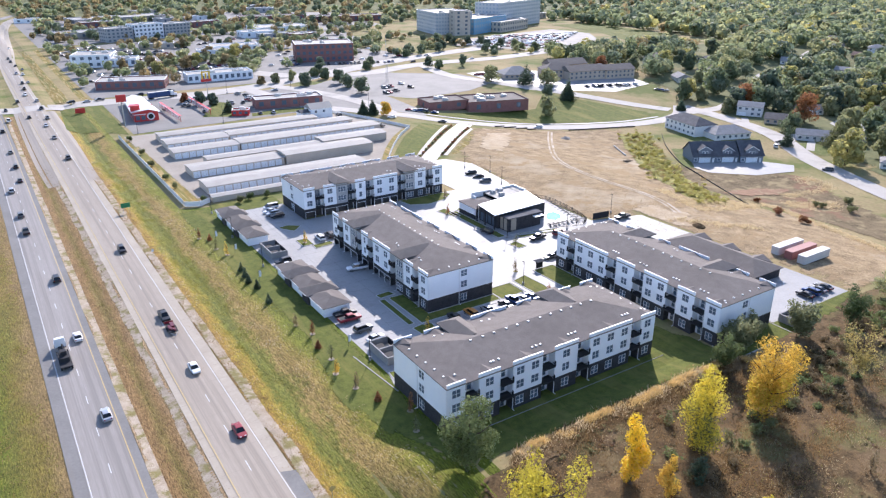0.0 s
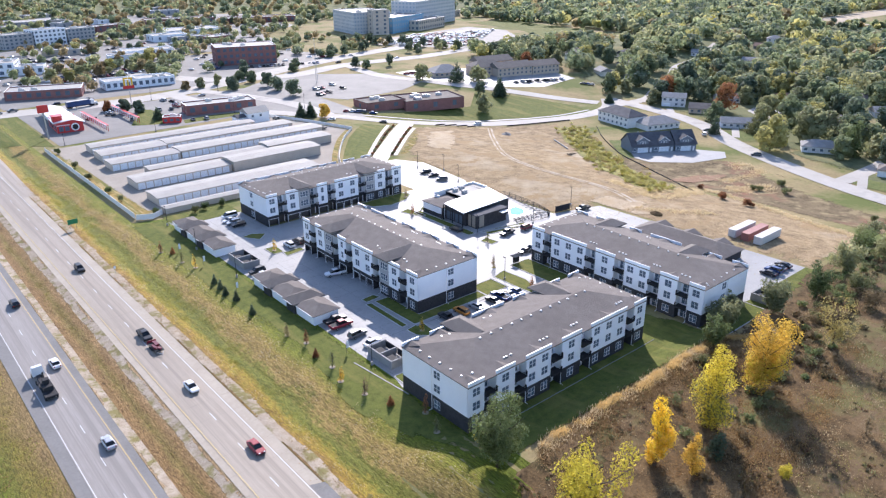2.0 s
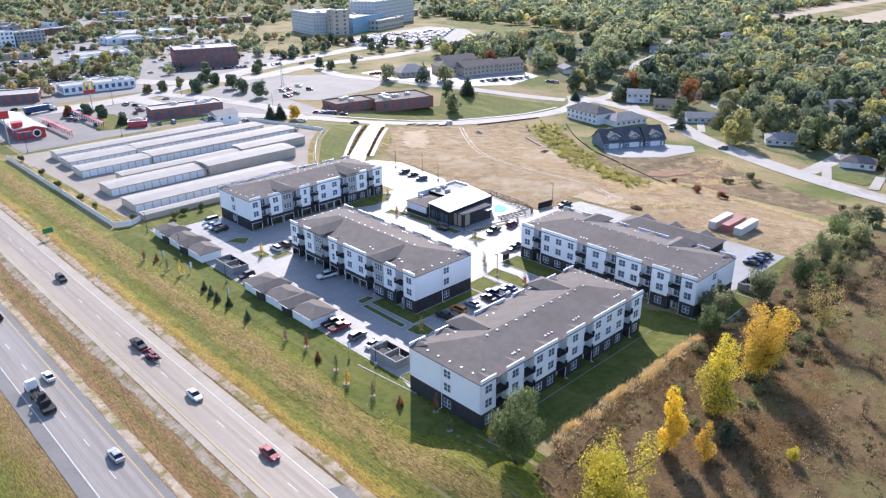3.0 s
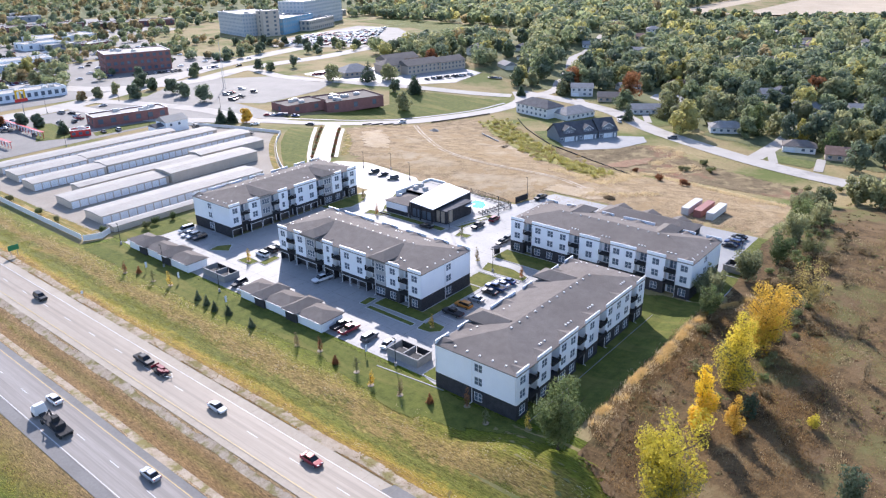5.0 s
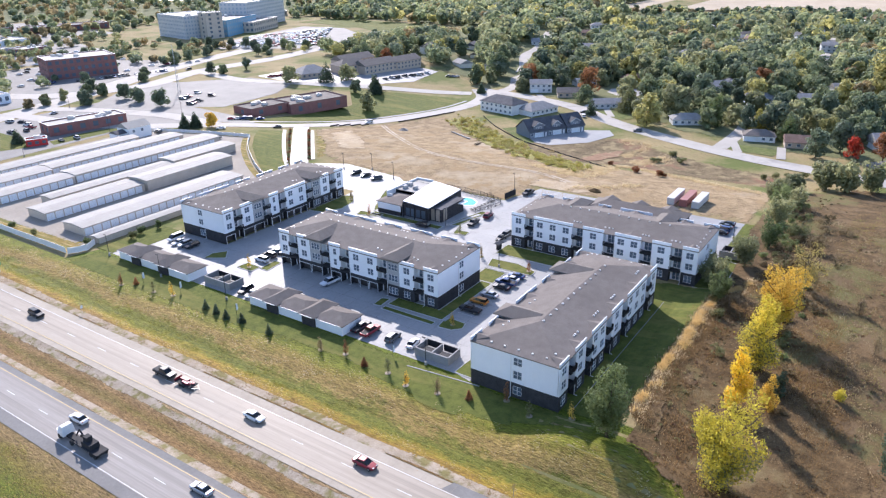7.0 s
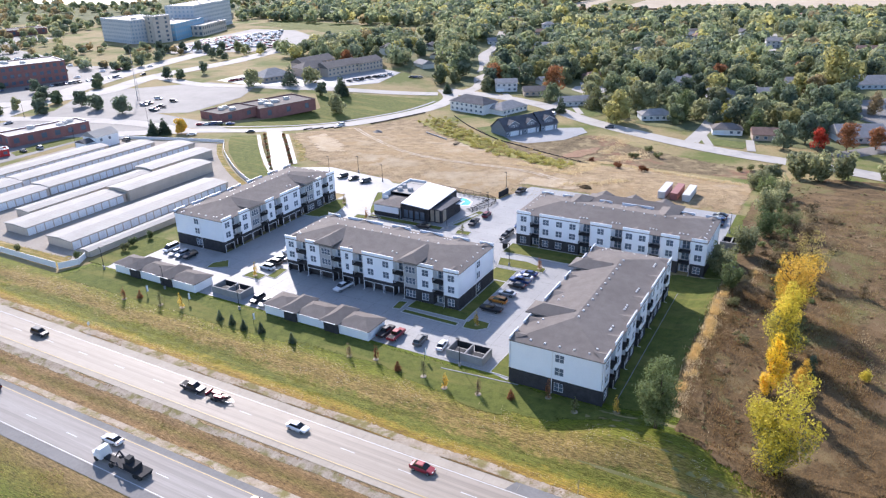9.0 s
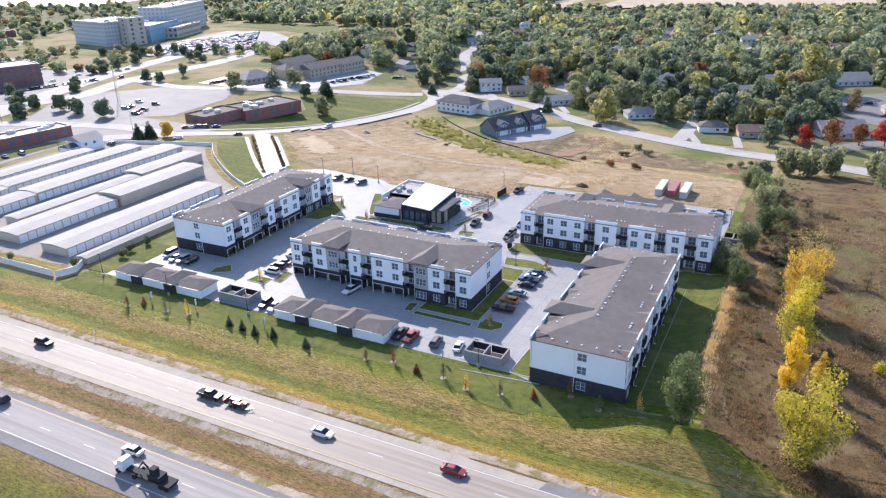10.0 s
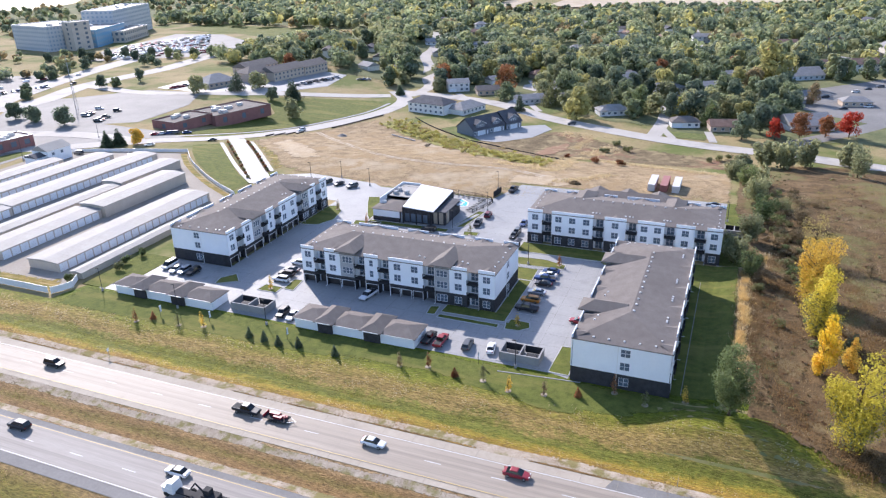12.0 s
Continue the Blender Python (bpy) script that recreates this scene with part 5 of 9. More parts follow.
def lounger(x, y, h):
    at = pose(x, y, 0.17, 0, 0, h)
    if "lounger" in CARS:
        return copy_thing(CARS["lounger"], at)
    o = thing("sun_lounger", "dark sun lounger with pale frame on the pool deck", "lounger", at, "pool loungers")
    CARS["lounger"] = o
    part("seat", Shape().box(-0.33, -0.95, 0.28, 0.33, 0.3, 0.36), M_DARK, o)
    part("backrest", Shape().add([(-0.33, 0.3, 0.3), (0.33, 0.3, 0.3), (0.33, 0.95, 0.75), (-0.33, 0.95, 0.75), (-0.33, 0.3, 0.38), (0.33, 0.3, 0.38), (0.33, 0.9, 0.82), (-0.33, 0.9, 0.82)], [(3, 2, 1, 0), (4, 5, 6, 7), (0, 1, 5, 4), (1, 2, 6, 5), (2, 3, 7, 6), (3, 0, 4, 7)]), M_DARK, o)
    for lx in (-0.3, 0.26):
        for ly in (-0.9, 0.25):
            part("leg", Shape().box(lx, ly, 0, lx + 0.04, ly + 0.04, 0.28), M_STEEL, o)
    return o


for k in range(11):
    lounger(159.8 + k * 0.42, 164.6 + k * 2.05, 75)
for k in range(7):
    lounger(148.6 + k * 1.7, 166.0 - k * 0.25, 170)
for k in range(5):
    lounger(156.0 + k * 1.5, 191.6 - k * 1.0, -30)


def fence(name, pts, h, mat_panel, label, span=2.4, rails=False):
    """Posts with panels between them along a line."""
    f = thing(name, label, "fence")
    line, _ = ribbon(pts, span)
    pm = Shape().box(-0.07, -0.07, 0, 0.07, 0.07, h + 0.1).mesh("post", mat_panel)
    for a, b in zip(line, line[1:]):
        d = b - a
        ang = math.degrees(math.atan2(d.y, d.x))
        o = part("post", pm, None, f)
        o.matrix_basis = pose(a.x, a.y, gz(a.x, a.y) + 0.05, 0, 0, ang)
        s = Shape()
        if rails:
            n = max(2, int(d.length / 0.2))
            u0, u1 = 0.07, d.length - 0.07
            s.wall(u0, u1, 0.1, h, -0.02, 0.02, [(u0 + (u1 - u0) * k / n + 0.015, u0 + (u1 - u0) * (k + 1) / n - 0.015, 0.16, h - 0.06) for k in range(n)])
        else:
            s.box(0.07, -0.03, 0.06, d.length - 0.07, 0.03, h - 0.05).box(0.07, -0.05, h - 0.05, d.length - 0.07, 0.05, h)
        o = part("panel", s, mat_panel, f)
        o.matrix_basis = pose(a.x, a.y, gz(a.x, a.y) + 0.05, 0, 0, ang)
    return f


fence("pool_fence", [(147.3, 164.2), (161.0, 162.2), (164.8, 187.2), (154.6, 194.6)], 1.3, M_DARK, "black metal fence round the pool deck", 2.6, rails=True)
fence("white_fence", [(54.2, 366), (54.2, 310), (54.2, 250)], 1.9, M_TRIM, "long white vinyl fence along the storage yard")
fence("white_fence", [(54.2, 249), (59, 246.6), (63.0, 249)], 1.9, M_TRIM, "short white vinyl fence at the yard corner")
fence("white_fence", [(137.7, 253), (145.5, 267), (154.7, 280.5), (168, 297.5), (180.6, 310.2)], 1.5, M_TRIM, "curved white wall round the storage yard")
fence("white_fence", [(181, 310.6), (176.6, 327.5), (170, 349.6), (163.5, 367)], 1.5, M_TRIM, "white wall between the storage yard and the street")
fence("screen_fence", [(164.2, 162.4), (170.6, 161.6)], 2.2, M_DARK, "short charcoal screen fence by the car park", 2.2)
fence("silt_fence", [(304, 255.5), (285, 236), (266.4, 211.3), (259.6, 198.1), (253.8, 187.5), (242.6, 168), (233, 152)], 0.6, M_DARK, "low black silt fence along the creek", 4.0)
fence("silt_fence", [(268, 288.6), (283, 282.9), (305, 275.5)], 0.7, M_DARK, "low black silt fence beside the street", 4.0)
fence("silt_fence", [(229, 303.4), (240, 299), (250, 294.7)], 0.7, M_DARK, "low black silt fence beside the street", 4.0)


# ---------------- storage yard ----------------
def storage(x0, x1, y0, y1, h, doors, wall, label):
    b = thing("storage_building", label, "storage building", pose(x0, y0, 0.1), "storage buildings")
    W, D = x1 - x0, y1 - y0
    s = Shape()
    n = int(W / 3.05) if doors else 0
    holes = [(0.2 + k * 3.05, 0.2 + k * 3.05 + 2.72, 0.0, 2.5) for k in range(n)]
    s.wall(0, W, 0, h, 0, 0.2, holes)
    s.box(0, D - 0.2, 0, W, D, h).box(0, 0.2, 0, 0.2, D - 0.2, h).box(W - 0.2, 0.2, 0, W, D - 0.2, h)
    part("wall", s, wall, b)
    for hh in holes:
        part("roll_up_door", Shape().wall(hh[0], hh[1], 0.0, 2.5, 0.06, 0.1, [(hh[0] + 0.05, hh[1] - 0.05, r * 0.42 - 0.012, r * 0.42 + 0.012) for r in range(1, 6)]), M_DOORWHITE, b)
    rise = 0.45
    r = Shape().add([(-0.3, -0.12, h), (W + 0.3, -0.12, h), (W + 0.3, D / 2, h + rise), (-0.3, D / 2, h + rise), (W + 0.3, D + 0.35, h), (-0.3, D + 0.35, h),
                     (-0.3, -0.12, h - 0.18), (W + 0.3, -0.12, h - 0.18), (W + 0.3, D + 0.35, h - 0.25), (-0.3, D + 0.35, h - 0.25)],
                    [(0, 1, 2, 3), (3, 2, 4, 5), (0, 6, 7, 1), (1, 7, 8, 4, 2), (5, 4, 8, 9), (0, 3, 5, 9, 6), (6, 9, 8, 7)])
    for k in range(int(W / 1.5)):
        x = 0.3 + 1.5 * k
        r.add([(x, -0.12, h + 0.005), (x + 0.08, -0.12, h + 0.005), (x + 0.08, D / 2, h + rise + 0.005), (x, D / 2, h + rise + 0.005), (x + 0.04, -0.12, h + 0.03), (x + 0.04, D / 2, h + rise + 0.03)], [(0, 4, 5, 3), (4, 1, 2, 5)])
    part("roof", r, M_WHITEROOF, b, "white ribbed metal roof")
    return b


storage(65.0, 130.0, 257.8, 269.6, 2.9, True, M_TANWALL, "long low storage row with white metal roof")
storage(63.8, 118.0, 248.0, 252.2, 1.9, False, M_TANWALL, "narrow low storage row with white metal roof")
storage(66.0, 103.6, 281.6, 293.0, 2.9, True, M_TANWALL, "storage row with white roll-up doors")
storage(104.2, 144.4, 280.4, 291.4, 4.0, False, M_TANWALL, "taller tan storage building with white roof")
storage(76.0, 127.6, 296.0, 303.0, 2.7, False, M_TANWALL, "narrow storage row with white roof")
storage(128.0, 160.0, 296.4, 306.0, 3.4, False, M_TANWALL, "tan storage building with pale roof")
storage(67.0, 95.4, 313.6, 323.6, 2.9, True, M_TANWALL, "long storage row with white roll-up doors")
storage(96.0, 166.0, 314.0, 325.0, 3.2, True, M_TANWALL, "long storage row with blue-white roll-up doors")
storage(68.2, 96.0, 330.4, 342.0, 2.9, True, M_TANWALL, "long storage row with white roll-up doors")
storage(96.8, 159.8, 332.0, 342.0, 3.1, True, M_TANWALL, "long storage row with blue-white roll-up doors")
storage(68.8, 147.0, 347.0, 356.0, 3.0, True, M_TANWALL, "long storage row with white roll-up doors")


def yard_office():
    o = thing("yard_office", "small white two-storey yard office with grey gable roof", "building", pose(148.0, 356.4, 0.1))
    part("wall", Shape().box(0, 0, 0, 12, 9, 5.2), M_SIDING, o)
    part("wall", Shape().box(-5, 1, 0, 0, 8, 3.4), M_SIDING, o)
    part("roof", Shape().add([(-0.4, -0.4, 5.2), (12.4, -0.4, 5.2), (12.4, 9.4, 5.2), (-0.4, 9.4, 5.2), (-0.4, 4.5, 7.6), (12.4, 4.5, 7.6)], [(0, 1, 5, 4), (2, 3, 4, 5), (1, 2, 5), (3, 0, 4), (3, 2, 1, 0)]), M_WHITEROOF, o)
    part("roof", Shape().add([(-5.3, 0.7, 3.4), (0, 0.7, 3.4), (0, 8.3, 3.4), (-5.3, 8.3, 3.4), (-5.3, 4.5, 4.8), (0, 4.5, 4.8)], [(0, 1, 5, 4), (2, 3, 4, 5), (3, 0, 4), (3, 2, 1, 0)]), M_DARKSHINGLE, o)
    for x in (2.0, 6.5):
        w = part("window", Shape().box(x, -0.06, 3.0, x + 1.4, 0.02, 4.4), M_TRIM, o)
        part("pane", Shape().box(x + 0.1, -0.08, 3.1, x + 1.3, -0.062, 4.3), M_GLASS, w)


yard_office()


# ---------------- lawns, islands, walks ----------------
def kerb_ring(poly, w=0.2):
    """A raised concrete kerb along the outline of an island."""
    s = Shape()
    area = sum(a[0] * b[1] - b[0] * a[1] for a, b in zip(poly, poly[1:] + poly[:1]))
    for (ax, ay), (bx, by) in zip(poly, poly[1:] + poly[:1]):
        d = math.hypot(bx - ax, by - ay)
        nx, ny = (by - ay) / d * w, -(bx - ax) / d * w
        if area < 0:
            nx, ny = -nx, -ny
        s.prism([(ax, ay), (ax + nx, ay + ny), (bx + nx, by + ny), (bx, by)] if area > 0 else [(bx, by), (bx + nx, by + ny), (ax + nx, ay + ny), (ax, ay)], 0.05, 0.24)
    single("kerb", s, M_KERB, "pale concrete kerb round a planted island", "kerb", kind="structure")


M_KERB = material("kerb_concrete", (0.40, 0.39, 0.37), (0.50, 0.49, 0.47), 0.8, 0.6, 10, bump=0.1, spec=0.2)
for poly, lb in ((([(76.2, 147.6), (77.6, 147.4), (77.4, 132.4), (76.0, 132.4)], "narrow green planting strip"), ([(79.0, 147.6), (83.0, 147.4), (83.0, 134.8), (102.6, 134.8), (102.6, 131.6), (79.2, 131.6)], "green lawn at the foot of the house"),
                 ([(76.0, 130.4), (79.6, 131.1), (80.9, 130.1), (80.5, 125.8), (78.2, 125.2), (76.3, 127.0)], "round-ended green kerbed island"), ([(76.9, 150.6), (80.7, 151.0), (81.4, 149.0), (77.2, 148.7)], "small green island"),
                 ([(117.0, 139.8), (117.4, 131.6), (115.3, 125.4), (112.6, 125.2), (112.2, 138.4)], "green lawn strip beside the walk"), ([(110.4, 138.0), (110.4, 131.8), (103.0, 131.6), (103.0, 138.0)], "green lawn between walks"),
                 ([(130.4, 160.8), (130.9, 156.2), (128.2, 156.0), (127.4, 160.0)], "small green island"), ([(128.0, 193.6), (130.6, 193.6), (130.6, 166.0), (128.0, 166.0)], "green lawn by the clubhouse")) + ((([(131.0, 194.2), (153.6, 195.2), (151.0, 204.8), (144.8, 202.0), (134.0, 196.5)], "green lawn behind the clubhouse"), ([(132.6, 166.0), (149.0, 162.6), (148.8, 160.4), (134.0, 162.4)], "green lawn strip by the pool"),
                 ([(120.0, 213.8), (137.8, 213.8), (139.6, 210.8), (134.5, 206.8), (127.0, 205.4), (121.0, 208.0)], "green lawn beside the house front"), ([(125.2, 197.2), (128.6, 198.0), (129.4, 189.3), (127.6, 189.0)], "small green island"),
                 ([(74.4, 198.0), (77.8, 197.6), (77.6, 192.4), (74.4, 192.4)], "small green island"), ([(77.2, 191.6), (83.0, 192.0), (83.0, 189.6), (77.0, 188.8)], "small green lawn"),
                 ([(73.6, 211.2), (77.1, 212.0), (80.6, 209.4), (77.0, 206.0)], "small green island")) + (([(61.6, 238), (84, 238), (84, 246.0), (61.6, 246.0)], "green lawn below the storage wall"), ([(69.5, 234), (84, 234), (84, 238), (69.5, 238)], "green lawn below the storage wall"),
                 ([(121.2, 141), (128.2, 141), (128.2, 112), (121.2, 114)], "green lawn along the house"), ([(72.8, 112.2), (72.6, 116.0), (61.8, 116.4), (61.6, 112.2)], "green lawn at the house corner"),
                 ([(149, 86), (182, 86), (182, 80), (149, 80)], "green lawn beside the car park"), ([(128.4, 86.6), (149, 86.6), (149, 80.2), (128.4, 80.2)], "green lawn at the foot of the house")))):
    sheet("lawn", poly, M_LAWN, 0.17, lb, "lawn", 3.0, thick=0.16)
    if 70 < poly[0][0] < 136 and poly[0][1] < 215:
        kerb_ring(poly)
sheet("lawn", [(193, 317.8), (200, 308.5), (180.3, 289), (160.7, 268.4), (151.6, 256.6), (141.5, 257), (147.5, 267.5), (157, 280.5), (170, 297), (182.5, 309.5)], M_LAWN, 0.12, "green lawn between the drive and the yard wall", "lawn", 5.0)
sheet("lawn", [(205, 350), (214, 335), (232, 322), (250, 314.5), (270, 306), (290, 297.5), (312, 291), (336, 291), (340, 300), (333, 322), (312, 362), (282, 334), (215, 340)], M_LAWN, 0.12, "wide green lawn round the brick office", "lawn", 6.0)
for line in ([(151.8, 255.7), (161.3, 267.2), (178.7, 285.8), (201.6, 308.5)], [(167.5, 257), (188, 276.8), (210.6, 298.4)], [(206, 338.5), (216, 328.5), (232, 318.5), (252, 311.2), (272, 303.2), (292, 294.6), (312, 288.4), (336, 287)]):
    strip("sidewalk", line, -0.8, 0.8, M_CONCRETE, 0.22, "pale concrete sidewalk", "sidewalk", thick=0.12)
for line in ([(111.4, 138.6), (111.4, 125.4)], [(78.3, 147.6), (78.3, 131.0)], [(78.9, 131.0), (103, 131.0)], [(128.2, 165.6), (131.4, 165.6)], [(131.4, 165.6), (146.4, 161.8)]):
    strip("sidewalk", line, -0.6, 0.6, M_CONCRETE, 0.20, "pale concrete walk", "sidewalk", thick=0.12)
strip("kerb", [(58.4, 126.5), (60.0, 109.3)], -0.12, 0.12, M_CONCRETE, 0.2, "narrow concrete retaining kerb", "kerb", thick=0.3)
strip("kerb", [(62.0, 90.0), (116.0, 90.0)], -0.06, 0.06, M_BLOCK, 0.2, "low concrete edging behind the house", "kerb", thick=0.35)
for line in ([(155.6, 259.6), (163.6, 268.2), (181.4, 286.2), (204, 307)], [(166.2, 257.9), (187, 278), (209, 299.4)]):
    strip("mulch_bed", line, -0.9, 0.9, M_WEEDS, 0.2, "brown mulch bed along the drive", "planting bed")
sheet("lawn", [(211, 297), (189.5, 276), (170, 257.4), (173.5, 256), (189, 268), (203, 285)], M_VERGE, 0.12, "thin green and straw lawn beside the drive", "lawn", 4.0, soft=True)
sheet("yard_edge_grass", [(54.4, 362), (58.4, 362), (59.3, 333), (60.7, 278), (62.0, 253), (56, 250.4), (54.4, 250.4)], M_VERGE, 0.13, "dry green and straw grass inside the white fence", "grass", 3.0, soft=True)
strip("yard_edge_grass", [(136, 254.5), (143.8, 268.2), (153, 281.8), (166.3, 298.8), (178.6, 311)], -1.2, 1.2, M_VERGE, 0.13, "dry grass strip inside the curved white wall", "grass")
joint = Shape()
for x in range(62, 182, 5):
    joint.box(x, 113, 0.104, x + 0.05, 132, 0.109) if x < 121 else joint.box(x, 142, 0.104, x + 0.05, 165, 0.109)
    if x < 84:
        joint.box(x, 132, 0.104, x + 0.05, 236, 0.109)
for y in range(116, 236, 5):
    joint.box(61.5, y, 0.104, 83.5 if y > 134 else 120, y + 0.05, 0.109)
    if 140 < y < 212:
        joint.box(103, y, 0.104, 128, y + 0.05, 0.109)
tagged(single("paving_joints", joint, M_ASPHALT, "dark sawn joints in the concrete paving", "joint", kind="stuff"))
stripes = Shape()
for k in range(15):
    stripes.box(84.5 + 2.8 * k, 125.6, 0.112, 84.6 + 2.8 * k, 131, 0.118) if k < 10 else stripes.box(68.6, 125.6, 0.112, 68.7, 126, 0.118)
single("parking_lines", stripes, M_LINE, "faded white parking bay lines", "road marking", kind="stuff")


# ---------------- containers, lamps, signs ----------------
for y, c, lb in ((102.3, "white", "off-white weathered shipping container on the dry field"), (106.4, "red", "dull red shipping container on the dry field"), (110.6, "white", "off-white weathered shipping container on the dry field")):
    o = thing("shipping_container", lb, "container", pose(188.2, y, gz(194, y) + 0.1), "shipping containers")
    m = flat("container_" + lb.split()[0] + str(int(y)), (0.62, 0.60, 0.57) if c == "white" else (0.34, 0.13, 0.11), 0.6)
    edge = [(0.06 + k * 0.151, 0.05 if k % 4 in (1, 2) else 0.0) for k in range(81)]
    s = Shape().prism(edge + [(px, 2.44 - py) for px, py in reversed(edge)], 0.15, 2.5)
    part("shell", s, m, o)
    part("roof", Shape().box(0, -0.01, 2.502, 12.2, 2.45, 2.6), M_VENT if c == "white" else m, o)
    for a in (0.1, 1.25):
        part("door", Shape().box(-0.03, a, 0.2, 0.055, a + 1.1, 2.45), m, o)
    part("frame", Shape().box(-0.02, -0.02, 0, 12.2, 2.46, 0.148), M_DARK, o)


def lamp_post(x, y, h=6.5, double=False):
    at = pose(x, y, gz(x, y) + 0.1)
    if ("lamp", h) in CARS:
        return copy_thing(CARS["lamp", h], at)
    o = thing("lamp_post", "slim dark car park lamp post with flat head", "lamp post", at, "lamp posts")
    CARS["lamp", h] = o
    part("base", Shape().cyl(0, 0, 0, 0.8, 0.3, 0.28), M_CONCRETE, o)
    part("pole", Shape().cyl(0, 0, 0.8, h, 0.09, 0.06, 8), M_DARK, o)
    part("head", Shape().box(-0.15, -0.1, h, 0.15, 0.75, h + 0.12), M_DARK, o)
    return o


for x, y in ((60.9, 123.3), (59.0, 184.5), (163.4, 236.2), (168.5, 225.7), (162.9, 210.6), (173.8, 163.9), (150.6, 160.0), (130.2, 164.6), (113.0, 135.3), (58.8, 211.0), (164.2, 85.4), (60.0, 237)):
    lamp_post(x, y)
for x, y in ((53.8, 211.9), (55.5, 198.4), (54.8, 175.9), (59.5, 131.1)):
    o = thing("banner_post", "thin post with a small pale banner on the lawn", "sign", pose(x, y, 0.05), "lawn banners")
    part("post", Shape().cyl(0, 0, 0, 3.0, 0.05, 0.04, 6), M_DARK, o)
    part("banner", Shape().box(0.05, -0.02, 1.2, 0.65, 0.02, 2.9), M_DOORWHITE, o)
o = thing("road_sign", "yellow diamond warning sign on a steel post by the highway", "sign", pose(35.6, 88.0, -0.2))
part("post", Shape().box(-0.04, -0.04, 0, 0.04, 0.04, 2.2), M_STEEL, o)
part("board", Shape(pose(0, 0, 2.5, 90, 45, 0)).box(-0.45, -0.45, -0.02, 0.45, 0.45, 0.02), M_YELLOW, o)
o = thing("road_sign", "green highway direction sign on two steel posts", "sign", pose(36.0, 254.0, -0.2))
for x in (-0.9, 0.9):
    part("post", Shape().box(x - 0.06, -0.06, 0, x + 0.06, 0.06, 3.6), M_STEEL, o)
part("board", Shape().box(-1.5, -0.12, 2.0, 1.5, -0.07, 3.6), flat("sign_green", (0.02, 0.22, 0.10), 0.4), o)
o = thing("road_sign", "small pale sign on a steel post by the highway", "sign", pose(34.8, 209.5, -0.1))
part("post", Shape().box(-0.04, -0.04, 0, 0.04, 0.04, 2.0), M_STEEL, o)
part("board", Shape().box(-0.3, -0.08, 1.5, 0.3, -0.05, 2.3), M_DOORWHITE, o)
o = thing("mail_kiosk", "dark roofed mail kiosk on the lawn", "kiosk", pose(123.6, 141.4, 0.15))
part("cabinet", Shape().box(-0.9, -0.4, 0.3, 0.9, 0.4, 1.9), M_DARK, o)
part("roof", hip(Shape(), -1.2, -0.8, 1.2, 0.8, 2.3, 0.5, 0.2), M_DARKSHINGLE, o)
for sx in (-1, 1):
    part("post", Shape().box(sx * 1.1 - 0.06, -0.06, 0, sx * 1.1 + 0.06, 0.06, 2.3), M_DARK, o)


# ---------------- trees ----------------
def leaves(rng, blobs, n, size, shell=0.5, turn=0.55):
    """Small two-sided leaf clumps over the skins of overlapping blobs (x, y, z, rx, rz)."""
    w = np.array([b[3] ** 2 for b in blobs])
    pick = rng.choice(len(blobs), n, p=w / w.sum())
    B = np.array(blobs)[pick]
    d = rng.normal(size=(n, 3))
    d /= np.linalg.norm(d, axis=1)[:, None]
    r = (rng.uniform(shell, 1.0, n) + np.maximum(0, rng.normal(size=n)) * 0.17)[:, None]
    c = B[:, :3] + d * r * np.stack([B[:, 3], B[:, 3], B[:, 4]], 1)
    nrm = d + rng.normal(size=(n, 3)) * turn
    nrm /= np.linalg.norm(nrm, axis=1)[:, None]
    u = np.cross(nrm, rng.normal(size=(n, 3)))
    u /= np.linalg.norm(u, axis=1)[:, None]
    v = np.cross(nrm, u)
    s = (size * rng.uniform(0.55, 1.25, n))[:, None]
    k = rng.uniform(0.5, 0.95, (n, 1))
    quad = np.stack([c - u * s, c - v * s * k + nrm * s * 0.15, c + u * s, c + v * s * k + nrm * s * 0.2], 1)
    return quad.reshape(-1, 3)


def leaf_mesh(name, verts, mat):
    me = bpy.data.meshes.new(name)
    n = len(verts)
    me.vertices.add(n)
    me.vertices.foreach_set("co", verts.astype(np.float32).ravel())
    me.loops.add(n)
    me.loops.foreach_set("vertex_index", np.arange(n, dtype=np.int32))
    me.polygons.add(n // 4)
    me.polygons.foreach_set("loop_start", np.arange(0, n, 4, dtype=np.int32))
    me.update(calc_edges=True)
    me.materials.append(mat)
    return me


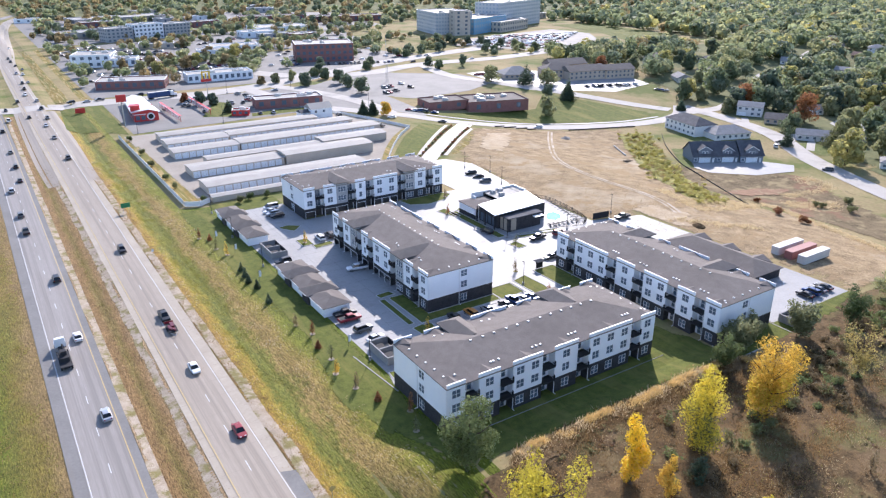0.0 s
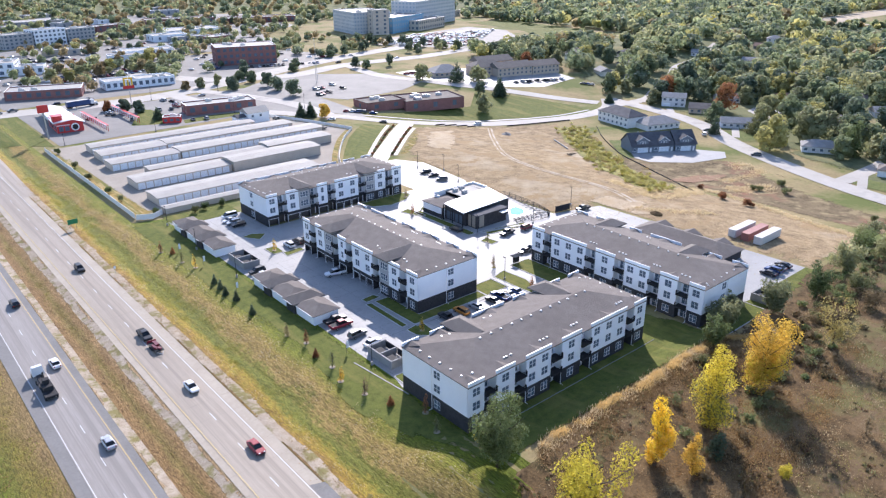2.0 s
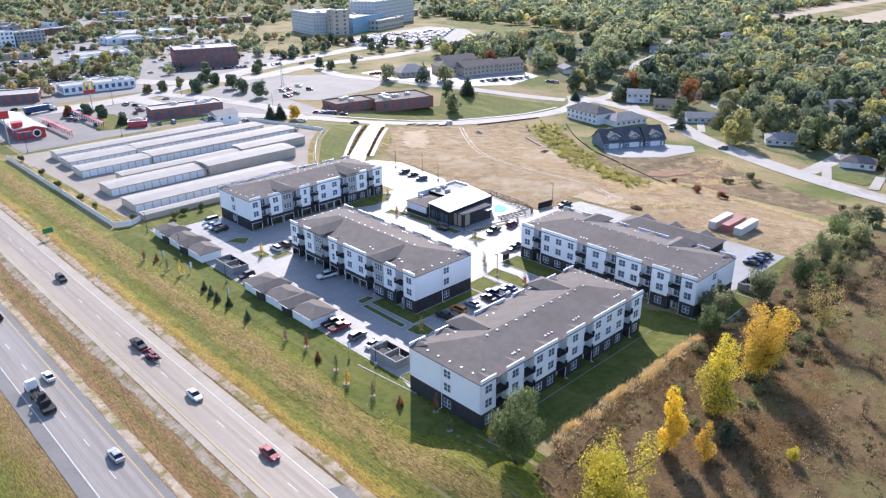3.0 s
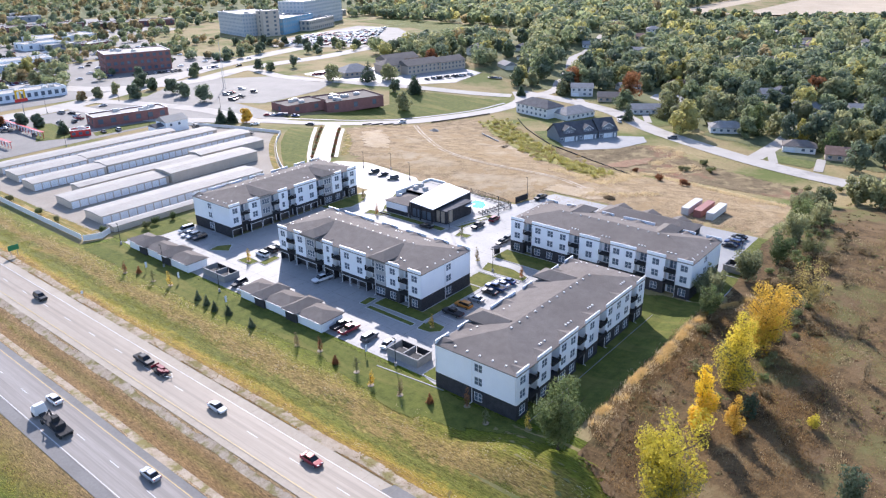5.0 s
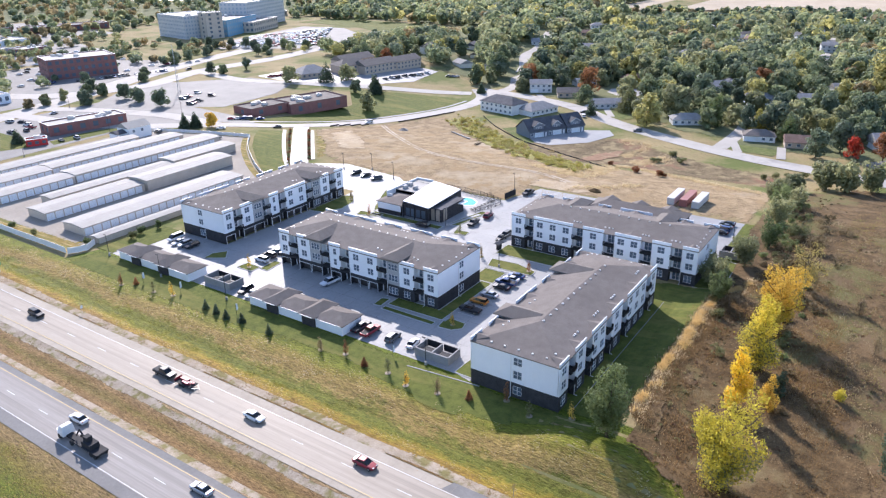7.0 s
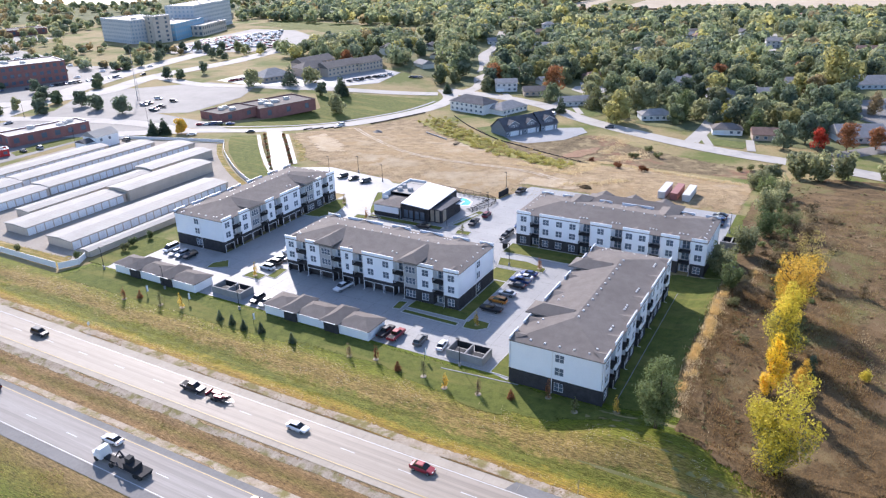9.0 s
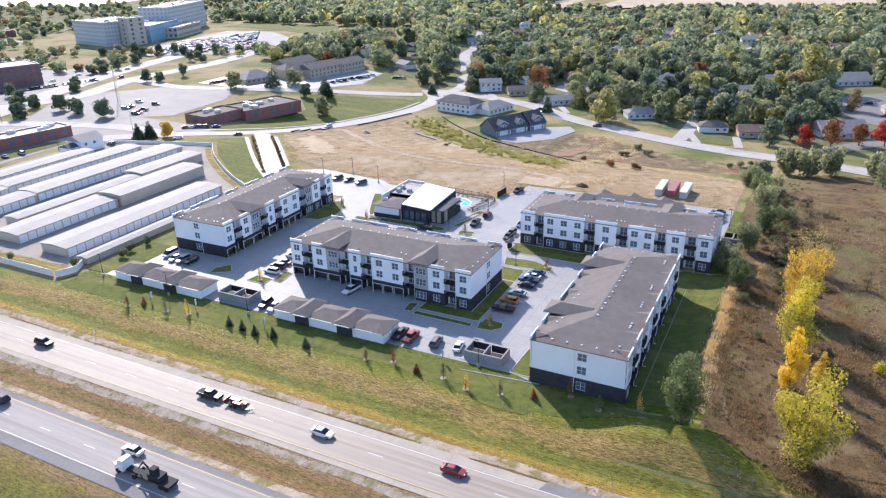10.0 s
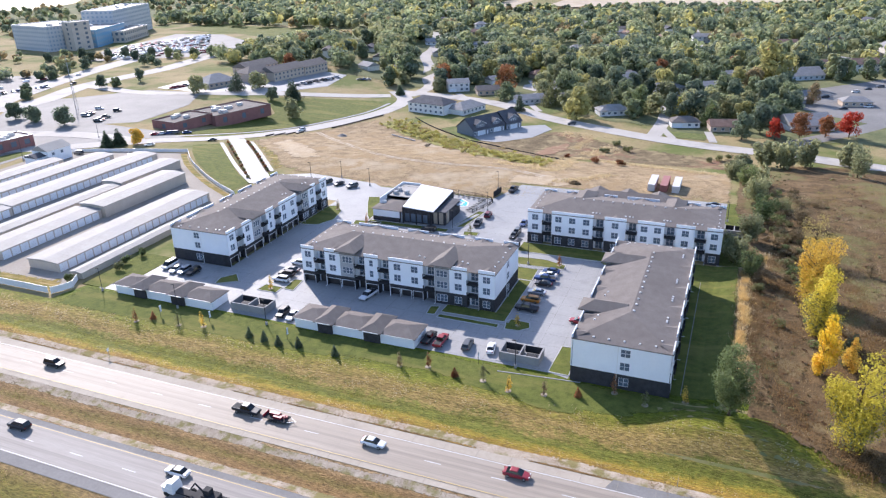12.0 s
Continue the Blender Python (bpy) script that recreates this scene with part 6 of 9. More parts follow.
def crown_blobs(rng, form, h, r):
    """Overlapping blobs that make the uneven crown of a tree of height h and crown radius r."""
    out = []
    if form == "round":
        for k in range(17):
            a, q = rng.uniform(0, 2 * math.pi), math.sqrt(rng.uniform(0.02, 1)) * 0.78
            z = h * rng.uniform(0.14, 0.90)
            fall = 1.05 - abs(z / h - 0.42) * 1.15
            b = r * rng.uniform(0.20, 0.44)
            out.append((math.cos(a) * r * q * fall, math.sin(a) * r * q * fall, z, b, b * 0.85))
        out.append((0, 0, h * 0.5, r * 0.5, h * 0.3))
    elif form == "ragged":
        # leafy limbs of uneven reach, with foliage low on the trunk
        for k in range(9):
            a, reach, top = k * 2.4 + rng.uniform(-0.5, 0.5), r * rng.uniform(0.45, 1.0), h * rng.uniform(0.45, 0.92)
            z0 = h * rng.uniform(0.08, 0.3)
            for j in range(4):
                u = 0.25 + 0.75 * j / 3
                b = r * rng.uniform(0.17, 0.33)
                out.append((math.cos(a) * reach * u ** 0.7 * (1 - 0.35 * (top / h) * u), math.sin(a) * reach * u ** 0.7 * (1 - 0.35 * (top / h) * u), z0 + (top - z0) * u, b, b * rng.uniform(0.9, 1.4)))
        for j in range(5):
            b = r * rng.uniform(0.28, 0.42)
            out.append((rng.uniform(-0.15, 0.15) * r, rng.uniform(-0.15, 0.15) * r, h * (0.14 + 0.19 * j), b * (1.05 - 0.13 * j), b * 1.2))
    elif form == "tall":
        for k in range(12):
            z = h * (0.10 + 0.84 * k / 11)
            q = r * (1 - abs(k / 11 - 0.4) * 0.95)
            a = rng.uniform(0, 2 * math.pi)
            b = max(q, 0.2 * r) * rng.uniform(0.5, 0.75)
            out.append((math.cos(a) * q * 0.4, math.sin(a) * q * 0.4, z, b, b * 1.2))
    elif form == "cone":
        for k in range(9):
            z = h * (0.08 + 0.84 * k / 8)
            b = r * (1 - 0.88 * k / 8)
            out.append((rng.uniform(-0.05, 0.05) * r, rng.uniform(-0.05, 0.05) * r, z, b, h * 0.09))
    else:
        for k in range(8):
            a, q = rng.uniform(0, 2 * math.pi), rng.uniform(0.1, 0.7) * r
            b = r * rng.uniform(0.3, 0.5)
            out.append((math.cos(a) * q, math.sin(a) * q, h * rng.uniform(0.35, 0.72), b, h * 0.28))
    return out


def trunk_shape(rng, h, r, form):
    s = Shape()
    t = max(0.05, h * 0.018)
    if form == "bush":
        for k in range(4):
            a = rng.uniform(0, 6.28)
            s.tube((0, 0, -0.1), (math.cos(a) * r * 0.4, math.sin(a) * r * 0.4, h * 0.6), t, t * 0.4, 5)
        return s
    lean = rng.uniform(-0.03, 0.03, 2) * h
    mid, top = (lean[0] * 0.5, lean[1] * 0.5, h * 0.45), (lean[0], lean[1], h * 0.88)
    s.tube((0, 0, -0.2), (0, 0, h * 0.04), t * 1.7, t * 1.15, 8).tube((0, 0, h * 0.04), mid, t * 1.15, t * 0.75, 8).tube(mid, top, t * 0.75, t * 0.15, 6)
    if form in ("round", "tall", "ragged"):
        for k in range(8):
            a, z0 = k * 2.4 + rng.uniform(0, 1), h * rng.uniform(0.22, 0.6)
            reach = r * rng.uniform(0.45, 0.8) * (0.6 if form == "tall" else 1)
            base = (lean[0] * z0 / h, lean[1] * z0 / h, z0)
            e1 = (base[0] + math.cos(a) * reach * 0.55, base[1] + math.sin(a) * reach * 0.55, z0 + h * 0.12)
            e2 = (base[0] + math.cos(a + 0.2) * reach, base[1] + math.sin(a + 0.2) * reach, z0 + h * 0.26)
            s.tube(base, e1, t * 0.5, t * 0.3, 5).tube(e1, e2, t * 0.3, t * 0.1, 5)
    return s


TREES = {}
WORDS = {"green": "green-leaved", "deep": "dark green", "olive": "olive-green", "yellow": "bright yellow", "lime": "yellow-green", "gold": "golden-orange", "rust": "rust-brown", "red": "bright red", "bare": "nearly bare brown", "amber": "dull amber", "willow": "grey-green", "citron": "yellowing green"}


def tree(form, colour, x, y, h, r, dense=900, size=0.45, label="", group="", variant=0, turn=0.0, under=""):
    """A tree of its own; alike ones share their meshes."""
    key = (form, colour, dense, variant, round(h / r, 1))
    at = pose(x, y, gz(x, y) + 0.02, 0, 0, turn)
    if key in TREES:
        ob, h0 = TREES[key]
        o = copy_thing(ob, at @ Matrix.Scale(h / h0, 4))
        if label:
            o["label"] = label
        return o
    rng = np.random.default_rng(7 * variant + len(form) * 31 + len(colour))
    kind = {"cone": "conifer", "bush": "shrub"}.get(form, "tree")
    o = thing(kind, label or f"{WORDS[colour]} autumn {kind} with an uneven crown", kind, at, group)
    part("trunk", trunk_shape(rng, h, r, form), M_TRUNK, o)
    blobs = crown_blobs(rng, form, h, r)
    if under:
        low = [b for b in blobs if b[2] < h * 0.5]
        part("lower_crown", leaf_mesh("crown", leaves(rng, low, dense // 3, size), LEAF[under]), None, o, f"{WORDS[under]} lower foliage")
    part("crown", leaf_mesh("crown", leaves(rng, blobs, dense, size, *((0.85, 0.22) if form == "round" else (0.55, 0.5))), CANOPY[colour] if colour in CANOPY and (form == "round" or form == "ragged" and colour == "olive") else LEAF[colour]), None, o)
    TREES[key] = (o, h)
    return o


# by the hillside
for i, (f, c, x, y, h, r, n, sz, lb) in enumerate(((
        ("round", "green", 57.2, 81.0, 13.5, 6.2, 6200, 0.42, "full grey-green tree at the corner of the lawn"),
        ("round", "lime", 56.0, 61.0, 18.0, 7.4, 6500, 0.44, "tall yellow-green cottonwood on the brown hillside"),
        ("tall", "yellow", 78.5, 64.2, 14.5, 3.0, 3200, 0.38, "slim bright yellow cottonwood on the hillside"),
        ("tall", "gold", 81.5, 58.8, 8.0, 1.9, 1500, 0.32, "small golden-orange tree on the hillside"),
        ("tall", "lime", 95.8, 63.2, 17.0, 4.6, 5200, 0.40, "tall yellow-green cottonwood on the hillside"),
        ("round", "gold", 115.0, 64.0, 16.5, 6.6, 6500, 0.42, "broad golden-orange cottonwood on the hillside"),
        ("round", "amber", 143.0, 62.0, 12.5, 5.4, 1300, 0.40, "thin yellow-green tree with bare stems"),
        ("round", "green", 121.5, 78.5, 8.5, 3.6, 2600, 0.40, "bushy green tree below the house"),
        ("round", "olive", 131.5, 82.5, 8.5, 4.4, 2600, 0.42, "bushy olive-green tree beside the house wall"),
        ("round", "olive", 149.0, 78.5, 9.0, 4.6, 2600, 0.45, "bushy olive-green tree beside the car park"),
        ("round", "green", 165.0, 75.5, 9.5, 5.0, 2600, 0.45, "dark bushy green tree beside the car park"),
        ("round", "olive", 139.0, 86.0 - 2, 7.0, 2.6, 1400, 0.40, "slim olive tree by the bin enclosure")) + (("round", "olive", 187.0, 77.5, 9.0, 5.0, 2200, 0.48, "bushy olive-green tree at the field edge"),
        ("round", "green", 205.0, 80.0, 9.0, 4.5, 2000, 0.48, "bushy green tree at the field edge"),
        ("round", "olive", 223.0, 85.5, 7.5, 4.5, 1800, 0.5, "low bushy olive-green tree at the field edge"),
        ("round", "olive", 212.0, 76.0, 8.5, 4.5, 1800, 0.5, "bushy olive tree at the field edge"),
        ("round", "olive", 248.0, 40.0, 12.0, 6.0, 1600, 0.55, "thin olive tree among the weeds"),
        ("tall", "deep", 88.0, 58.0, 5.5, 1.9, 1200, 0.34, "dark green cedar among the weeds"),
        ("bush", "lime", 91.8, 48.0, 3.2, 1.5, 700, 0.3, "small yellow-green shrub among the weeds"),
        ("round", "deep", 72.5, 38.1, 9.0, 3.4, 2200, 0.38, "dark green cedar on the hillside"),
        ("tall", "bare", 134.9, 49.0, 4.5, 1.6, 350, 0.3, "small thin sapling among the weeds"),
        ("tall", "bare", 115.2, 44.1, 5.0, 1.6, 350, 0.3, "small thin sapling among the weeds"),
        ("bush", "olive", 113.4, 76.5, 2.6, 1.8, 600, 0.3, "olive shrub at the lawn edge"),
        ("bush", "bare", 170.0, 64.0, 5.5, 3.5, 900, 0.4, "brown thicket shrub on the hillside"), ("bush", "bare", 152.0, 66.0, 5.0, 3.4, 900, 0.4, "brown thicket shrub on the hillside"), ("bush", "olive", 178.0, 70.0, 5.5, 3.5, 900, 0.4, "olive thicket shrub on the hillside")))):
    f = "ragged" if f == "round" else f
    tree(f, c, x, y, h, r, int(n * 1.3), sz * 0.64, lb, "hillside trees", variant=100 + i, turn=i * 37, under={"lime": "olive", "gold": "lime", "yellow": "gold"}.get(c, "") if h > 9 else "")

# saplings and small conifers on the lawn
for i, (x, y) in enumerate(((52.8, 184.9), (52.5, 180.6), (52, 176.4), (52.7, 171.6), (52.3, 162))):
    tree("cone", "deep", x, y, 3.0 + 0.2 * (i % 2), 0.95, 700, 0.2, "small dark green conifer on the lawn", "lawn conifers", 1, i * 50)
for i, (x, y) in enumerate(((52.2, 212.7), (53.5, 134.2), (55, 108.7))):
    tree("cone", "rust", x, y, 2.6, 0.8, 600, 0.18, "small browning conifer on the lawn", "lawn conifers", 2, i * 70)
for i, (x, y) in enumerate(((49.9, 215.9), (51.8, 204.6), (53.1, 198.3), (53.4, 146.7), (55, 140.8), (53.9, 128.1), (52.2, 122.2), (53.3, 115.1), (58.6, 102.2), (56.2, 96), (60, 88.9), (116.6, 143.2), (114.8, 127), (128.4, 158.2), (76.0, 195.0), (136, 209), (126.6, 193), (152, 112), (78.6, 128))):
    tree("tall", ("rust", "bare", "gold", "olive")[(i * 7) % 4], x, y, 3.6 + 0.4 * (i % 3), 0.95, 260, 0.17, "thin young tree in a mulch ring on the lawn", "young lawn trees", 3, i * 40)
    single("mulch_ring", Shape().cyl(x, y, gz(x, y) - 0.05, gz(x, y) + 0.19, 0.75, 0.65, 12), M_GRAVEL, "round grey mulch ring under a young tree", "mulch", "mulch rings")
for i, (x, y) in enumerate(((57.5, 358), (56.2, 308), (56.5, 285), (56.8, 272), (61.3, 250.2), (72, 243), (76, 244.5), (57, 330), (82, 244))):
    tree("bush", "olive" if i % 2 else "green", x, y, 2.6, 1.5, 700, 0.28, "rounded green shrub beside the white fence", "yard shrubs", 4, i * 33)
for i in range(12):
    u = i / 11
    tree("bush", "rust" if i % 3 else "olive", 168 + 40 * u, 259.6 + 38.8 * u, 1.3, 0.8, 260, 0.2, "low rust-brown shrub along the drive", "drive shrubs", 5, i * 33)
    tree("bush", "rust" if i % 2 else "olive", 157 + 45.5 * u, 261 + 44.5 * u, 1.3, 0.8, 260, 0.2, "low rust-brown shrub along the drive", "drive shrubs", 5, i * 53)


def scatter(name, label, mat, places, h, r, n, size, seed, category="shrubs", form="bush"):
    """A thicket as one mesh of leaf clumps."""
    rng = np.random.default_rng(seed)
    out = []
    for x, y in places:
        k = rng.uniform(0.65, 1.25)
        b = [(x + q[0] * k, y + q[1] * k, gz(x, y) + q[2] * k, q[3] * k, q[4] * k) for q in crown_blobs(rng, form, h, r)]
        out.append(leaves(rng, b, n, size))
    return tagged(new(name, leaf_mesh(name, np.concatenate(out), mat)), label, category, kind="stuff")


rng0 = np.random.default_rng(5)
creek = []
for (ax, ay), (bx, by) in zip([(290, 262), (272, 237), (256, 217), (240, 195), (226, 172)], [(272, 237), (256, 217), (240, 195), (226, 172), (219, 160)]):
    for k in range(84):
        u = rng0.uniform()
        creek.append((ax + (bx - ax) * u + rng0.normal() * 4.6, ay + (by - ay) * u + rng0.normal() * 3.2))
scatter("creek_thicket", "yellow-green willow scrub along the creek", LEAF["willow"], creek[::3], 1.7, 1.5, 130, 0.28, 11)
scatter("creek_thicket", "bright green willow scrub along the creek", LEAF["citron"], creek[1::3], 1.6, 1.5, 130, 0.28, 12)
scatter("creek_thicket", "tan reed scrub along the creek", LEAF["straw"], creek[2::3], 1.0, 1.5, 90, 0.28, 13)
sheet("pond", [(287, 262), (292, 262), (288, 250), (282, 245), (279, 249)], M_POND, 0.16, "small pale muddy pool in the creek bed", "water", 3.0)
scatter("field_thicket", "dark brown scrub on the vacant plot", LEAF["rust"], [(233, 140), (234.5, 141.5), (232, 130), (233, 128.5), (240.5, 154)], 2.4, 1.7, 420, 0.3, 14)
scatter("field_thicket", "olive scrub on the vacant plot", LEAF["olive"], [(275, 137.7), (277, 139), (262, 140), (260.6, 141.8), (266, 131), (268, 133), (262, 92), (258, 96), (266, 88), (270, 82)], 2.8, 2.1, 380, 0.34, 15)

# tall weeds over the hillside, straw grass along its crest and on the banks


def tufts(name, label, mat, places, h, seed, n=14, spread=0.6, rise=0.0, width=1.0):
    """Upright narrow blades in tufts, one mesh."""
    rng = np.random.default_rng(seed)
    P = np.repeat(np.array(places), n, 0)
    m = len(P)
    base = np.stack([P[:, 0] + rng.normal(size=m) * spread, P[:, 1] + rng.normal(size=m) * spread], 1)
    z = np.array([gz(x, y) for x, y in base]) + 0.05 + rise
    hh = h * rng.uniform(0.5, 1.2, m)
    a = rng.uniform(0, np.pi, m)
    w = (0.06 + 0.07 * rng.uniform(size=m)) * width
    dx, dy = np.cos(a) * w, np.sin(a) * w
    tip = rng.normal(size=(m, 2)) * 0.3 * hh[:, None]
    q = np.zeros((m, 4, 3))
    q[:, 0] = np.stack([base[:, 0] - dx, base[:, 1] - dy, z], 1)
    q[:, 1] = np.stack([base[:, 0] + dx, base[:, 1] + dy, z], 1)
    q[:, 2] = np.stack([base[:, 0] + dx * 0.4 + tip[:, 0], base[:, 1] + dy * 0.4 + tip[:, 1], z + hh], 1)
    q[:, 3] = np.stack([base[:, 0] - dx * 0.4 + tip[:, 0], base[:, 1] - dy * 0.4 + tip[:, 1], z + hh], 1)
    return tagged(new(name, leaf_mesh(name, q.reshape(-1, 3), mat)), label, "grass", kind="stuff")


def spots_in(n, x0, x1, y0, y1, keep=None, clump=0.09, edge=0.0):
    """Places in a rectangle, gathered in drifts by noise."""
    out = []
    while len(out) < n:
        x, y = rng0.uniform(x0, x1), rng0.uniform(y0, y1)
        if noise.noise(Vector((x * clump, y * clump, x0 * 0.37))) + 0.35 * noise.noise(Vector((x * clump * 4, y * clump * 4, 2.2))) > edge + rng0.uniform(-0.25, 0.25) and (keep is None or keep(x, y)):
            out.append((x, y))
    return out


def crest_y(x):
    return 80.3 - 6.0 * smooth((70 - x) / 12) - 5.5 * smooth((x - 120) / 22)


crest = []
for k in range(2600):
    x = rng0.uniform(64, 140)
    crest.append((x, crest_y(x) - abs(rng0.normal()) * max(0.2, 0.75 + 1.5 * noise.noise(Vector((x * 0.11, 4.0, 1.0)))) + 0.3 * rng0.normal()))
tufts("straw_grass", "tall golden grass along the crest of the hillside", BLADE["gold"], [(x, crest_y(x) - 0.4 - 0.6 * (crest_y(x) - y)) for x, y in crest[:1500] if noise.noise(Vector((x * 0.3, y * 0.3, 8.0))) > 0.02], 0.85, 21, 16, 0.4, width=0.6)
tufts("straw_grass", "tall straw-coloured grass along the crest of the hillside", BLADE["straw"], [(x, y - 0.7) for x, y in crest[900:1400] if noise.noise(Vector((x * 0.25, y * 0.25, 3.0))) > -0.1], 0.75, 25, 18, 0.8, width=0.6)
tufts("straw_grass", "tall dun grass along the crest of the hillside", BLADE["dun"], [(x, y - 1.8) for x, y in crest[1500:]], 0.6, 24, 18, 1.2, width=0.6)


def on_hill(x, y):
    return y < crest_y(x) - 1.0 and x > 48 + 8 * smooth((y - 60) / 16)


def rusty_side(x, y):
    return on_hill(x, y) and y > 42 + 0.16 * (x - 60)


tufts("hillside_weeds", "rust-brown weeds over the hillside", BLADE["rusty"], spots_in(3300, 48, 150, 38, 81, rusty_side, 0.13, 0.0), 0.5, 28, 16, 1.2, width=0.8)
tufts("hillside_weeds", "dark brown weeds over the hillside", BLADE["brush"], spots_in(2300, 48, 200, 10, 81, on_hill, 0.16, 0.05), 0.45, 33, 13, 0.9, width=0.8)
tufts("hillside_weeds", "dun brown weeds over the hillside", BLADE["dun"], spots_in(3700, 48, 225, -10, 81, on_hill, 0.12, 0.0), 0.42, 27, 15, 1.2, width=0.8)
tufts("hillside_weeds", "straw-coloured grass over the hillside", BLADE["straw"], spots_in(1200, 54, 200, 0, 80, on_hill, 0.2, 0.14), 0.5, 34, 12, 0.7, width=0.8)
tufts("hillside_weeds", "green-brown grass over the hillside", BLADE["tuft"], spots_in(2600, 62, 225, -10, 58, on_hill, 0.10, 0.0), 0.32, 29, 13, 1.0)
tufts("bank_grass", "straw and tan grass blades on the highway bank", BLADE["straw"], spots_in(900, 36.5, 51, 30, 330, lambda x, y: not 38.5 < x < 43, 0.3, 0.0), 0.13, 51, 8, 0.7)
tufts("bank_grass", "green weed blades in the ditch of the highway bank", BLADE["tuft"], spots_in(1500, 38.5, 44.5, 30, 330, None, 0.25, 0.0), 0.2, 52, 9, 0.7)
tufts("bank_grass", "brown grass blades beside the pavement", BLADE["dun"], spots_in(700, 33.3, 37.0, 40, 330, None, 0.3, 0.0), 0.14, 55, 8, 0.6)
tufts("verge_grass", "dark green grass blades beside the highway", BLADE["tuft"], spots_in(1500, -24, -1, 60, 260, None, 0.2, 0.0), 0.16, 53, 8, 0.8)
tufts("verge_grass", "brown grass blades beside the highway", BLADE["dun"], spots_in(800, -24, -1, 60, 260, None, 0.2, 0.05), 0.14, 57, 8, 0.7)
tufts("median_grass", "brown grass blades on the median", BLADE["dun"], spots_in(900, 13.2, 20.6, 60, 330, None, 0.35, 0.0), 0.12, 54, 8, 0.6)
tufts("median_grass", "green grass blades on the median", BLADE["tuft"], spots_in(500, 15.2, 18.4, 60, 330, None, 0.3, 0.05), 0.12, 58, 8, 0.6)
tufts("field_stubble", "sparse straw stubble over the dry field", BLADE["straw"], [(rng0.uniform(168, 235), rng0.uniform(90, 250)) for _ in range(1300)], 0.25, 30, 7, 1.2)

brush = []
for k in range(170):
    cx, cy = rng0.uniform(62, 262), rng0.uniform(0, 79)
    for j in range(rng0.integers(1, 5)):
        brush.append((cx + rng0.normal() * 1.6, cy + rng0.normal() * 1.4))
brush = [p for p in brush if p[1] < 76 or p[0] > 122]
for k in range(150):
    x = rng0.uniform(56, 122)
    brush.append((x, crest_y(x) - 2.0 - 13.0 * rng0.uniform() ** 1.5))
scatter("hillside_brush", "low dark brown brush over the hillside", LEAF["brush"], brush[::2], 0.7, 0.7, 24, 0.24, 41)
scatter("hillside_brush", "low green-brown brush over the hillside", LEAF["olive"], brush[1::4], 0.7, 0.7, 24, 0.24, 42)
scatter("hillside_brush", "low rust-brown brush over the hillside", LEAF["rusty"], brush[3::4], 0.7, 0.8, 24, 0.24, 43)
under = []
for (ax, ay, bx, by), n in (((97, 62, 118, 64), 12), ((118, 66, 150, 68), 34), ((150, 70, 226, 80), 90), ((84, 58, 90, 60), 5)):
    for k in range(n):
        u = rng0.uniform()
        under.append((ax + (bx - ax) * u + rng0.normal() * 1.5, ay + (by - ay) * u + rng0.normal() * 2.6))
scatter("hedgerow_brush", "dark green undergrowth below the hedgerow trees", LEAF["green"], under[::3], 2.2, 1.7, 170, 0.3, 44)
scatter("hedgerow_brush", "brown undergrowth below the hedgerow trees", LEAF["bare"], under[1::3], 1.9, 1.7, 150, 0.3, 45)
scatter("hedgerow_brush", "olive undergrowth below the hedgerow trees", LEAF["olive"], under[2::3], 2.0, 1.6, 150, 0.3, 46)

thicket = [(rng0.uniform(128, 205), rng0.uniform(56, 73)) for k in range(60)]
scatter("hillside_thicket", "bare brown thicket above the hillside", LEAF["bare"], thicket[:26], 2.6, 2.0, 110, 0.26, 47)
scatter("hillside_thicket", "dark brown and rust thicket above the hillside", LEAF["brush"], thicket[26:], 1.6, 1.6, 80, 0.28, 48)

# the creek's lower end, the vacant plot and the field
sheet("pond", [(217, 160), (219.4, 164.4), (227.5, 164.6), (224, 160), (219.6, 157)], M_POND, 0.3, "small still pool at the lower end of the creek", "water", 3.0)
sheet("red_grass", [(239, 168.5), (249, 170.5), (262, 168.5), (274, 161), (262, 157.5), (247, 161.5)], M_REDGRASS, 0.3, "reddish grass streak on the vacant plot", "grass", 1.6, 1.5, soft=True)
tall = []
for line, n, wide in (([(213, 176), (211.5, 168), (206, 153), (218, 150), (233, 151.5), (241, 151.5)], 330, 1.5), ([(209, 156), (213, 160), (222, 156), (231, 153)], 260, 2.2), ([(241, 151.5), (242, 143), (239, 134), (236, 124), (233, 113), (230, 101), (229, 92)], 420, 1.1),
                      ([(264, 156), (279, 153.5), (290, 155), (292, 166), (285, 162)], 190, 1.4), ([(252, 146), (262, 144), (270, 140)], 200, 2.6), ([(188, 146), (196, 138), (206, 130)], 90, 1.6)):
    pts, _ = ribbon(line, 1.0)
    for k in range(n):
        p = pts[int(rng0.integers(len(pts)))]
        tall.append((p.x + rng0.normal() * wide, p.y + rng0.normal() * wide))
tufts("straw_grass", "tall straw grass by the creek pool", BLADE["straw"], tall, 0.55, 61, 12, 0.7)


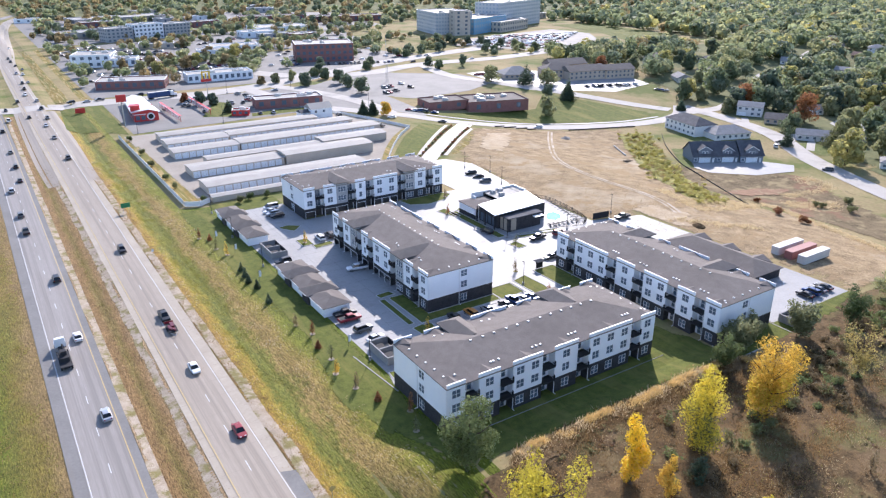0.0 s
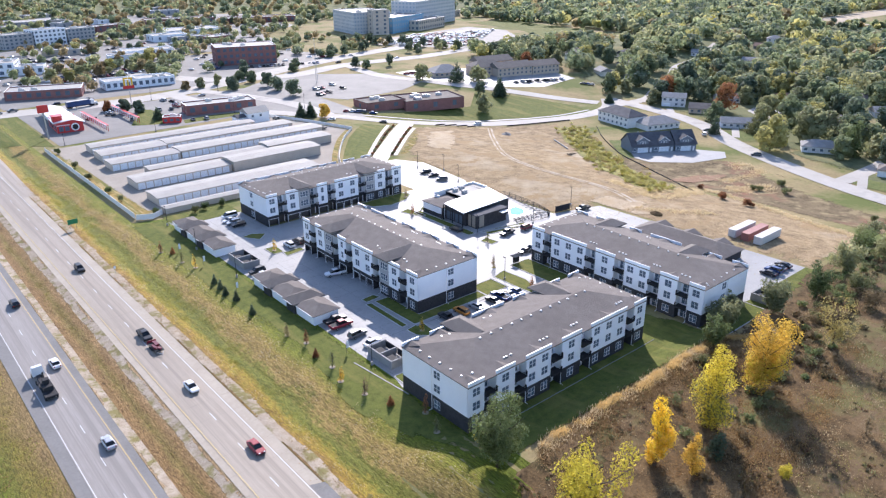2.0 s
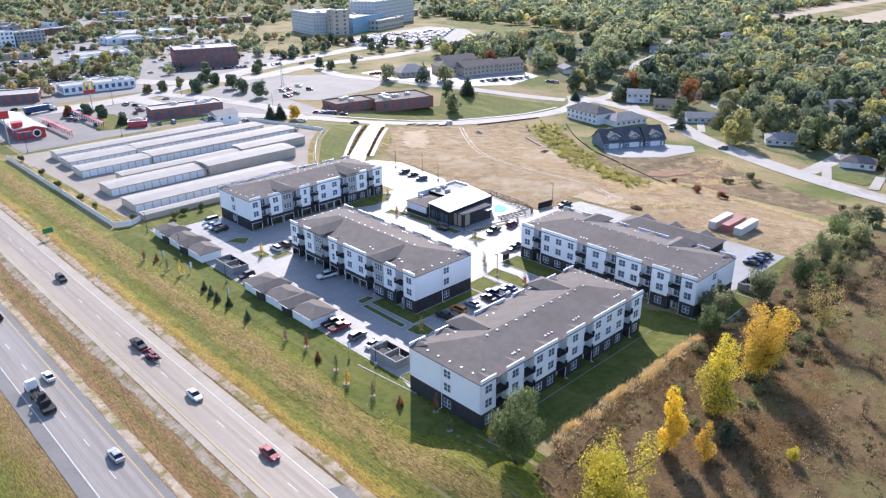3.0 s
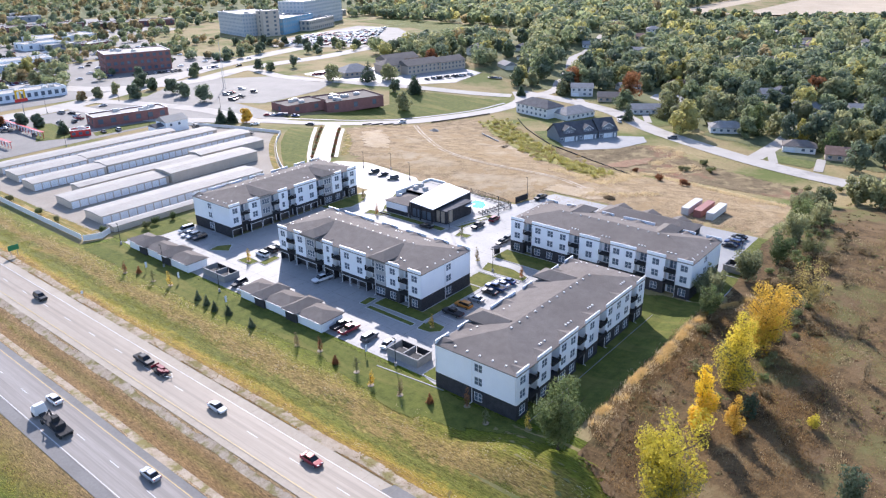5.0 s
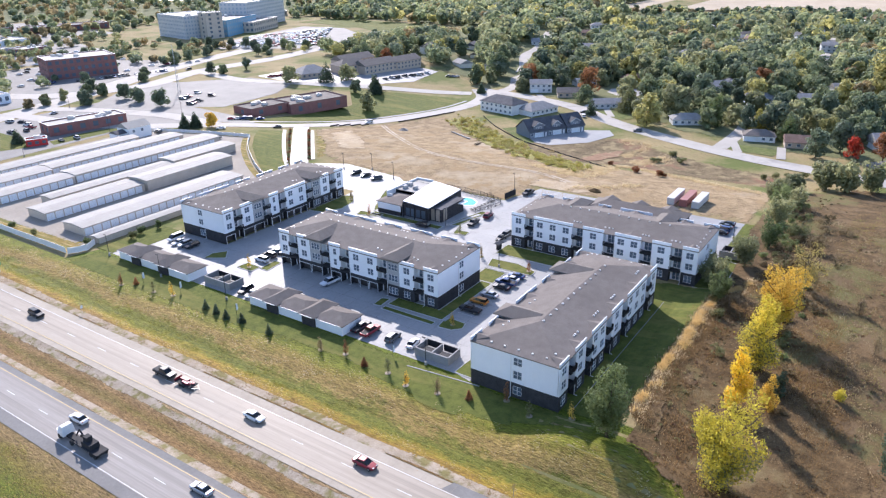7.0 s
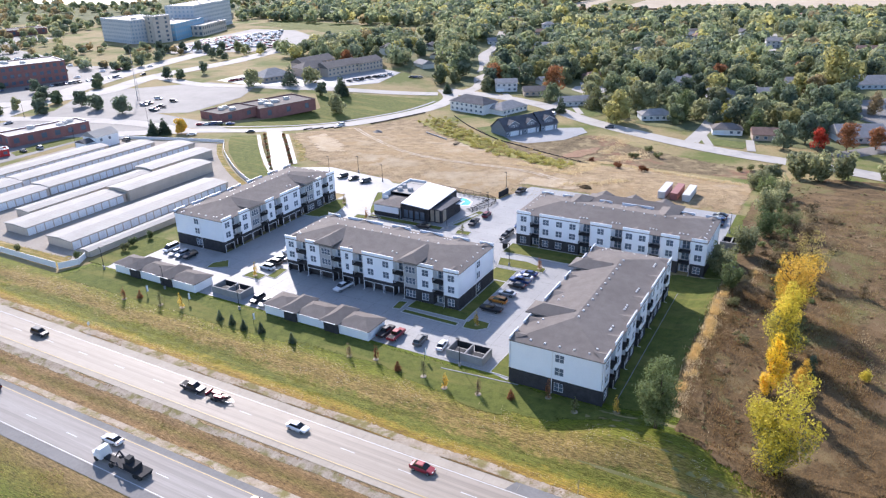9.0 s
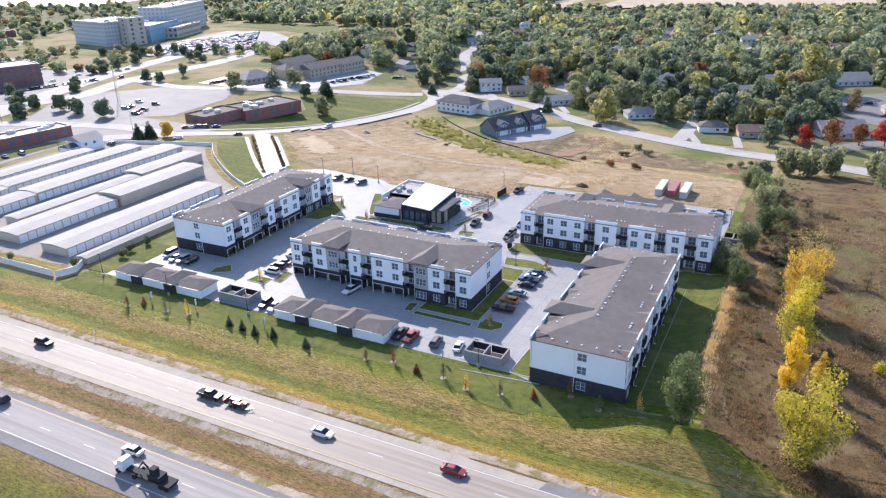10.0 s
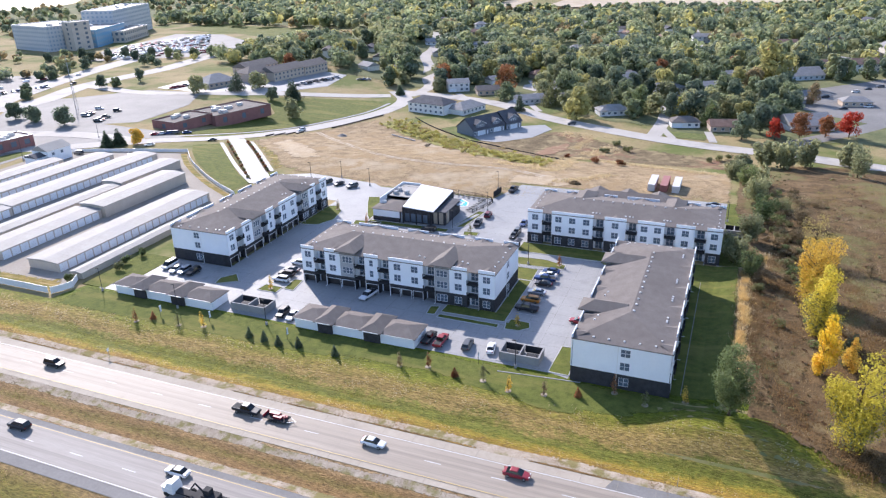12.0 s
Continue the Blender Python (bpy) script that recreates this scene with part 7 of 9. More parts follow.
def heap(name, x, y, r, h, mat, label, category, seed):
    """A low uneven heap."""
    rng = random.Random(seed)
    s = Shape()
    n, rings = 14, 4
    v = [(0, 0, h)]
    for j in range(1, rings + 1):
        for i in range(n):
            a = 2 * math.pi * i / n
            q = r * j / rings * rng.uniform(0.85, 1.15)
            v.append((math.cos(a) * q * 1.3, math.sin(a) * q, h * (1 - (j / rings) ** 1.3) * rng.uniform(0.8, 1.15) - 0.1 * (j == rings)))
    f = [(0, 1 + i, 1 + (i + 1) % n) for i in range(n)]
    for j in range(rings - 1):
        for i in range(n):
            a, b = 1 + j * n + i, 1 + j * n + (i + 1) % n
            f.append((a, a + n, b + n, b))
    s.add(v, f)
    return single(name, s, mat, label, category, at=pose(x, y, gz(x, y) + 0.1, 0, 0, 40 * seed))


heap("stone_mound", 251.6, 272.9, 2.6, 1.3, M_ASPHALT, "small grey mound of crushed stone on the field", "mound", 1)
heap("soil_mound", 188.5, 139.0, 2.0, 1.1, M_WEEDS, "small brown mound of soil beside the car park", "mound", 2)
o = thing("brush_pile", "pile of cut grey branches on the field", "brush pile", pose(242.0, 221.4, gz(242.0, 221.4) + 0.1))
rp = random.Random(8)
for k in range(16):
    a, l = rp.uniform(-0.5, 0.5) + (3.14 if k % 2 else 0), rp.uniform(1.6, 3.4)
    part("branch", Shape().tube((rp.uniform(-1, 1), rp.uniform(-1, 1), rp.uniform(0, 0.7)), (math.cos(a) * l, math.sin(a) * l, rp.uniform(0.2, 1.2)), 0.12, 0.05, 5), M_TRUNK, o)
for k in range(4):
    u = k / 3
    x, y = 262.2 - 8.1 * u, 248.3 - 13.8 * u
    single("concrete_pipe", Shape(pose(x, y, gz(x, y) + 0.45, 0, 0, 62)).tube((-2.0, 0, 0), (2.0, 0, 0), 0.35, 0.35, 10), M_CONCRETE, "pale concrete pipe lying on the field", "pipe", "pipes")


# ---------------- town beyond ----------------
sheet("wood_floor", [(312, -330), (1160, -330), (1140, 0), (1066, 60), (1058, 137), (1026, 256), (958, 340), (850, 420), (1050, 436), (1500, 440), (1500, 760), (900, 740), (660, 600), (640, 462), (545, 470), (470, 460), (400, 345), (372, 250), (330, 165), (304, 110)], M_WOODFLOOR, 0.14, "shaded green and tan grass under the suburban trees", "grass", 16.0, 6.0, soft=True)
sheet("paving", [(60, 770), (200, 806), (360, 765), (430, 800), (470, 1000), (300, 1120), (60, 1060)], M_ASPHALT, 0.12, "grey asphalt car parks of the far town", "pavement", 30.0)
sheet("wood_floor", [(60, 1070), (300, 1130), (480, 1010), (700, 830), (1000, 700), (1500, 900), (1500, 1700), (1120, 1700), (1110, 1320), (930, 1180), (780, 1150), (700, 1700), (60, 1700)], M_WOODFLOOR, 0.14, "shaded green and tan grass under far trees", "grass", 40.0, 10.0, soft=True)
sheet("paving", [(62, 372), (165, 378), (196, 350), (204, 330), (212, 352), (214, 400), (196, 455), (127, 452), (62, 458)], M_ASPHALT, 0.10, "pale grey asphalt car parks and lanes", "pavement", 14.0)
sheet("paving", [(194, 455), (210, 400), (224, 380), (270, 385), (300, 400), (298, 440), (262, 470), (247, 494)], M_ASPHALT, 0.11, "grey asphalt car park", "pavement", 14.0)
sheet("paving", [(60, 480), (180, 482), (330, 552), (300, 620), (200, 640), (60, 600)], M_ASPHALT, 0.10, "grey asphalt car parks and lanes", "pavement", 16.0)
sheet("paving", [(60, 605), (200, 645), (330, 640), (360, 760), (200, 800), (90, 760), (60, 700)], M_ASPHALT, 0.11, "pale grey asphalt car parks", "pavement", 18.0)
sheet("paving", [(388, 585), (432, 510), (516, 514), (572, 594), (566, 650), (470, 630), (436, 622)], M_ASPHALT, 0.13, "grey asphalt hospital car park", "pavement", 18.0)
sheet("paving", [(300, 400), (306, 372), (360, 345), (400, 352), (400, 385), (330, 440), (305, 440)], M_CONCRETE, 0.14, "pale concrete car park", "pavement", 14.0)
strip("street", [(165, 470), (178, 440), (188, 405), (192, 380), (190, 345)], -5, 5, M_STREET, 0.18, "pale concrete side street", "road")
strip("street", [(160, 575), (188, 505), (240, 480), (300, 496), (372, 493), (450, 500), (560, 470)], -8, 8, M_STREET, 0.17, "wide pale concrete street", "road")
strip("street", [(300, 496), (289, 436), (304, 388), (326, 355), (358, 297)], -5, 5, M_STREET, 0.18, "pale concrete street", "road")
strip("street", [(360, 285), (392, 284), (422, 298), (465, 315), (508, 337), (552, 347), (640, 380)], -4.5, 4.5, M_STREET, 0.2, "pale concrete residential street", "road")
strip("street", [(300, 124), (334, 123), (380, 124.5), (430, 119)], -3.6, 3.6, M_STREET, 0.2, "pale concrete residential street", "road")
strip("street", [(560, 118), (620, 126), (690, 131), (760, 140)], -4, 4, M_STREET, 0.2, "pale concrete residential street", "road")
strip("street", [(300, 62), (364, 15), (386, 50), (434, 45), (485, 0), (560, -60)], -5, 5, M_ASPHALT, 0.2, "grey asphalt residential lane", "road")
strip("street", [(280, 60), (268, 10), (262, -80)], -5.5, 5.5, M_STREET, 0.19, "pale concrete residential street", "road")
sheet("lawn", [(545, 500), (610, 470), (640, 560), (660, 680), (600, 690), (585, 590)], M_LAWN, 0.12, "broad green lawn beyond the hospital", "lawn", 20.0)
sheet("lawn", [(380, 545), (392, 560), (455, 632), (420, 640), (375, 580)], M_GROUND, 0.12, "dry lawn before the hospital", "lawn", 16.0)
sheet("lawn", [(36, 400), (60, 372), (62, 458), (40, 460)], M_LAWN, 0.12, "bright green lawn by the junction", "lawn", 8.0)
sheet("lawn", [(101, 392.6), (116, 385.5), (122, 396), (123.5, 427), (118.6, 431)], M_LAWN, 0.14, "bright green lawn between car parks", "lawn", 8.0)
sheet("lawn", [(126.5, 388), (140, 390.5), (161, 386.5), (159.6, 379.6), (124, 380)], M_LAWN, 0.14, "green lawn strip before the restaurant", "lawn", 5.0)
sheet("lawn", [(40, 482), (58, 482), (58, 760), (44, 760)], M_VERGE, 0.12, "green and straw highway verge", "lawn", 14.0)
FIELD = [(858, 420), (967, 344), (1036, 256), (1067, 137), (1074, 62), (1150, 10), (1900, 10), (1900, 432), (1061, 428)]
sheet("far_field", FIELD, M_STUBBLE, 0.3, "pale stubble field on the horizon", "field", 60.0)
sheet("river", [(780, 1170), (820, 1140), (930, 1190), (1100, 1330), (1100, 1600), (900, 1600), (760, 1380)], M_POND, 0.3, "bright water far beyond the town", "water", 60.0)


def block(name, x, y, w, d, h, turn, wall, label, category="building", floors=1, bay=4.0, roof=None, roof_label="pale flat roof", units=2, band=None, glaze=None):
    """A flat-roofed building with window rows, parapet and rooftop units; x, y: its centre."""
    o = thing(name, label, category, pose(x, y, gz(x, y) - 0.3, 0, 0, turn))
    h += 0.3
    x0, x1, y0, y1 = -w / 2, w / 2, -d / 2, d / 2
    fh = (h - 0.8) / floors
    wins = []
    for axis, length in ((0, w), (1, d)):
        n = max(1, int(length / bay))
        for f in range(floors):
            z0 = 0.5 + fh * f + fh * 0.28
            for k in range(n):
                c = -length / 2 + length * (k + 0.5) / n
                wins.append((axis, c, z0, z0 + fh * 0.5, min(bay * 0.55, 2.6)))
    for axis, length, a, b in ((0, w, y0, 1), (0, w, y1, -1), (1, d, x0, 1), (1, d, x1, -1)):
        m = Matrix(((1, 0, 0, 0), (0, b, 0, a), (0, 0, 1, 0), (0, 0, 0, 1))) if axis == 0 else Matrix(((0, b, 0, a), (1, 0, 0, 0), (0, 0, 1, 0), (0, 0, 0, 1)))
        hs = [(q[1] - q[4] / 2, q[1] + q[4] / 2, q[2], q[3]) for q in wins if q[0] == axis]
        e = 0.0 if axis == 0 else 0.3
        part("wall", Shape(m).wall(-length / 2 + e, length / 2 - e, 0, h, 0, 0.3, hs), wall, o)
        if b == 1 and math.hypot(x, y) < 480:
            for q in hs:
                part("window", Shape(m).box(q[0], 0.12, q[2], q[1], 0.18, q[3]), glaze or M_GLASS, o)
        else:
            g = Shape(m)
            for q in hs:
                g.box(q[0], 0.12, q[2], q[1], 0.18, q[3])
            tagged(part("glazing", g, glaze or M_GLASS, o), kind="stuff")
    part("roof", Shape().box(x0 + 0.3, y0 + 0.3, h - 0.75, x1 - 0.3, y1 - 0.3, h - 0.5), roof or M_WHITEROOF, o, roof_label)
    part("coping", Shape().box(x0 - 0.1, y0 - 0.1, h, x1 + 0.1, y0 + 0.35, h + 0.12).box(x0 - 0.1, y1 - 0.35, h, x1 + 0.1, y1 + 0.1, h + 0.12).box(x0 - 0.1, y0 + 0.35, h, x0 + 0.35, y1 - 0.35, h + 0.12).box(x1 - 0.35, y0 + 0.35, h, x1 + 0.1, y1 - 0.35, h + 0.12), band or M_TRIM, o)
    rng = random.Random(int(x * 7 + y))
    for k in range(units):
        ux, uy = rng.uniform(x0 * 0.7, x1 * 0.7), rng.uniform(y0 * 0.6, y1 * 0.6)
        part("roof_unit", Shape().box(ux - 1.3, uy - 0.9, h - 0.5, ux + 1.3, uy + 0.9, h + 1.0).box(ux + 1.3, uy - 0.5, h - 0.5, ux + 2.2, uy + 0.5, h + 0.4).cyl(ux - 0.5, uy, h + 1.0, h + 1.15, 0.6), M_VENT, o, "pale rooftop air conditioner")
    return o


block("office_building", 229, 354, 25, 17, 5.0, -8, M_REDBRICK, "low dark red brick office with rooftop units", floors=1, bay=12, roof=M_SHINGLE, roof_label="brown flat roof", units=3, band=M_DARK)
block("office_building", 259, 347, 37, 24, 6.2, -16, M_REDBRICK, "dark red brick office wing with many rooftop units", floors=1, bay=12, roof=M_SHINGLE, roof_label="brown flat roof", units=8, band=M_DARK)
block("restaurant", 152, 400, 38, 13, 5.4, -10, M_REDBRICK, "dull red brick restaurant with a pale roof", "restaurant", bay=6, units=4)
block("kiosk", 120.6, 388, 9, 6, 3.2, -25, M_RED, "small red kiosk with flat roof", "kiosk", bay=3, units=1)
block("shop_building", 90, 512, 42, 20, 5.4, -20, M_REDBRICK, "dark red brick shop with pale flat roof", "shop", bay=5)
block("shop_building", 146, 512, 44, 16, 5.6, -4, M_SIDING, "white and teal shop row", "shop", bay=4, units=4)
block("office_building", 85, 628, 28, 26, 9.5, -20, M_SIDING, "pale stepped office building", floors=2, bay=5, units=3)
block("office_building", 105, 618, 20, 16, 6.0, -20, M_SIDING, "pale low office wing", floors=1, bay=5, units=2)
block("hotel", 131, 792, 26, 18, 13.0, 15, M_GREYSIDING, "grey four-storey hotel block", "hotel", floors=4, bay=4, units=2)
block("hotel", 160, 800, 30, 18, 15.0, 15, M_SIDING, "pale four-storey hotel block", "hotel", floors=4, bay=4, units=2)
block("hotel", 190, 808, 28, 18, 13.5, 15, M_GREYSIDING, "grey four-storey hotel wing", "hotel", floors=4, bay=4, units=2)
block("office_building", 248, 564, 46, 30, 14.0, -18, M_REDBRICK, "three-storey red brick office with white roof", floors=3, bay=4.5, units=4)
block("shop_building", 205, 660, 40, 22, 5.5, -10, M_SIDING, "low white shop with pale roof", "shop", bay=6)
block("shop_building", 110, 850, 60, 30, 6.0, 10, M_WHITEROOF, "long low pale warehouse", "warehouse", bay=9)
block("shop_building", 180, 640, 26, 14, 5.0, -10, M_SIDING, "small pale shop with flat roof", "shop", bay=6)
block("school_building", 420, 880, 90, 30, 6.5, -15, M_REDBRICK, "long low brown school building", "school", bay=7, roof=M_SHINGLE, roof_label="brown roof")
block("school_building", 340, 930, 80, 30, 6.5, -10, M_REDBRICK, "long low brown school building", "school", bay=7, roof=M_SHINGLE, roof_label="brown roof")
block("warehouse", 170, 1010, 110, 40, 7.0, 10, M_WHITEROOF, "long low white warehouse", "warehouse", bay=12)
block("retail_building", 300, 800, 60, 36, 6.0, 0, M_SIDING, "low pale retail building", "shop", bay=8)
block("retail_building", 620, 780, 70, 40, 7.0, 10, M_TANWALL, "low tan building behind the hospital", "building", bay=8)
# hospital
M_BLUEGLASS = flat("blue_curtain_glass", (0.20, 0.40, 0.56), 0.15)
M_PALEGLASS = flat("pale_grey_glass", (0.34, 0.42, 0.48), 0.15)
# siding dimmed to grey: the hospital's shade and haze put into the colour
M_HOSPITAL = material("pale_hospital_panel", (0.46, 0.465, 0.475), (0.54, 0.545, 0.55), 0.6, 0.15, 9, bump=0.1)
block("hospital_block", 450, 694, 42, 56, 22.0, -10, M_HOSPITAL, "pale glassy six-storey hospital block", "hospital", floors=6, bay=3.2, units=3, glaze=M_PALEGLASS)
block("hospital_block", 446, 657, 18, 14, 25.0, -10, M_TANWALL, "tan brick hospital stair tower", "hospital", floors=6, bay=9, units=0)
block("hospital_block", 484, 678, 66, 34, 16.0, 22, M_BLUEGLASS, "blue glass-fronted hospital link", "hospital", floors=3, bay=4.5, units=3, glaze=M_PALEGLASS)
block("hospital_block", 556, 716, 98, 32, 28.0, 22, M_HOSPITAL, "pale eight-storey hospital tower with window rows", "hospital", floors=7, bay=4.2, units=4, glaze=M_PALEGLASS)
block("hospital_block", 520, 672, 60, 20, 11.0, 22, M_TANWALL, "tan low hospital wing", "hospital", floors=2, bay=5, units=2)


def convenience():
    o = thing("convenience_store", "red and white drive-in with a long white roof", "restaurant", pose(75, 412, 0.1, 0, 0, -4))
    part("wall", Shape().box(-6, -13, 0, 6, 10, 4.4), M_RED, o)
    part("back_wall", Shape().box(-4.5, 10, 0, 4.5, 40, 3.4), M_TRIM, o, "white rear wall")
    r = Shape().add([(-7, -10, 4.5), (1.5, -13.6, 6.2), (7, -13.6, 4.5), (-5.2, 41, 3.5), (0.5, 41, 5.0), (5.2, 41, 3.5), (-7, -10, 4.2), (1.5, -13.6, 5.9), (7, -13.6, 4.2), (-5.2, 41, 3.2), (0.5, 41, 4.7), (5.2, 41, 3.2)],
                    [(0, 1, 4, 3), (1, 2, 5, 4), (0, 6, 7, 1), (1, 7, 8, 2), (2, 8, 11, 5), (5, 11, 10, 4), (4, 10, 9, 3), (3, 9, 6, 0), (6, 9, 10, 7), (7, 10, 11, 8)])
    part("roof", r, M_TRIM, o, "long folded white roof")
    part("front_gable", Shape().add([(-6.5, -13.05, 4.4), (1.5, -13.05, 5.85), (6.5, -13.05, 4.4), (-6.5, -12.8, 4.4), (1.5, -12.8, 5.85), (6.5, -12.8, 4.4)], [(0, 2, 1), (3, 4, 5), (0, 1, 4, 3), (1, 2, 5, 4), (0, 3, 5, 2)]), M_RED, o)
    part("tower", Shape().box(-6.4, -8, 4.4, -2.2, -3, 7.2).box(-6.7, -8.3, 7.2, -1.9, -2.7, 7.5), M_RED, o, "red raised sign box on the roof")
    emblem = part("emblem", Shape().tube((2.2, -13.3, 2.4), (2.2, -13.004, 2.4), 1.9, 1.9, 24), M_TRIM, o, "round white emblem")
    part("emblem_centre", Shape().tube((2.2, -13.4, 2.4), (2.2, -13.304, 2.4), 1.3, 1.3, 24), M_DARK, emblem)
    for k in range(2):
        part("window", Shape().box(-5.2 + 2.7 * k, -13.08, 0.8, -3.2 + 2.7 * k, -13.0, 3.0), M_GLASS, o)
    for k in range(4):
        part("window", Shape().box(-6.08, -11 + 5 * k, 0.8, -6.0, -8 + 5 * k, 3.0), M_GLASS, o)
    part("stripe", Shape().box(-6.1, -13.1, 3.5, 0.0, -13.02, 3.9), M_TRIM, o)


convenience()


def articulated_lorry(x, y, turn):
    """A road tractor with a long blue box trailer."""
    o = thing("articulated_lorry", "white road tractor with a long dark blue box trailer", "truck", pose(x, y, gz(x, y) + 0.15, 0, 0, turn), "street traffic")
    part("trailer_box", Shape().box(-1.25, -8.0, 1.2, 1.25, 5.0, 3.9), PAINT["blue"], o, "dark blue trailer box")
    part("trailer_roof", Shape().box(-1.27, -8.02, 3.902, 1.27, 5.02, 3.98), M_VENT, o)
    part("chassis", Shape().box(-0.6, -8.0, 0.7, 0.6, 8.6, 1.19), M_DARK, o)
    cab = Shape().box(-1.2, 5.6, 1.2, 1.2, 7.4, 3.6)
    cab.prism([(-1.0, 7.4), (1.0, 7.4), (0.85, 9.4), (-0.85, 9.4)], 0.9, 2.1)
    c = part("cab", cab, PAINT["white"], o, "white tractor cab")
    part("windscreen", Shape().box(-1.05, 7.41, 2.3, 1.05, 7.45, 3.3), M_CARGLASS, c)
    for sx in (-1, 1):
        for yy in (-7.0, -5.8, 5.6, 6.7, 8.7):
            part("wheel", Shape().wheel(sx * 1.05, yy, 0.5, 0.5, 0.35, 10), M_TYRE, o)


articulated_lorry(96, 461, -80)


def drive_in_canopy(x, y, turn, n):
    """A row of slim red posts under a white canopy where cars draw up."""
    o = thing("drive_in_canopy", "long narrow red canopy over car bays with white menu boards", "canopy", pose(x, y, gz(x, y) + 0.1, 0, 0, turn), "drive-in canopies")
    L = 3.4 * n
    part("canopy_roof", Shape().box(-0.8, 0, 2.9, 0.8, L, 3.1), M_RED, o, "narrow red canopy roof")
    part("fascia", Shape().box(-0.88, -0.06, 2.8, -0.802, L + 0.06, 3.15), M_TRIM, o, "white canopy edge")
    for k in range(n + 1):
        part("post", Shape().box(-0.12, min(3.4 * k, L - 0.24), 0, 0.12, min(3.4 * k, L - 0.24) + 0.24, 2.9), M_RED, o, "red post")
    for k in range(n):
        part("menu_board", Shape().box(-0.95, 3.4 * k + 1.2, 1.0, -0.89, 3.4 * k + 2.5, 2.7), M_TRIM, o, "white menu board")


drive_in_canopy(88.5, 388, 0, 13)
drive_in_canopy(106.5, 396, 0, 13)
o = thing("sign_pylon", "tall roadside sign with red board and yellow shape", "sign", pose(121.6, 453.4, 0.1))
part("pole", Shape().cyl(0, 0, 0, 8.5, 0.25, 0.2), M_STEEL, o)
part("board", Shape().box(-3.2, -0.25, 8.5, 3.2, 0.25, 10.2), M_RED, o)
part("emblem", Shape().box(-2.6, -0.2, 10.2, -1.7, 0.2, 14.0).box(-0.4, -0.2, 10.2, 0.4, 0.2, 13.6).box(1.7, -0.2, 10.2, 2.6, 0.2, 14.0).box(-2.6, -0.2, 14.0, -0.2, 0.2, 14.8).box(0.2, -0.2, 14.0, 2.6, 0.2, 14.8), flat("sign_yellow", (0.8, 0.5, 0.02), 0.4), o)
o = thing("sign_pylon", "tall steel pole sign by the drive-in", "sign", pose(61.9, 391.2, 0.1))
part("pole", Shape().cyl(0, 0, 0, 16, 0.35, 0.25), M_STEEL, o)
part("board", Shape().box(-2.4, -0.3, 12.5, 2.4, 0.3, 16.0), M_RED, o)
o = thing("sign_pylon", "small red monument sign on the lawn", "sign", pose(48, 440, 0.1))
part("board", Shape().box(-2.5, -0.3, 0, 2.5, 0.3, 2.6), M_RED, o)
o = thing("lattice_mast", "slim grey lattice mast in a car park", "mast", pose(238, 438, 0.1))
part("mast", Shape().tube((-0.8, -0.5, 0), (0, 0, 30), 0.12, 0.05).tube((0.8, -0.5, 0), (0, 0, 30), 0.12, 0.05).tube((0, 0.9, 0), (0, 0, 30), 0.12, 0.05), M_STEEL, o)
for k in range(10):
    a = 1 - k / 11
    part("brace", Shape().tube((-0.8 * a, -0.5 * a, 3 * k), (0.8 * a, -0.5 * a, 3 * k + 2), 0.05, 0.05, 4).tube((0.8 * a, -0.5 * a, 3 * k), (0, 0.9 * a, 3 * k + 2), 0.05, 0.05, 4), M_STEEL, o)

WALLS = [flat("cream_siding", (0.70, 0.66, 0.58), 0.7), flat("pale_grey_siding", (0.64, 0.65, 0.66), 0.7), flat("blue_grey_siding", (0.48, 0.54, 0.61), 0.7), flat("tan_siding", (0.52, 0.42, 0.33), 0.7), flat("white_siding", (0.80, 0.79, 0.77), 0.7), flat("slate_siding", (0.17, 0.20, 0.24), 0.7)]
ROOFS = [M_SHINGLE, M_DARKSHINGLE, material("grey_shingle", (0.25, 0.24, 0.23), (0.34, 0.33, 0.32), 0.9, 0.4, 12, bump=0.3, spec=0.2), material("rust_shingle", (0.19, 0.12, 0.09), (0.27, 0.18, 0.14), 0.9, 0.4, 12, bump=0.3, spec=0.2)]
HOUSE_SPOTS = []


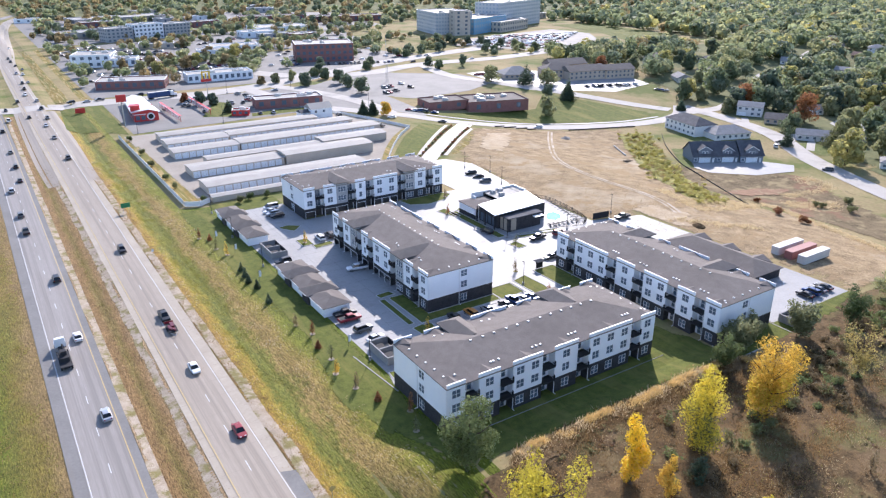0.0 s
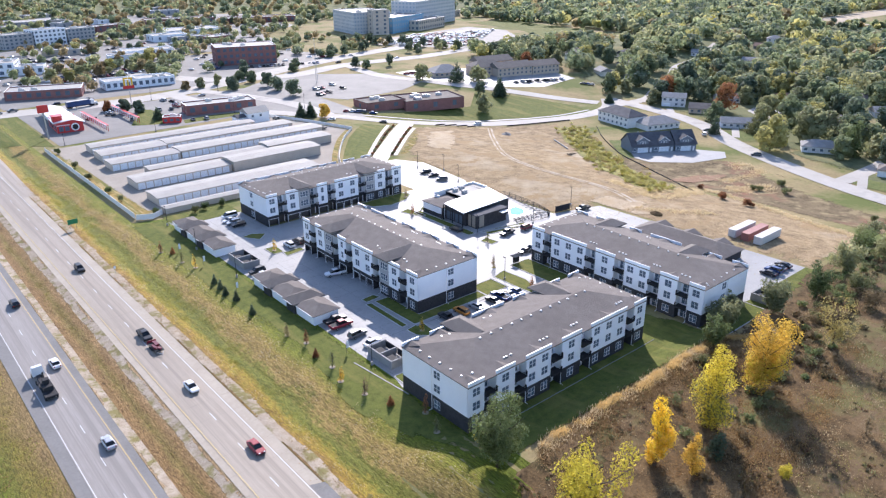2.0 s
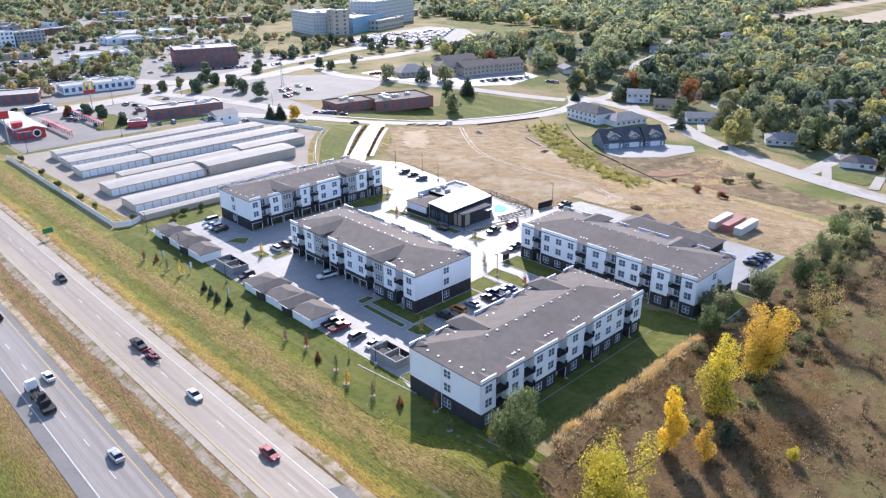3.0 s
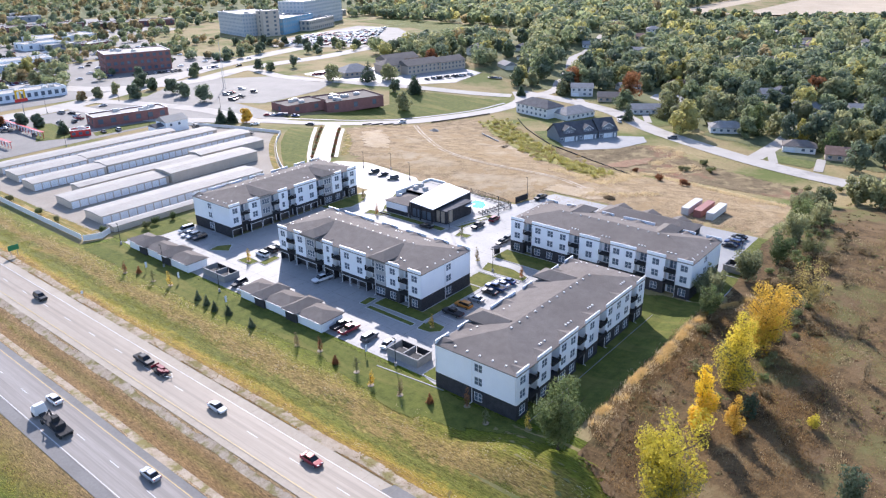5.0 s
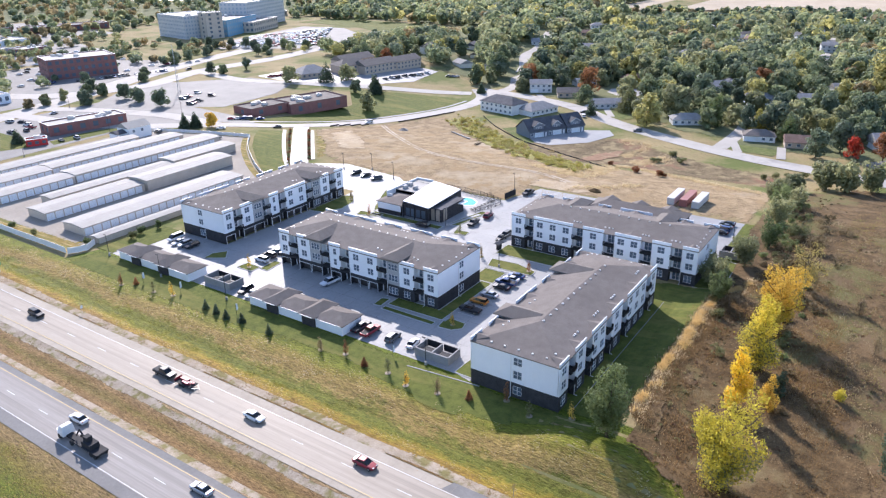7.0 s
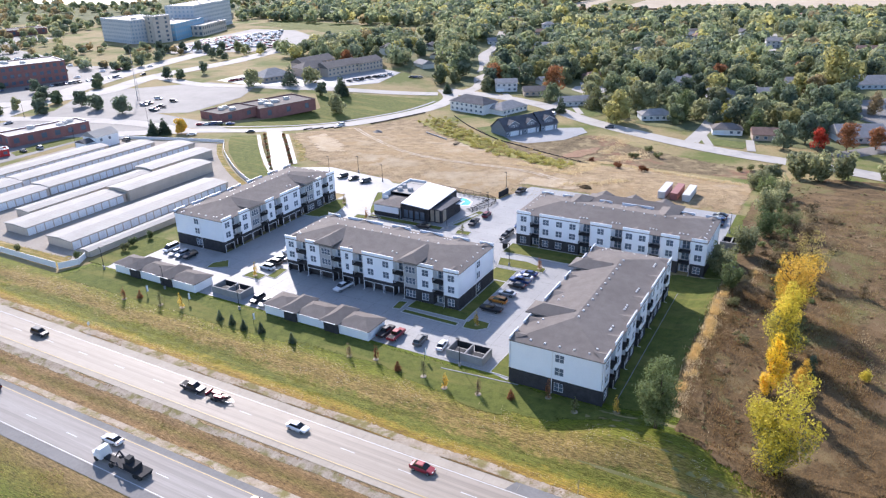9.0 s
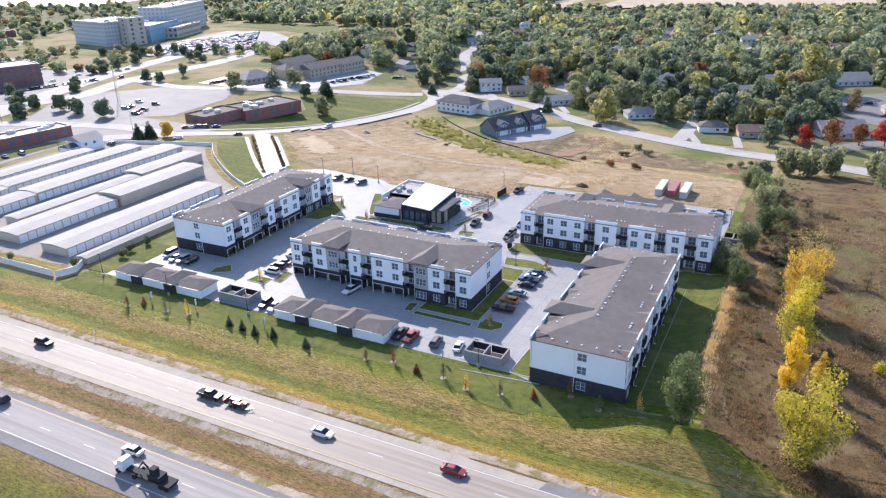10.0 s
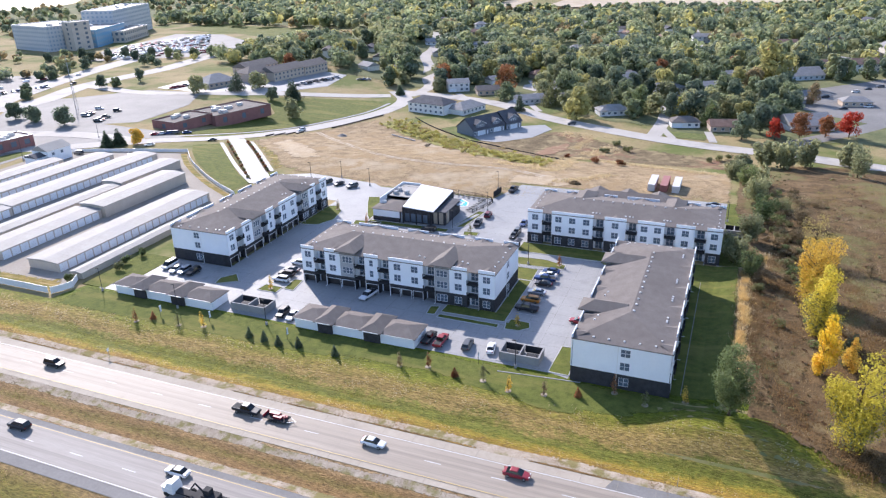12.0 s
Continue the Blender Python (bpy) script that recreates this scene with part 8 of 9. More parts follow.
def house(x, y, w, d, turn, wall, roof, storeys=1, garage=True, form="gable", label="", dormers=0):
    wn = ("cream", "pale grey", "blue-grey", "tan", "white", "slate")[wall]
    rn = ("brown", "dark grey", "grey", "rust-brown")[roof]
    HOUSE_SPOTS.append((x, y, max(w, d) * 0.5 + 2))
    o = thing("house", label or f"{wn} {'two-storey ' if storeys > 1 else ''}house with {rn} shingle roof", "house", pose(x, y, gz(x, y) + 0.05, 0, 0, turn), "suburban houses")
    h = 2.7 * storeys + 0.3
    holes = []
    for f in range(storeys):
        for k in range(max(2, int(w / 3.4))):
            c = -w / 2 + w * (k + 0.5) / max(2, int(w / 3.4))
            holes.append((c - 0.75, c + 0.75, 1.0 + 2.7 * f, 2.3 + 2.7 * f))
    if garage:
        holes = [q for q in holes if not (q[0] < -w / 2 + 5.6 and q[2] < 2)] + [(-w / 2 + 0.5, -w / 2 + 5.3, 0, 2.25)]
    if garage and dormers > 1:
        holes = [q for q in holes if not (q[1] > w / 2 - 12 and q[2] < 2)] + [(w / 2 - 5.3, w / 2 - 0.5, 0, 2.25), (w / 2 - 11.3, w / 2 - 6.5, 0, 2.25)]
    y0 = -d / 2
    part("wall", Shape(Matrix.Translation((0, y0, 0))).wall(-w / 2, w / 2, -1.0, h, 0, 0.2, holes).box(-w / 2, d - 0.2, -1, w / 2, d, h).box(-w / 2, 0.2, -1, -w / 2 + 0.2, d - 0.2, h).box(w / 2 - 0.2, 0.2, -1, w / 2, d - 0.2, h), WALLS[wall], o)
    for q in holes:
        if q[1] - q[0] > 4:
            part("garage_door", Shape().box(q[0], y0 + 0.08, 0, q[1], y0 + 0.14, q[3]), M_DOORWHITE, o)
        else:
            if math.hypot(x, y) < 430:
                f = part("window", Shape().wall(q[0] - 0.08, q[1] + 0.08, q[2] - 0.08, q[3] + 0.08, y0 - 0.04, y0 - 0.003, [(q[0] + 0.04, q[1] - 0.04, q[2] + 0.04, q[3] - 0.04)]), M_TRIM, o)
                part("pane", Shape().box(q[0], y0 + 0.08, q[2], q[1], y0 + 0.12, q[3]), M_GLASS, f)
            else:
                part("window", Shape().box(q[0], y0 + 0.08, q[2], q[1], y0 + 0.12, q[3]), M_GLASS, o)
    r = Shape()
    rise = d * (0.33 if dormers else 0.25)
    if form == "hip":
        hip(r, -w / 2, -d / 2, w / 2, d / 2, h, rise, 0.5)
    else:
        a, b, c = w / 2 + 0.4, d / 2 + 0.5, 0.18
        r.add([(-a, -b, h), (a, -b, h), (a, b, h), (-a, b, h), (-a, 0, h + rise), (a, 0, h + rise), (-a, -b, h - c), (a, -b, h - c), (a, b, h - c), (-a, b, h - c)],
              [(0, 1, 5, 4), (2, 3, 4, 5), (0, 6, 7, 1), (2, 8, 9, 3), (1, 7, 8, 2, 5), (3, 9, 6, 0, 4), (6, 9, 8, 7)])
    part("roof", r, ROOFS[roof], o)
    for k in range(dormers):
        c = -w / 2 + w * (k + 0.5) / dormers
        f0, zb, zt = -d / 2 + 1.2, h + 0.2, h + rise * 0.62
        g = part("dormer", Shape().box(c - 1.4, f0, zb, c + 1.4, -0.6, zt).add([(c - 1.4, f0, zt), (c + 1.4, f0, zt), (c, f0, zt + 0.9), (c - 1.4, f0 + 0.2, zt), (c + 1.4, f0 + 0.2, zt), (c, f0 + 0.2, zt + 0.9)], [(0, 1, 2), (3, 5, 4)]), WALLS[wall], o, "gabled dormer")
        part("dormer_roof", Shape().add([(c - 1.8, f0 - 0.3, zt - 0.2), (c, f0 - 0.3, zt + 0.98), (c + 1.8, f0 - 0.3, zt - 0.2), (c - 1.8, 0.4, zt - 0.2), (c, 0.4, zt + 0.98), (c + 1.8, 0.4, zt - 0.2), (c - 1.8, f0 - 0.3, zt - 0.34), (c, f0 - 0.3, zt + 0.84), (c + 1.8, f0 - 0.3, zt - 0.34)],
                                            [(0, 3, 4, 1), (1, 4, 5, 2), (0, 1, 7, 6), (1, 2, 8, 7)]), ROOFS[roof], g)
        part("window", Shape().box(c - 0.7, f0 - 0.05, zb + 0.5, c + 0.7, f0 - 0.004, zt - 0.15), M_TRIM, g)
    return o


# town houses by the creek
def gable_roof(s, x0, x1, y0, y1, e, top, k=0.2):
    """A roof with its ridge along x, with thickness."""
    m = (y0 + y1) / 2
    return s.add([(x0, y0, e), (x1, y0, e), (x1, y1, e), (x0, y1, e), (x0, m, top), (x1, m, top), (x0, y0, e - k), (x1, y0, e - k), (x1, y1, e - k), (x0, y1, e - k), (x0, m, top - k), (x1, m, top - k)],
                 [(0, 1, 5, 4), (2, 3, 4, 5), (0, 6, 7, 1), (2, 8, 9, 3), (1, 7, 11, 5), (5, 11, 8, 2), (3, 9, 10, 4), (4, 10, 6, 0), (7, 6, 10, 11), (9, 8, 11, 10)])


def garage_row(x, y, turn):
    """Three joined slate-blue town houses: a garage each, a steep roof with front gables."""
    o = thing("town_house_row", "slate-blue town house row with white garage doors and gabled dormers", "house", pose(x, y, gz(x, y) + 0.05, 0, 0, turn), "suburban houses")
    U, D, e, top = 10.8, 13.0, 3.3, 8.6
    for u in range(3):
        a, f = u * U, (-0.9 if u == 2 else 0.0)
        holes = [(a + 3.0, a + 8.0, 0.0, 2.4), (a + 9.1, a + 10.1, 0.1, 2.3), (a + 0.6, a + 2.1, 0.9, 2.2)]
        part("front_wall", Shape().wall(a, a + U, -1.0, e, f, f + 0.25, holes), WALLS[5], o, "slate-blue siding wall")
        part("garage_door", Shape().wall(a + 3.0, a + 8.0, 0.0, 2.4, f + 0.08, f + 0.14, [(a + 3.05, a + 7.95, r * 0.6 - 0.012, r * 0.6 + 0.012) for r in (1, 2, 3)]), M_DOORWHITE, o, "white garage door")
        part("door_trim", Shape().box(a + 2.8, f - 0.06, 0, a + 3.0, f - 0.003, 2.6).box(a + 8.0, f - 0.06, 0, a + 8.2, f - 0.003, 2.6).box(a + 3.0, f - 0.06, 2.4, a + 8.0, f - 0.003, 2.6), M_TRIM, o)
        part("front_door", Shape().box(a + 9.1, f + 0.1, 0.1, a + 10.1, f + 0.16, 2.3), M_TRIM, o)
        w = part("window", Shape().wall(a + 0.5, a + 2.2, 0.8, 2.3, f - 0.05, f - 0.003, [(a + 0.65, a + 2.05, 0.95, 2.15)]), M_TRIM, o)
        part("pane", Shape().box(a + 0.6, f + 0.08, 0.9, a + 2.1, f + 0.12, 2.2), M_GLASS, w)
        # gabled dormer over the garage
        hw, zt = (2.9 if u != 1 else 2.4), (5.9 if u != 1 else 5.5)
        c, y0 = a + 5.5, f + 0.6
        d = part("dormer", Shape().box(c - hw, y0, e - 0.1, c + hw, D / 2 - 1.0, zt).add([(c - hw, y0, zt), (c + hw, y0, zt), (c, y0, zt + 1.7), (c - hw, y0 + 0.2, zt), (c + hw, y0 + 0.2, zt), (c, y0 + 0.2, zt + 1.7)], [(0, 1, 2), (3, 5, 4)]), WALLS[5], o)
        turned = Shape(Matrix(((0, -1, 0, c), (1, 0, 0, 0), (0, 0, 1, 0), (0, 0, 0, 1))))
        part("dormer_roof", gable_roof(turned, y0 - 0.5, D / 2 - 0.4, -hw - 0.4, hw + 0.4, zt - 0.1, zt + 1.9), M_DARKSHINGLE, d)
        part("bargeboard", Shape().add([(c - hw - 0.45, y0 - 0.55, zt - 0.35), (c, y0 - 0.55, zt + 1.62), (c + hw + 0.45, y0 - 0.55, zt - 0.35), (c + hw + 0.45, y0 - 0.55, zt - 0.08), (c, y0 - 0.55, zt + 1.92), (c - hw - 0.45, y0 - 0.55, zt - 0.08)], [(0, 1, 4, 5), (1, 2, 3, 4)]), M_TRIM, d)
        for k in (-0.75, 0.75):
            w = part("window", Shape().wall(c + k - 0.65, c + k + 0.65, e + 0.6, e + 2.1, y0 - 0.07, y0 - 0.003, [(c + k - 0.5, c + k + 0.5, e + 0.75, e + 1.95)]), M_TRIM, d)
            part("pane", Shape().box(c + k - 0.55, y0 - 0.03, e + 0.7, c + k + 0.55, y0 - 0.002, e + 2.0), M_GLASS, w)
    L = 3 * U
    for xe in (0.0, L - 0.25):
        end = Shape().add([(xe, 0.25, -1), (xe + 0.25, 0.25, -1), (xe + 0.25, D, -1), (xe, D, -1), (xe, 0.25, e), (xe + 0.25, 0.25, e), (xe + 0.25, D, e), (xe, D, e), (xe, D / 2, top - 0.3), (xe + 0.25, D / 2, top - 0.3)],
                          [(0, 3, 7, 8, 4), (1, 5, 9, 6, 2), (0, 4, 5, 1), (2, 6, 7, 3), (3, 0, 1, 2)])
        part("end_wall", end, WALLS[5], o)
    part("back_wall", Shape().box(0.25, D - 0.25, -1, L - 0.25, D, e), WALLS[5], o)
    part("roof", gable_roof(Shape(), -0.5, 2 * U, -0.6, D + 0.6, e, top), M_DARKSHINGLE, o, "dark grey steep shingle roof")
    part("roof", gable_roof(Shape(), 2 * U + 0.02, L + 0.5, -1.5, D + 0.2, e + 0.1, top + 0.5), M_DARKSHINGLE, o, "dark grey steep shingle roof")
    part("chimney_vent", Shape().cyl(6.0, D / 2 + 1.5, top - 1.4, top + 0.2, 0.12, 0.12, 8), M_VENT, o)
    HOUSE_SPOTS.append((x + 14, y - 2, 18))


garage_row(271.8, 208.9, -30)
house(322.5, 252.6, 25, 13.5, -102.7, 4, 1, 2, False, "hip", "white two-storey townhouses with dark hipped roof")
house(328.0, 234.0, 21, 13, -18, 4, 2, 1, False, "hip", "white townhouse with grey hipped roof")
sheet("driveway", [(266, 203), (265, 194.5), (279, 180.5), (298, 175), (307, 181), (301, 192.5), (272, 209)], M_CONCRETE, 0.22, "pale concrete forecourt of the town houses", "driveway", 4.0)
sheet("lawn", [(284, 232), (293, 225), (277.5, 209.5), (271, 209), (266, 203), (262, 206)], M_YARDGRASS, 0.2, "green lawn beside the town houses", "lawn", 4.0)
strip("street", [(336, 206), (352, 213), (372, 212), (395, 205), (412, 211)], -4, 4, M_STREET, 0.21, "pale concrete side street", "road")
sheet("street", [(404, 222), (416, 224), (424, 216), (420, 204), (408, 198), (398, 202), (396, 212)], M_STREET, 0.215, "pale concrete turning circle", "road", 5.0)
sheet("lawn", [(338, 196), (346, 204), (356, 203), (350, 189), (340, 180), (333, 184)], M_YARDGRASS, 0.16, "green front lawn of a house", "lawn", 4.0)
sheet("lawn", [(304, 128), (312, 126), (309, 98), (297, 100), (300, 118)], M_YARDGRASS, 0.16, "green front lawn of a white house", "lawn", 4.0)
for i, (x, y, tn, wl, rf, st, fm) in enumerate(((386, 261, -60, 1, 2, 2, "gable"), (381, 238, -60, 3, 0, 1, "gable"), (361, 205, -55, 1, 2, 1, "gable"), (366, 190, -55, 4, 0, 1, "gable"), (449, 222, -40, 3, 3, 1, "hip"), (343, 152, -62, 1, 2, 1, "hip"), (325, 112, -74, 4, 0, 1, "hip"), (322, 92, -76, 3, 3, 1, "gable"), (431, 106, -60, 1, 2, 1, "gable"), (475, 94, -60, 1, 2, 1, "gable"), (401, 26, -80, 3, 2, 1, "hip"), (404, 128, -60, 4, 2, 2, "gable"), (420, 245, -40, 4, 2, 1, "gable"))):
    house(x, y, 14 + (i % 3) * 1.5, 9.5 + (i % 2), tn, wl, rf, st, i % 3 == 0, fm)
house(352, 395, 24, 15, -20, 3, 0, 2, False, "hip", "brown brick clinic with hipped roof")
house(325, 408, 22, 18, -20, 3, 2, 1, False, "hip", "brown brick clinic with broad pale roof")
house(366, 384, 30, 14, -10, 3, 0, 2, False, "gable", "brown brick apartments with hipped roof")
house(392, 378, 24, 13, -10, 3, 0, 2, False, "gable", "brown brick apartments with brown roof")
house(372, 410, 30, 14, -10, 3, 0, 2, False, "gable", "brown brick apartments with brown roof")

for x, y, tn in ((440, 330, 20), (470, 360, 15), (430, 350, 60), (500, 385, 15), (455, 400, 20), (520, 330, 20), (480, 300, 30), (450, 275, -40)):
    house(x, y, 14, 10, tn, int(x) % 5, int(y) % 4, 1 + int(x) % 2, False, "gable")
rs = random.Random(12)
for k in range(26):
    x, y = rs.uniform(70, 400), rs.uniform(660, 1150)
    if any(math.hypot(x - a, y - b) < 55 for a, b in ((131, 792), (160, 800), (190, 808), (205, 660), (110, 850), (420, 880), (340, 930), (170, 1010), (300, 800))) or x > 360 and y < 760:
        continue
    block("shop_building", x, y, rs.uniform(22, 45), rs.uniform(14, 24), rs.uniform(4.5, 7), rs.choice((0, -15, 20)), rs.choice((M_SIDING, M_REDBRICK, M_TANWALL, M_GREYSIDING)), "low flat-roofed shop in the far town", "shop", bay=9)
rh = random.Random(3)
for k in range(98):
    x, y = rh.uniform(330, 960), rh.uniform(-80, 420)
    if x > 860 and y > 300 or any(math.hypot(x - a, y - b) < 26 for a, b, _ in HOUSE_SPOTS) or (x < 470 and 180 < y) or (x < 480 and y < 150):
        continue
    house(x, y, rh.uniform(12, 16), rh.uniform(8.5, 11), rh.choice((-60, 30, -75, 15)), rh.randrange(5), rh.randrange(4), rh.choice((1, 1, 2)), rh.random() < 0.4, rh.choice(("gable", "hip", "gable")))

sheet("paving", [(428, 64), (478, 10), (470, -10), (400, 0), (350, 19), (370, 44)], M_ASPHALT, 0.27, "dark grey asphalt car park among the trees", "pavement", 10.0)
strip("driveway", [(436, 112), (452, 126), (472, 112), (492, 106)], -7, 7, M_STREET, 0.21, "pale concrete turning circle", "road")
sheet("driveway", [(398, 212), (432, 226), (442, 204), (410, 190)], M_CONCRETE, 0.22, "pale concrete forecourt before a house", "driveway", 6.0)
for x, y, a in ((306, 152, 60), (303, 117, 20), (301, 97, 10), (320, 176, 60), (344, 196, 30), (365, 248, 40)):
    strip("driveway", [(x - 7 * math.cos(radians(a)), y - 7 * math.sin(radians(a))), (x + 14 * math.cos(radians(a)), y + 14 * math.sin(radians(a)))], -1.9, 1.9, M_STREET, 0.23, "pale concrete driveway of a house", "driveway")
house(486, 52, 27, 18, -62, 2, 2, 1, False, "gable", "large pale blue house with a broad gabled roof")
house(522, 20, 42, 13, -64, 4, 3, 2, False, "gable", "long white two-storey apartment row")
house(338, 55, 22, 18, -64, 1, 2, 1, False, "gable", "low house with a broad grey gabled roof")
house(449, 162, 15, 11, -50, 4, 2, 1, False, "gable", "low house with a pale grey roof")
for x, y, h in ((396, 20, 20), (388, 33, 20), (420, 40, 20), (440, 22, 20), (452, 14, 20), (462, 6, 20), (402, 8, 20), (330, 206, -50)):
    car(rs.choice(("suv", "sedan")), rs.choice(("black", "grey", "white", "silver")), x, y, h, "town parked cars", None, note="beside suburban houses")

# ---------------- trees of the town ----------------
ROADS = ([[(280, 60), (287, 100), (300, 137), (324, 184), (352, 222), (366, 262), (372, 300)], [(360, 285), (392, 284), (422, 298), (465, 315), (508, 337), (552, 347), (640, 380)],
         [(300, 124), (334, 123), (380, 124.5), (445, 118)], [(560, 118), (620, 126), (690, 131), (760, 140)], [(300, 62), (364, 15), (386, 50), (434, 45), (485, 0), (560, -60)]] + [[(280, 60), (268, 10), (262, -80)],
         [(208, 320), (227, 310), (248, 304.5), (268, 297), (287, 288.5), (307, 281.5), (330, 279), (352, 284), (372, 300)], [(300, 496), (289, 436), (304, 388), (326, 355), (358, 297)], [(300, 496), (372, 493), (450, 500), (560, 470)]])


def near_road(x, y, gap):
    for line in ROADS:
        for (ax, ay), (bx, by) in zip(line, line[1:]):
            u = max(0, min(1, ((x - ax) * (bx - ax) + (y - ay) * (by - ay)) / ((bx - ax) ** 2 + (by - ay) ** 2)))
            if math.hypot(x - ax - u * (bx - ax), y - ay - u * (by - ay)) < gap:
                return True
    return False


def free(x, y, gap=7.0):
    return not near_road(x, y, gap) and not near_road(x + 10, y, gap * 0.7) and not any(math.hypot(x - a, y - b) < r + 2.0 or (r > 5 and -26 < x - a < 0 and abs(y - b) < 11) for a, b, r in HOUSE_SPOTS)


for i, (f, c, x, y, h, r) in enumerate((("round", "deep", 185.9, 454.9, 9, 5), ("round", "green", 208, 473, 8, 4), ("round", "deep", 208.5, 450.7, 9, 5), ("round", "deep", 206.6, 433.9, 9, 5.5), ("round", "deep", 205, 410.7, 9, 5.5),
        ("cone", "deep", 176.6, 352.8, 8, 3), ("cone", "deep", 181, 349.9, 8.5, 3), ("round", "gold", 185.5, 343.4, 7, 3.4), ("round", "olive", 279, 320, 12, 5.5), ("cone", "deep", 314.6, 341.5, 13, 5), ("cone", "deep", 318, 346, 12, 4.5), ("cone", "deep", 314.4, 383.8, 15, 6), ("round", "olive", 298.9, 401.2, 12, 7), ("round", "olive", 330, 378, 11, 7), ("round", "deep", 307, 352, 8, 4),
        ("round", "rust", 104, 440, 6, 3), ("round", "deep", 110, 428, 7, 3.5), ("cone", "deep", 117, 398, 7, 3), ("round", "deep", 116, 424, 7, 3.5),
        ("cone", "deep", 362, 292, 7, 3), ("round", "olive", 380, 272, 10, 6))):
    tree(f, c, x, y, h, r, 1000, 0.75, f"{WORDS[c]} {'conifer' if f == 'cone' else 'street tree'} in the town", "town trees", 6 + i % 3, i * 41)

def garden_trees(group):
    for i, (f, c, x, y, h, r) in enumerate(group):
        tree(f, c, x, y, h, r, 1300, 0.085 * r + 0.2, f"{WORDS[c]} {'conifer' if f == 'cone' else 'garden tree'} among the houses", "garden trees", 6 + i % 3, i * 41)
        HOUSE_SPOTS.append((x, y, r * 0.5))


garden_trees((("cone", "deep", 335.6, 203.7, 12, 3.4), ("round", "rust", 390, 229, 17, 8), ("round", "citron", 326.4, 168.5, 15.6, 8.6), ("round", "olive", 354.5, 161.5, 19.5, 10.8), ("round", "green", 388.4, 187.5, 17, 9.4), ("tall", "green", 342.3, 136.9, 17, 5.6), ("round", "citron", 408.2, 131.6, 16, 8.6), ("round", "olive", 352.8, 112.2, 15.4, 6.6), ("round", "olive", 353.1, 101.6, 16.7, 7.2)))
garden_trees((("round", "deep", 382.6, 89.4, 16.4, 7.2), ("cone", "deep", 359.1, 82.1, 13.5, 5), ("round", "deep", 379.6, 73, 17.7, 8.4), ("round", "deep", 304, 83.5, 14.7, 5.9), ("round", "deep", 318.3, 75.5, 14, 6.6), ("round", "citron", 451.3, 68.7, 27, 14.5), ("round", "amber", 438.2, 80.1, 15, 7.5), ("tall", "bare", 398.1, 48.1, 13, 5)))
garden_trees((("round", "red", 306.7, 69.2, 11.3, 4.4), ("round", "rust", 312.5, 58.1, 12.7, 5.5), ("round", "rust", 319, 46.5, 11, 5), ("round", "red", 321.8, 36.1, 13, 6), ("ragged", "olive", 258.9, 73.8, 11, 6.2), ("ragged", "olive", 257.8, 66, 12, 6.4), ("ragged", "olive", 263.4, 57.7, 12, 6.2), ("round", "olive", 246, 83, 7, 4.5), ("round", "olive", 270, 40, 11, 6)))
garden_trees((("round", "green", 372, 150, 15, 7.6), ("round", "deep", 398, 160, 17, 8), ("round", "deep", 420, 176, 15, 7.5), ("round", "olive", 425, 200, 16, 8), ("round", "green", 405, 95, 16, 8), ("round", "green", 437, 190, 18, 9), ("round", "olive", 395, 205, 15, 7.5), ("round", "green", 366, 222, 12, 6)))
garden_trees([("cone" if i % 9 == 4 else "round", ("green", "olive", "deep", "green", "citron", "olive")[i % 6], x, y, 12 + (i * 5) % 5, 5.6 + (i * 3) % 4 * 0.8) for i, (x, y) in enumerate(
    ((373, 141), (381, 166), (396, 112), (386, 101), (346, 117), (338, 101), (367, 113), (352, 131), (411, 150), (416, 188), (399, 181), (379, 201), (336, 139), (390, 71), (371, 60), (351, 75), (341, 84), (388, 128), (410, 70), (425, 138), (436, 184), (452, 196), (428, 214), (345, 178)))])
garden_trees([("cone" if i % 7 == 3 else "round", ("deep", "green", "olive", "green", "deep")[i % 5], x, y, 11 + (i * 7) % 6, 5.0 + (i * 3) % 4 * 0.9) for i, (x, y) in enumerate(
    ((337, 70), (345, 66), (352, 90), (330, 100), (334, 120), (340, 108), (364, 96), (372, 84), (362, 70), (378, 112), (392, 90), (400, 80), (386, 58), (404, 60), (418, 66), (432, 62), (350, 145), (356, 190), (376, 178), (386, 152), (392, 138), (408, 120), (462, 70), (470, 80)))])
for i in range(12):
    u = i / 11
    tree("round", "deep" if i < 8 else "green", 380 + 50 * u + (i % 3) * 3, 622 - 122 * u, 7.5 + (i % 3), 4.6, 1000, 0.6, "dark green tree on the dry lawn before the hospital", "hospital trees", 6 + i % 3, i * 53)
for i, (x, y) in enumerate(((300, 470), (296, 478), (258, 500), (252, 494), (226, 520), (322, 470), (312, 540), (318, 548), (330, 545), (340, 560), (352, 552), (362, 560), (206, 486), (212, 490), (380, 520), (392, 524))):
    tree("round", "deep" if i % 3 else "green", x, y, 7 + (i % 3), 4.2, 1000, 0.6, "dark green street tree beside a car park", "town trees", 6 + i % 3, i * 67)
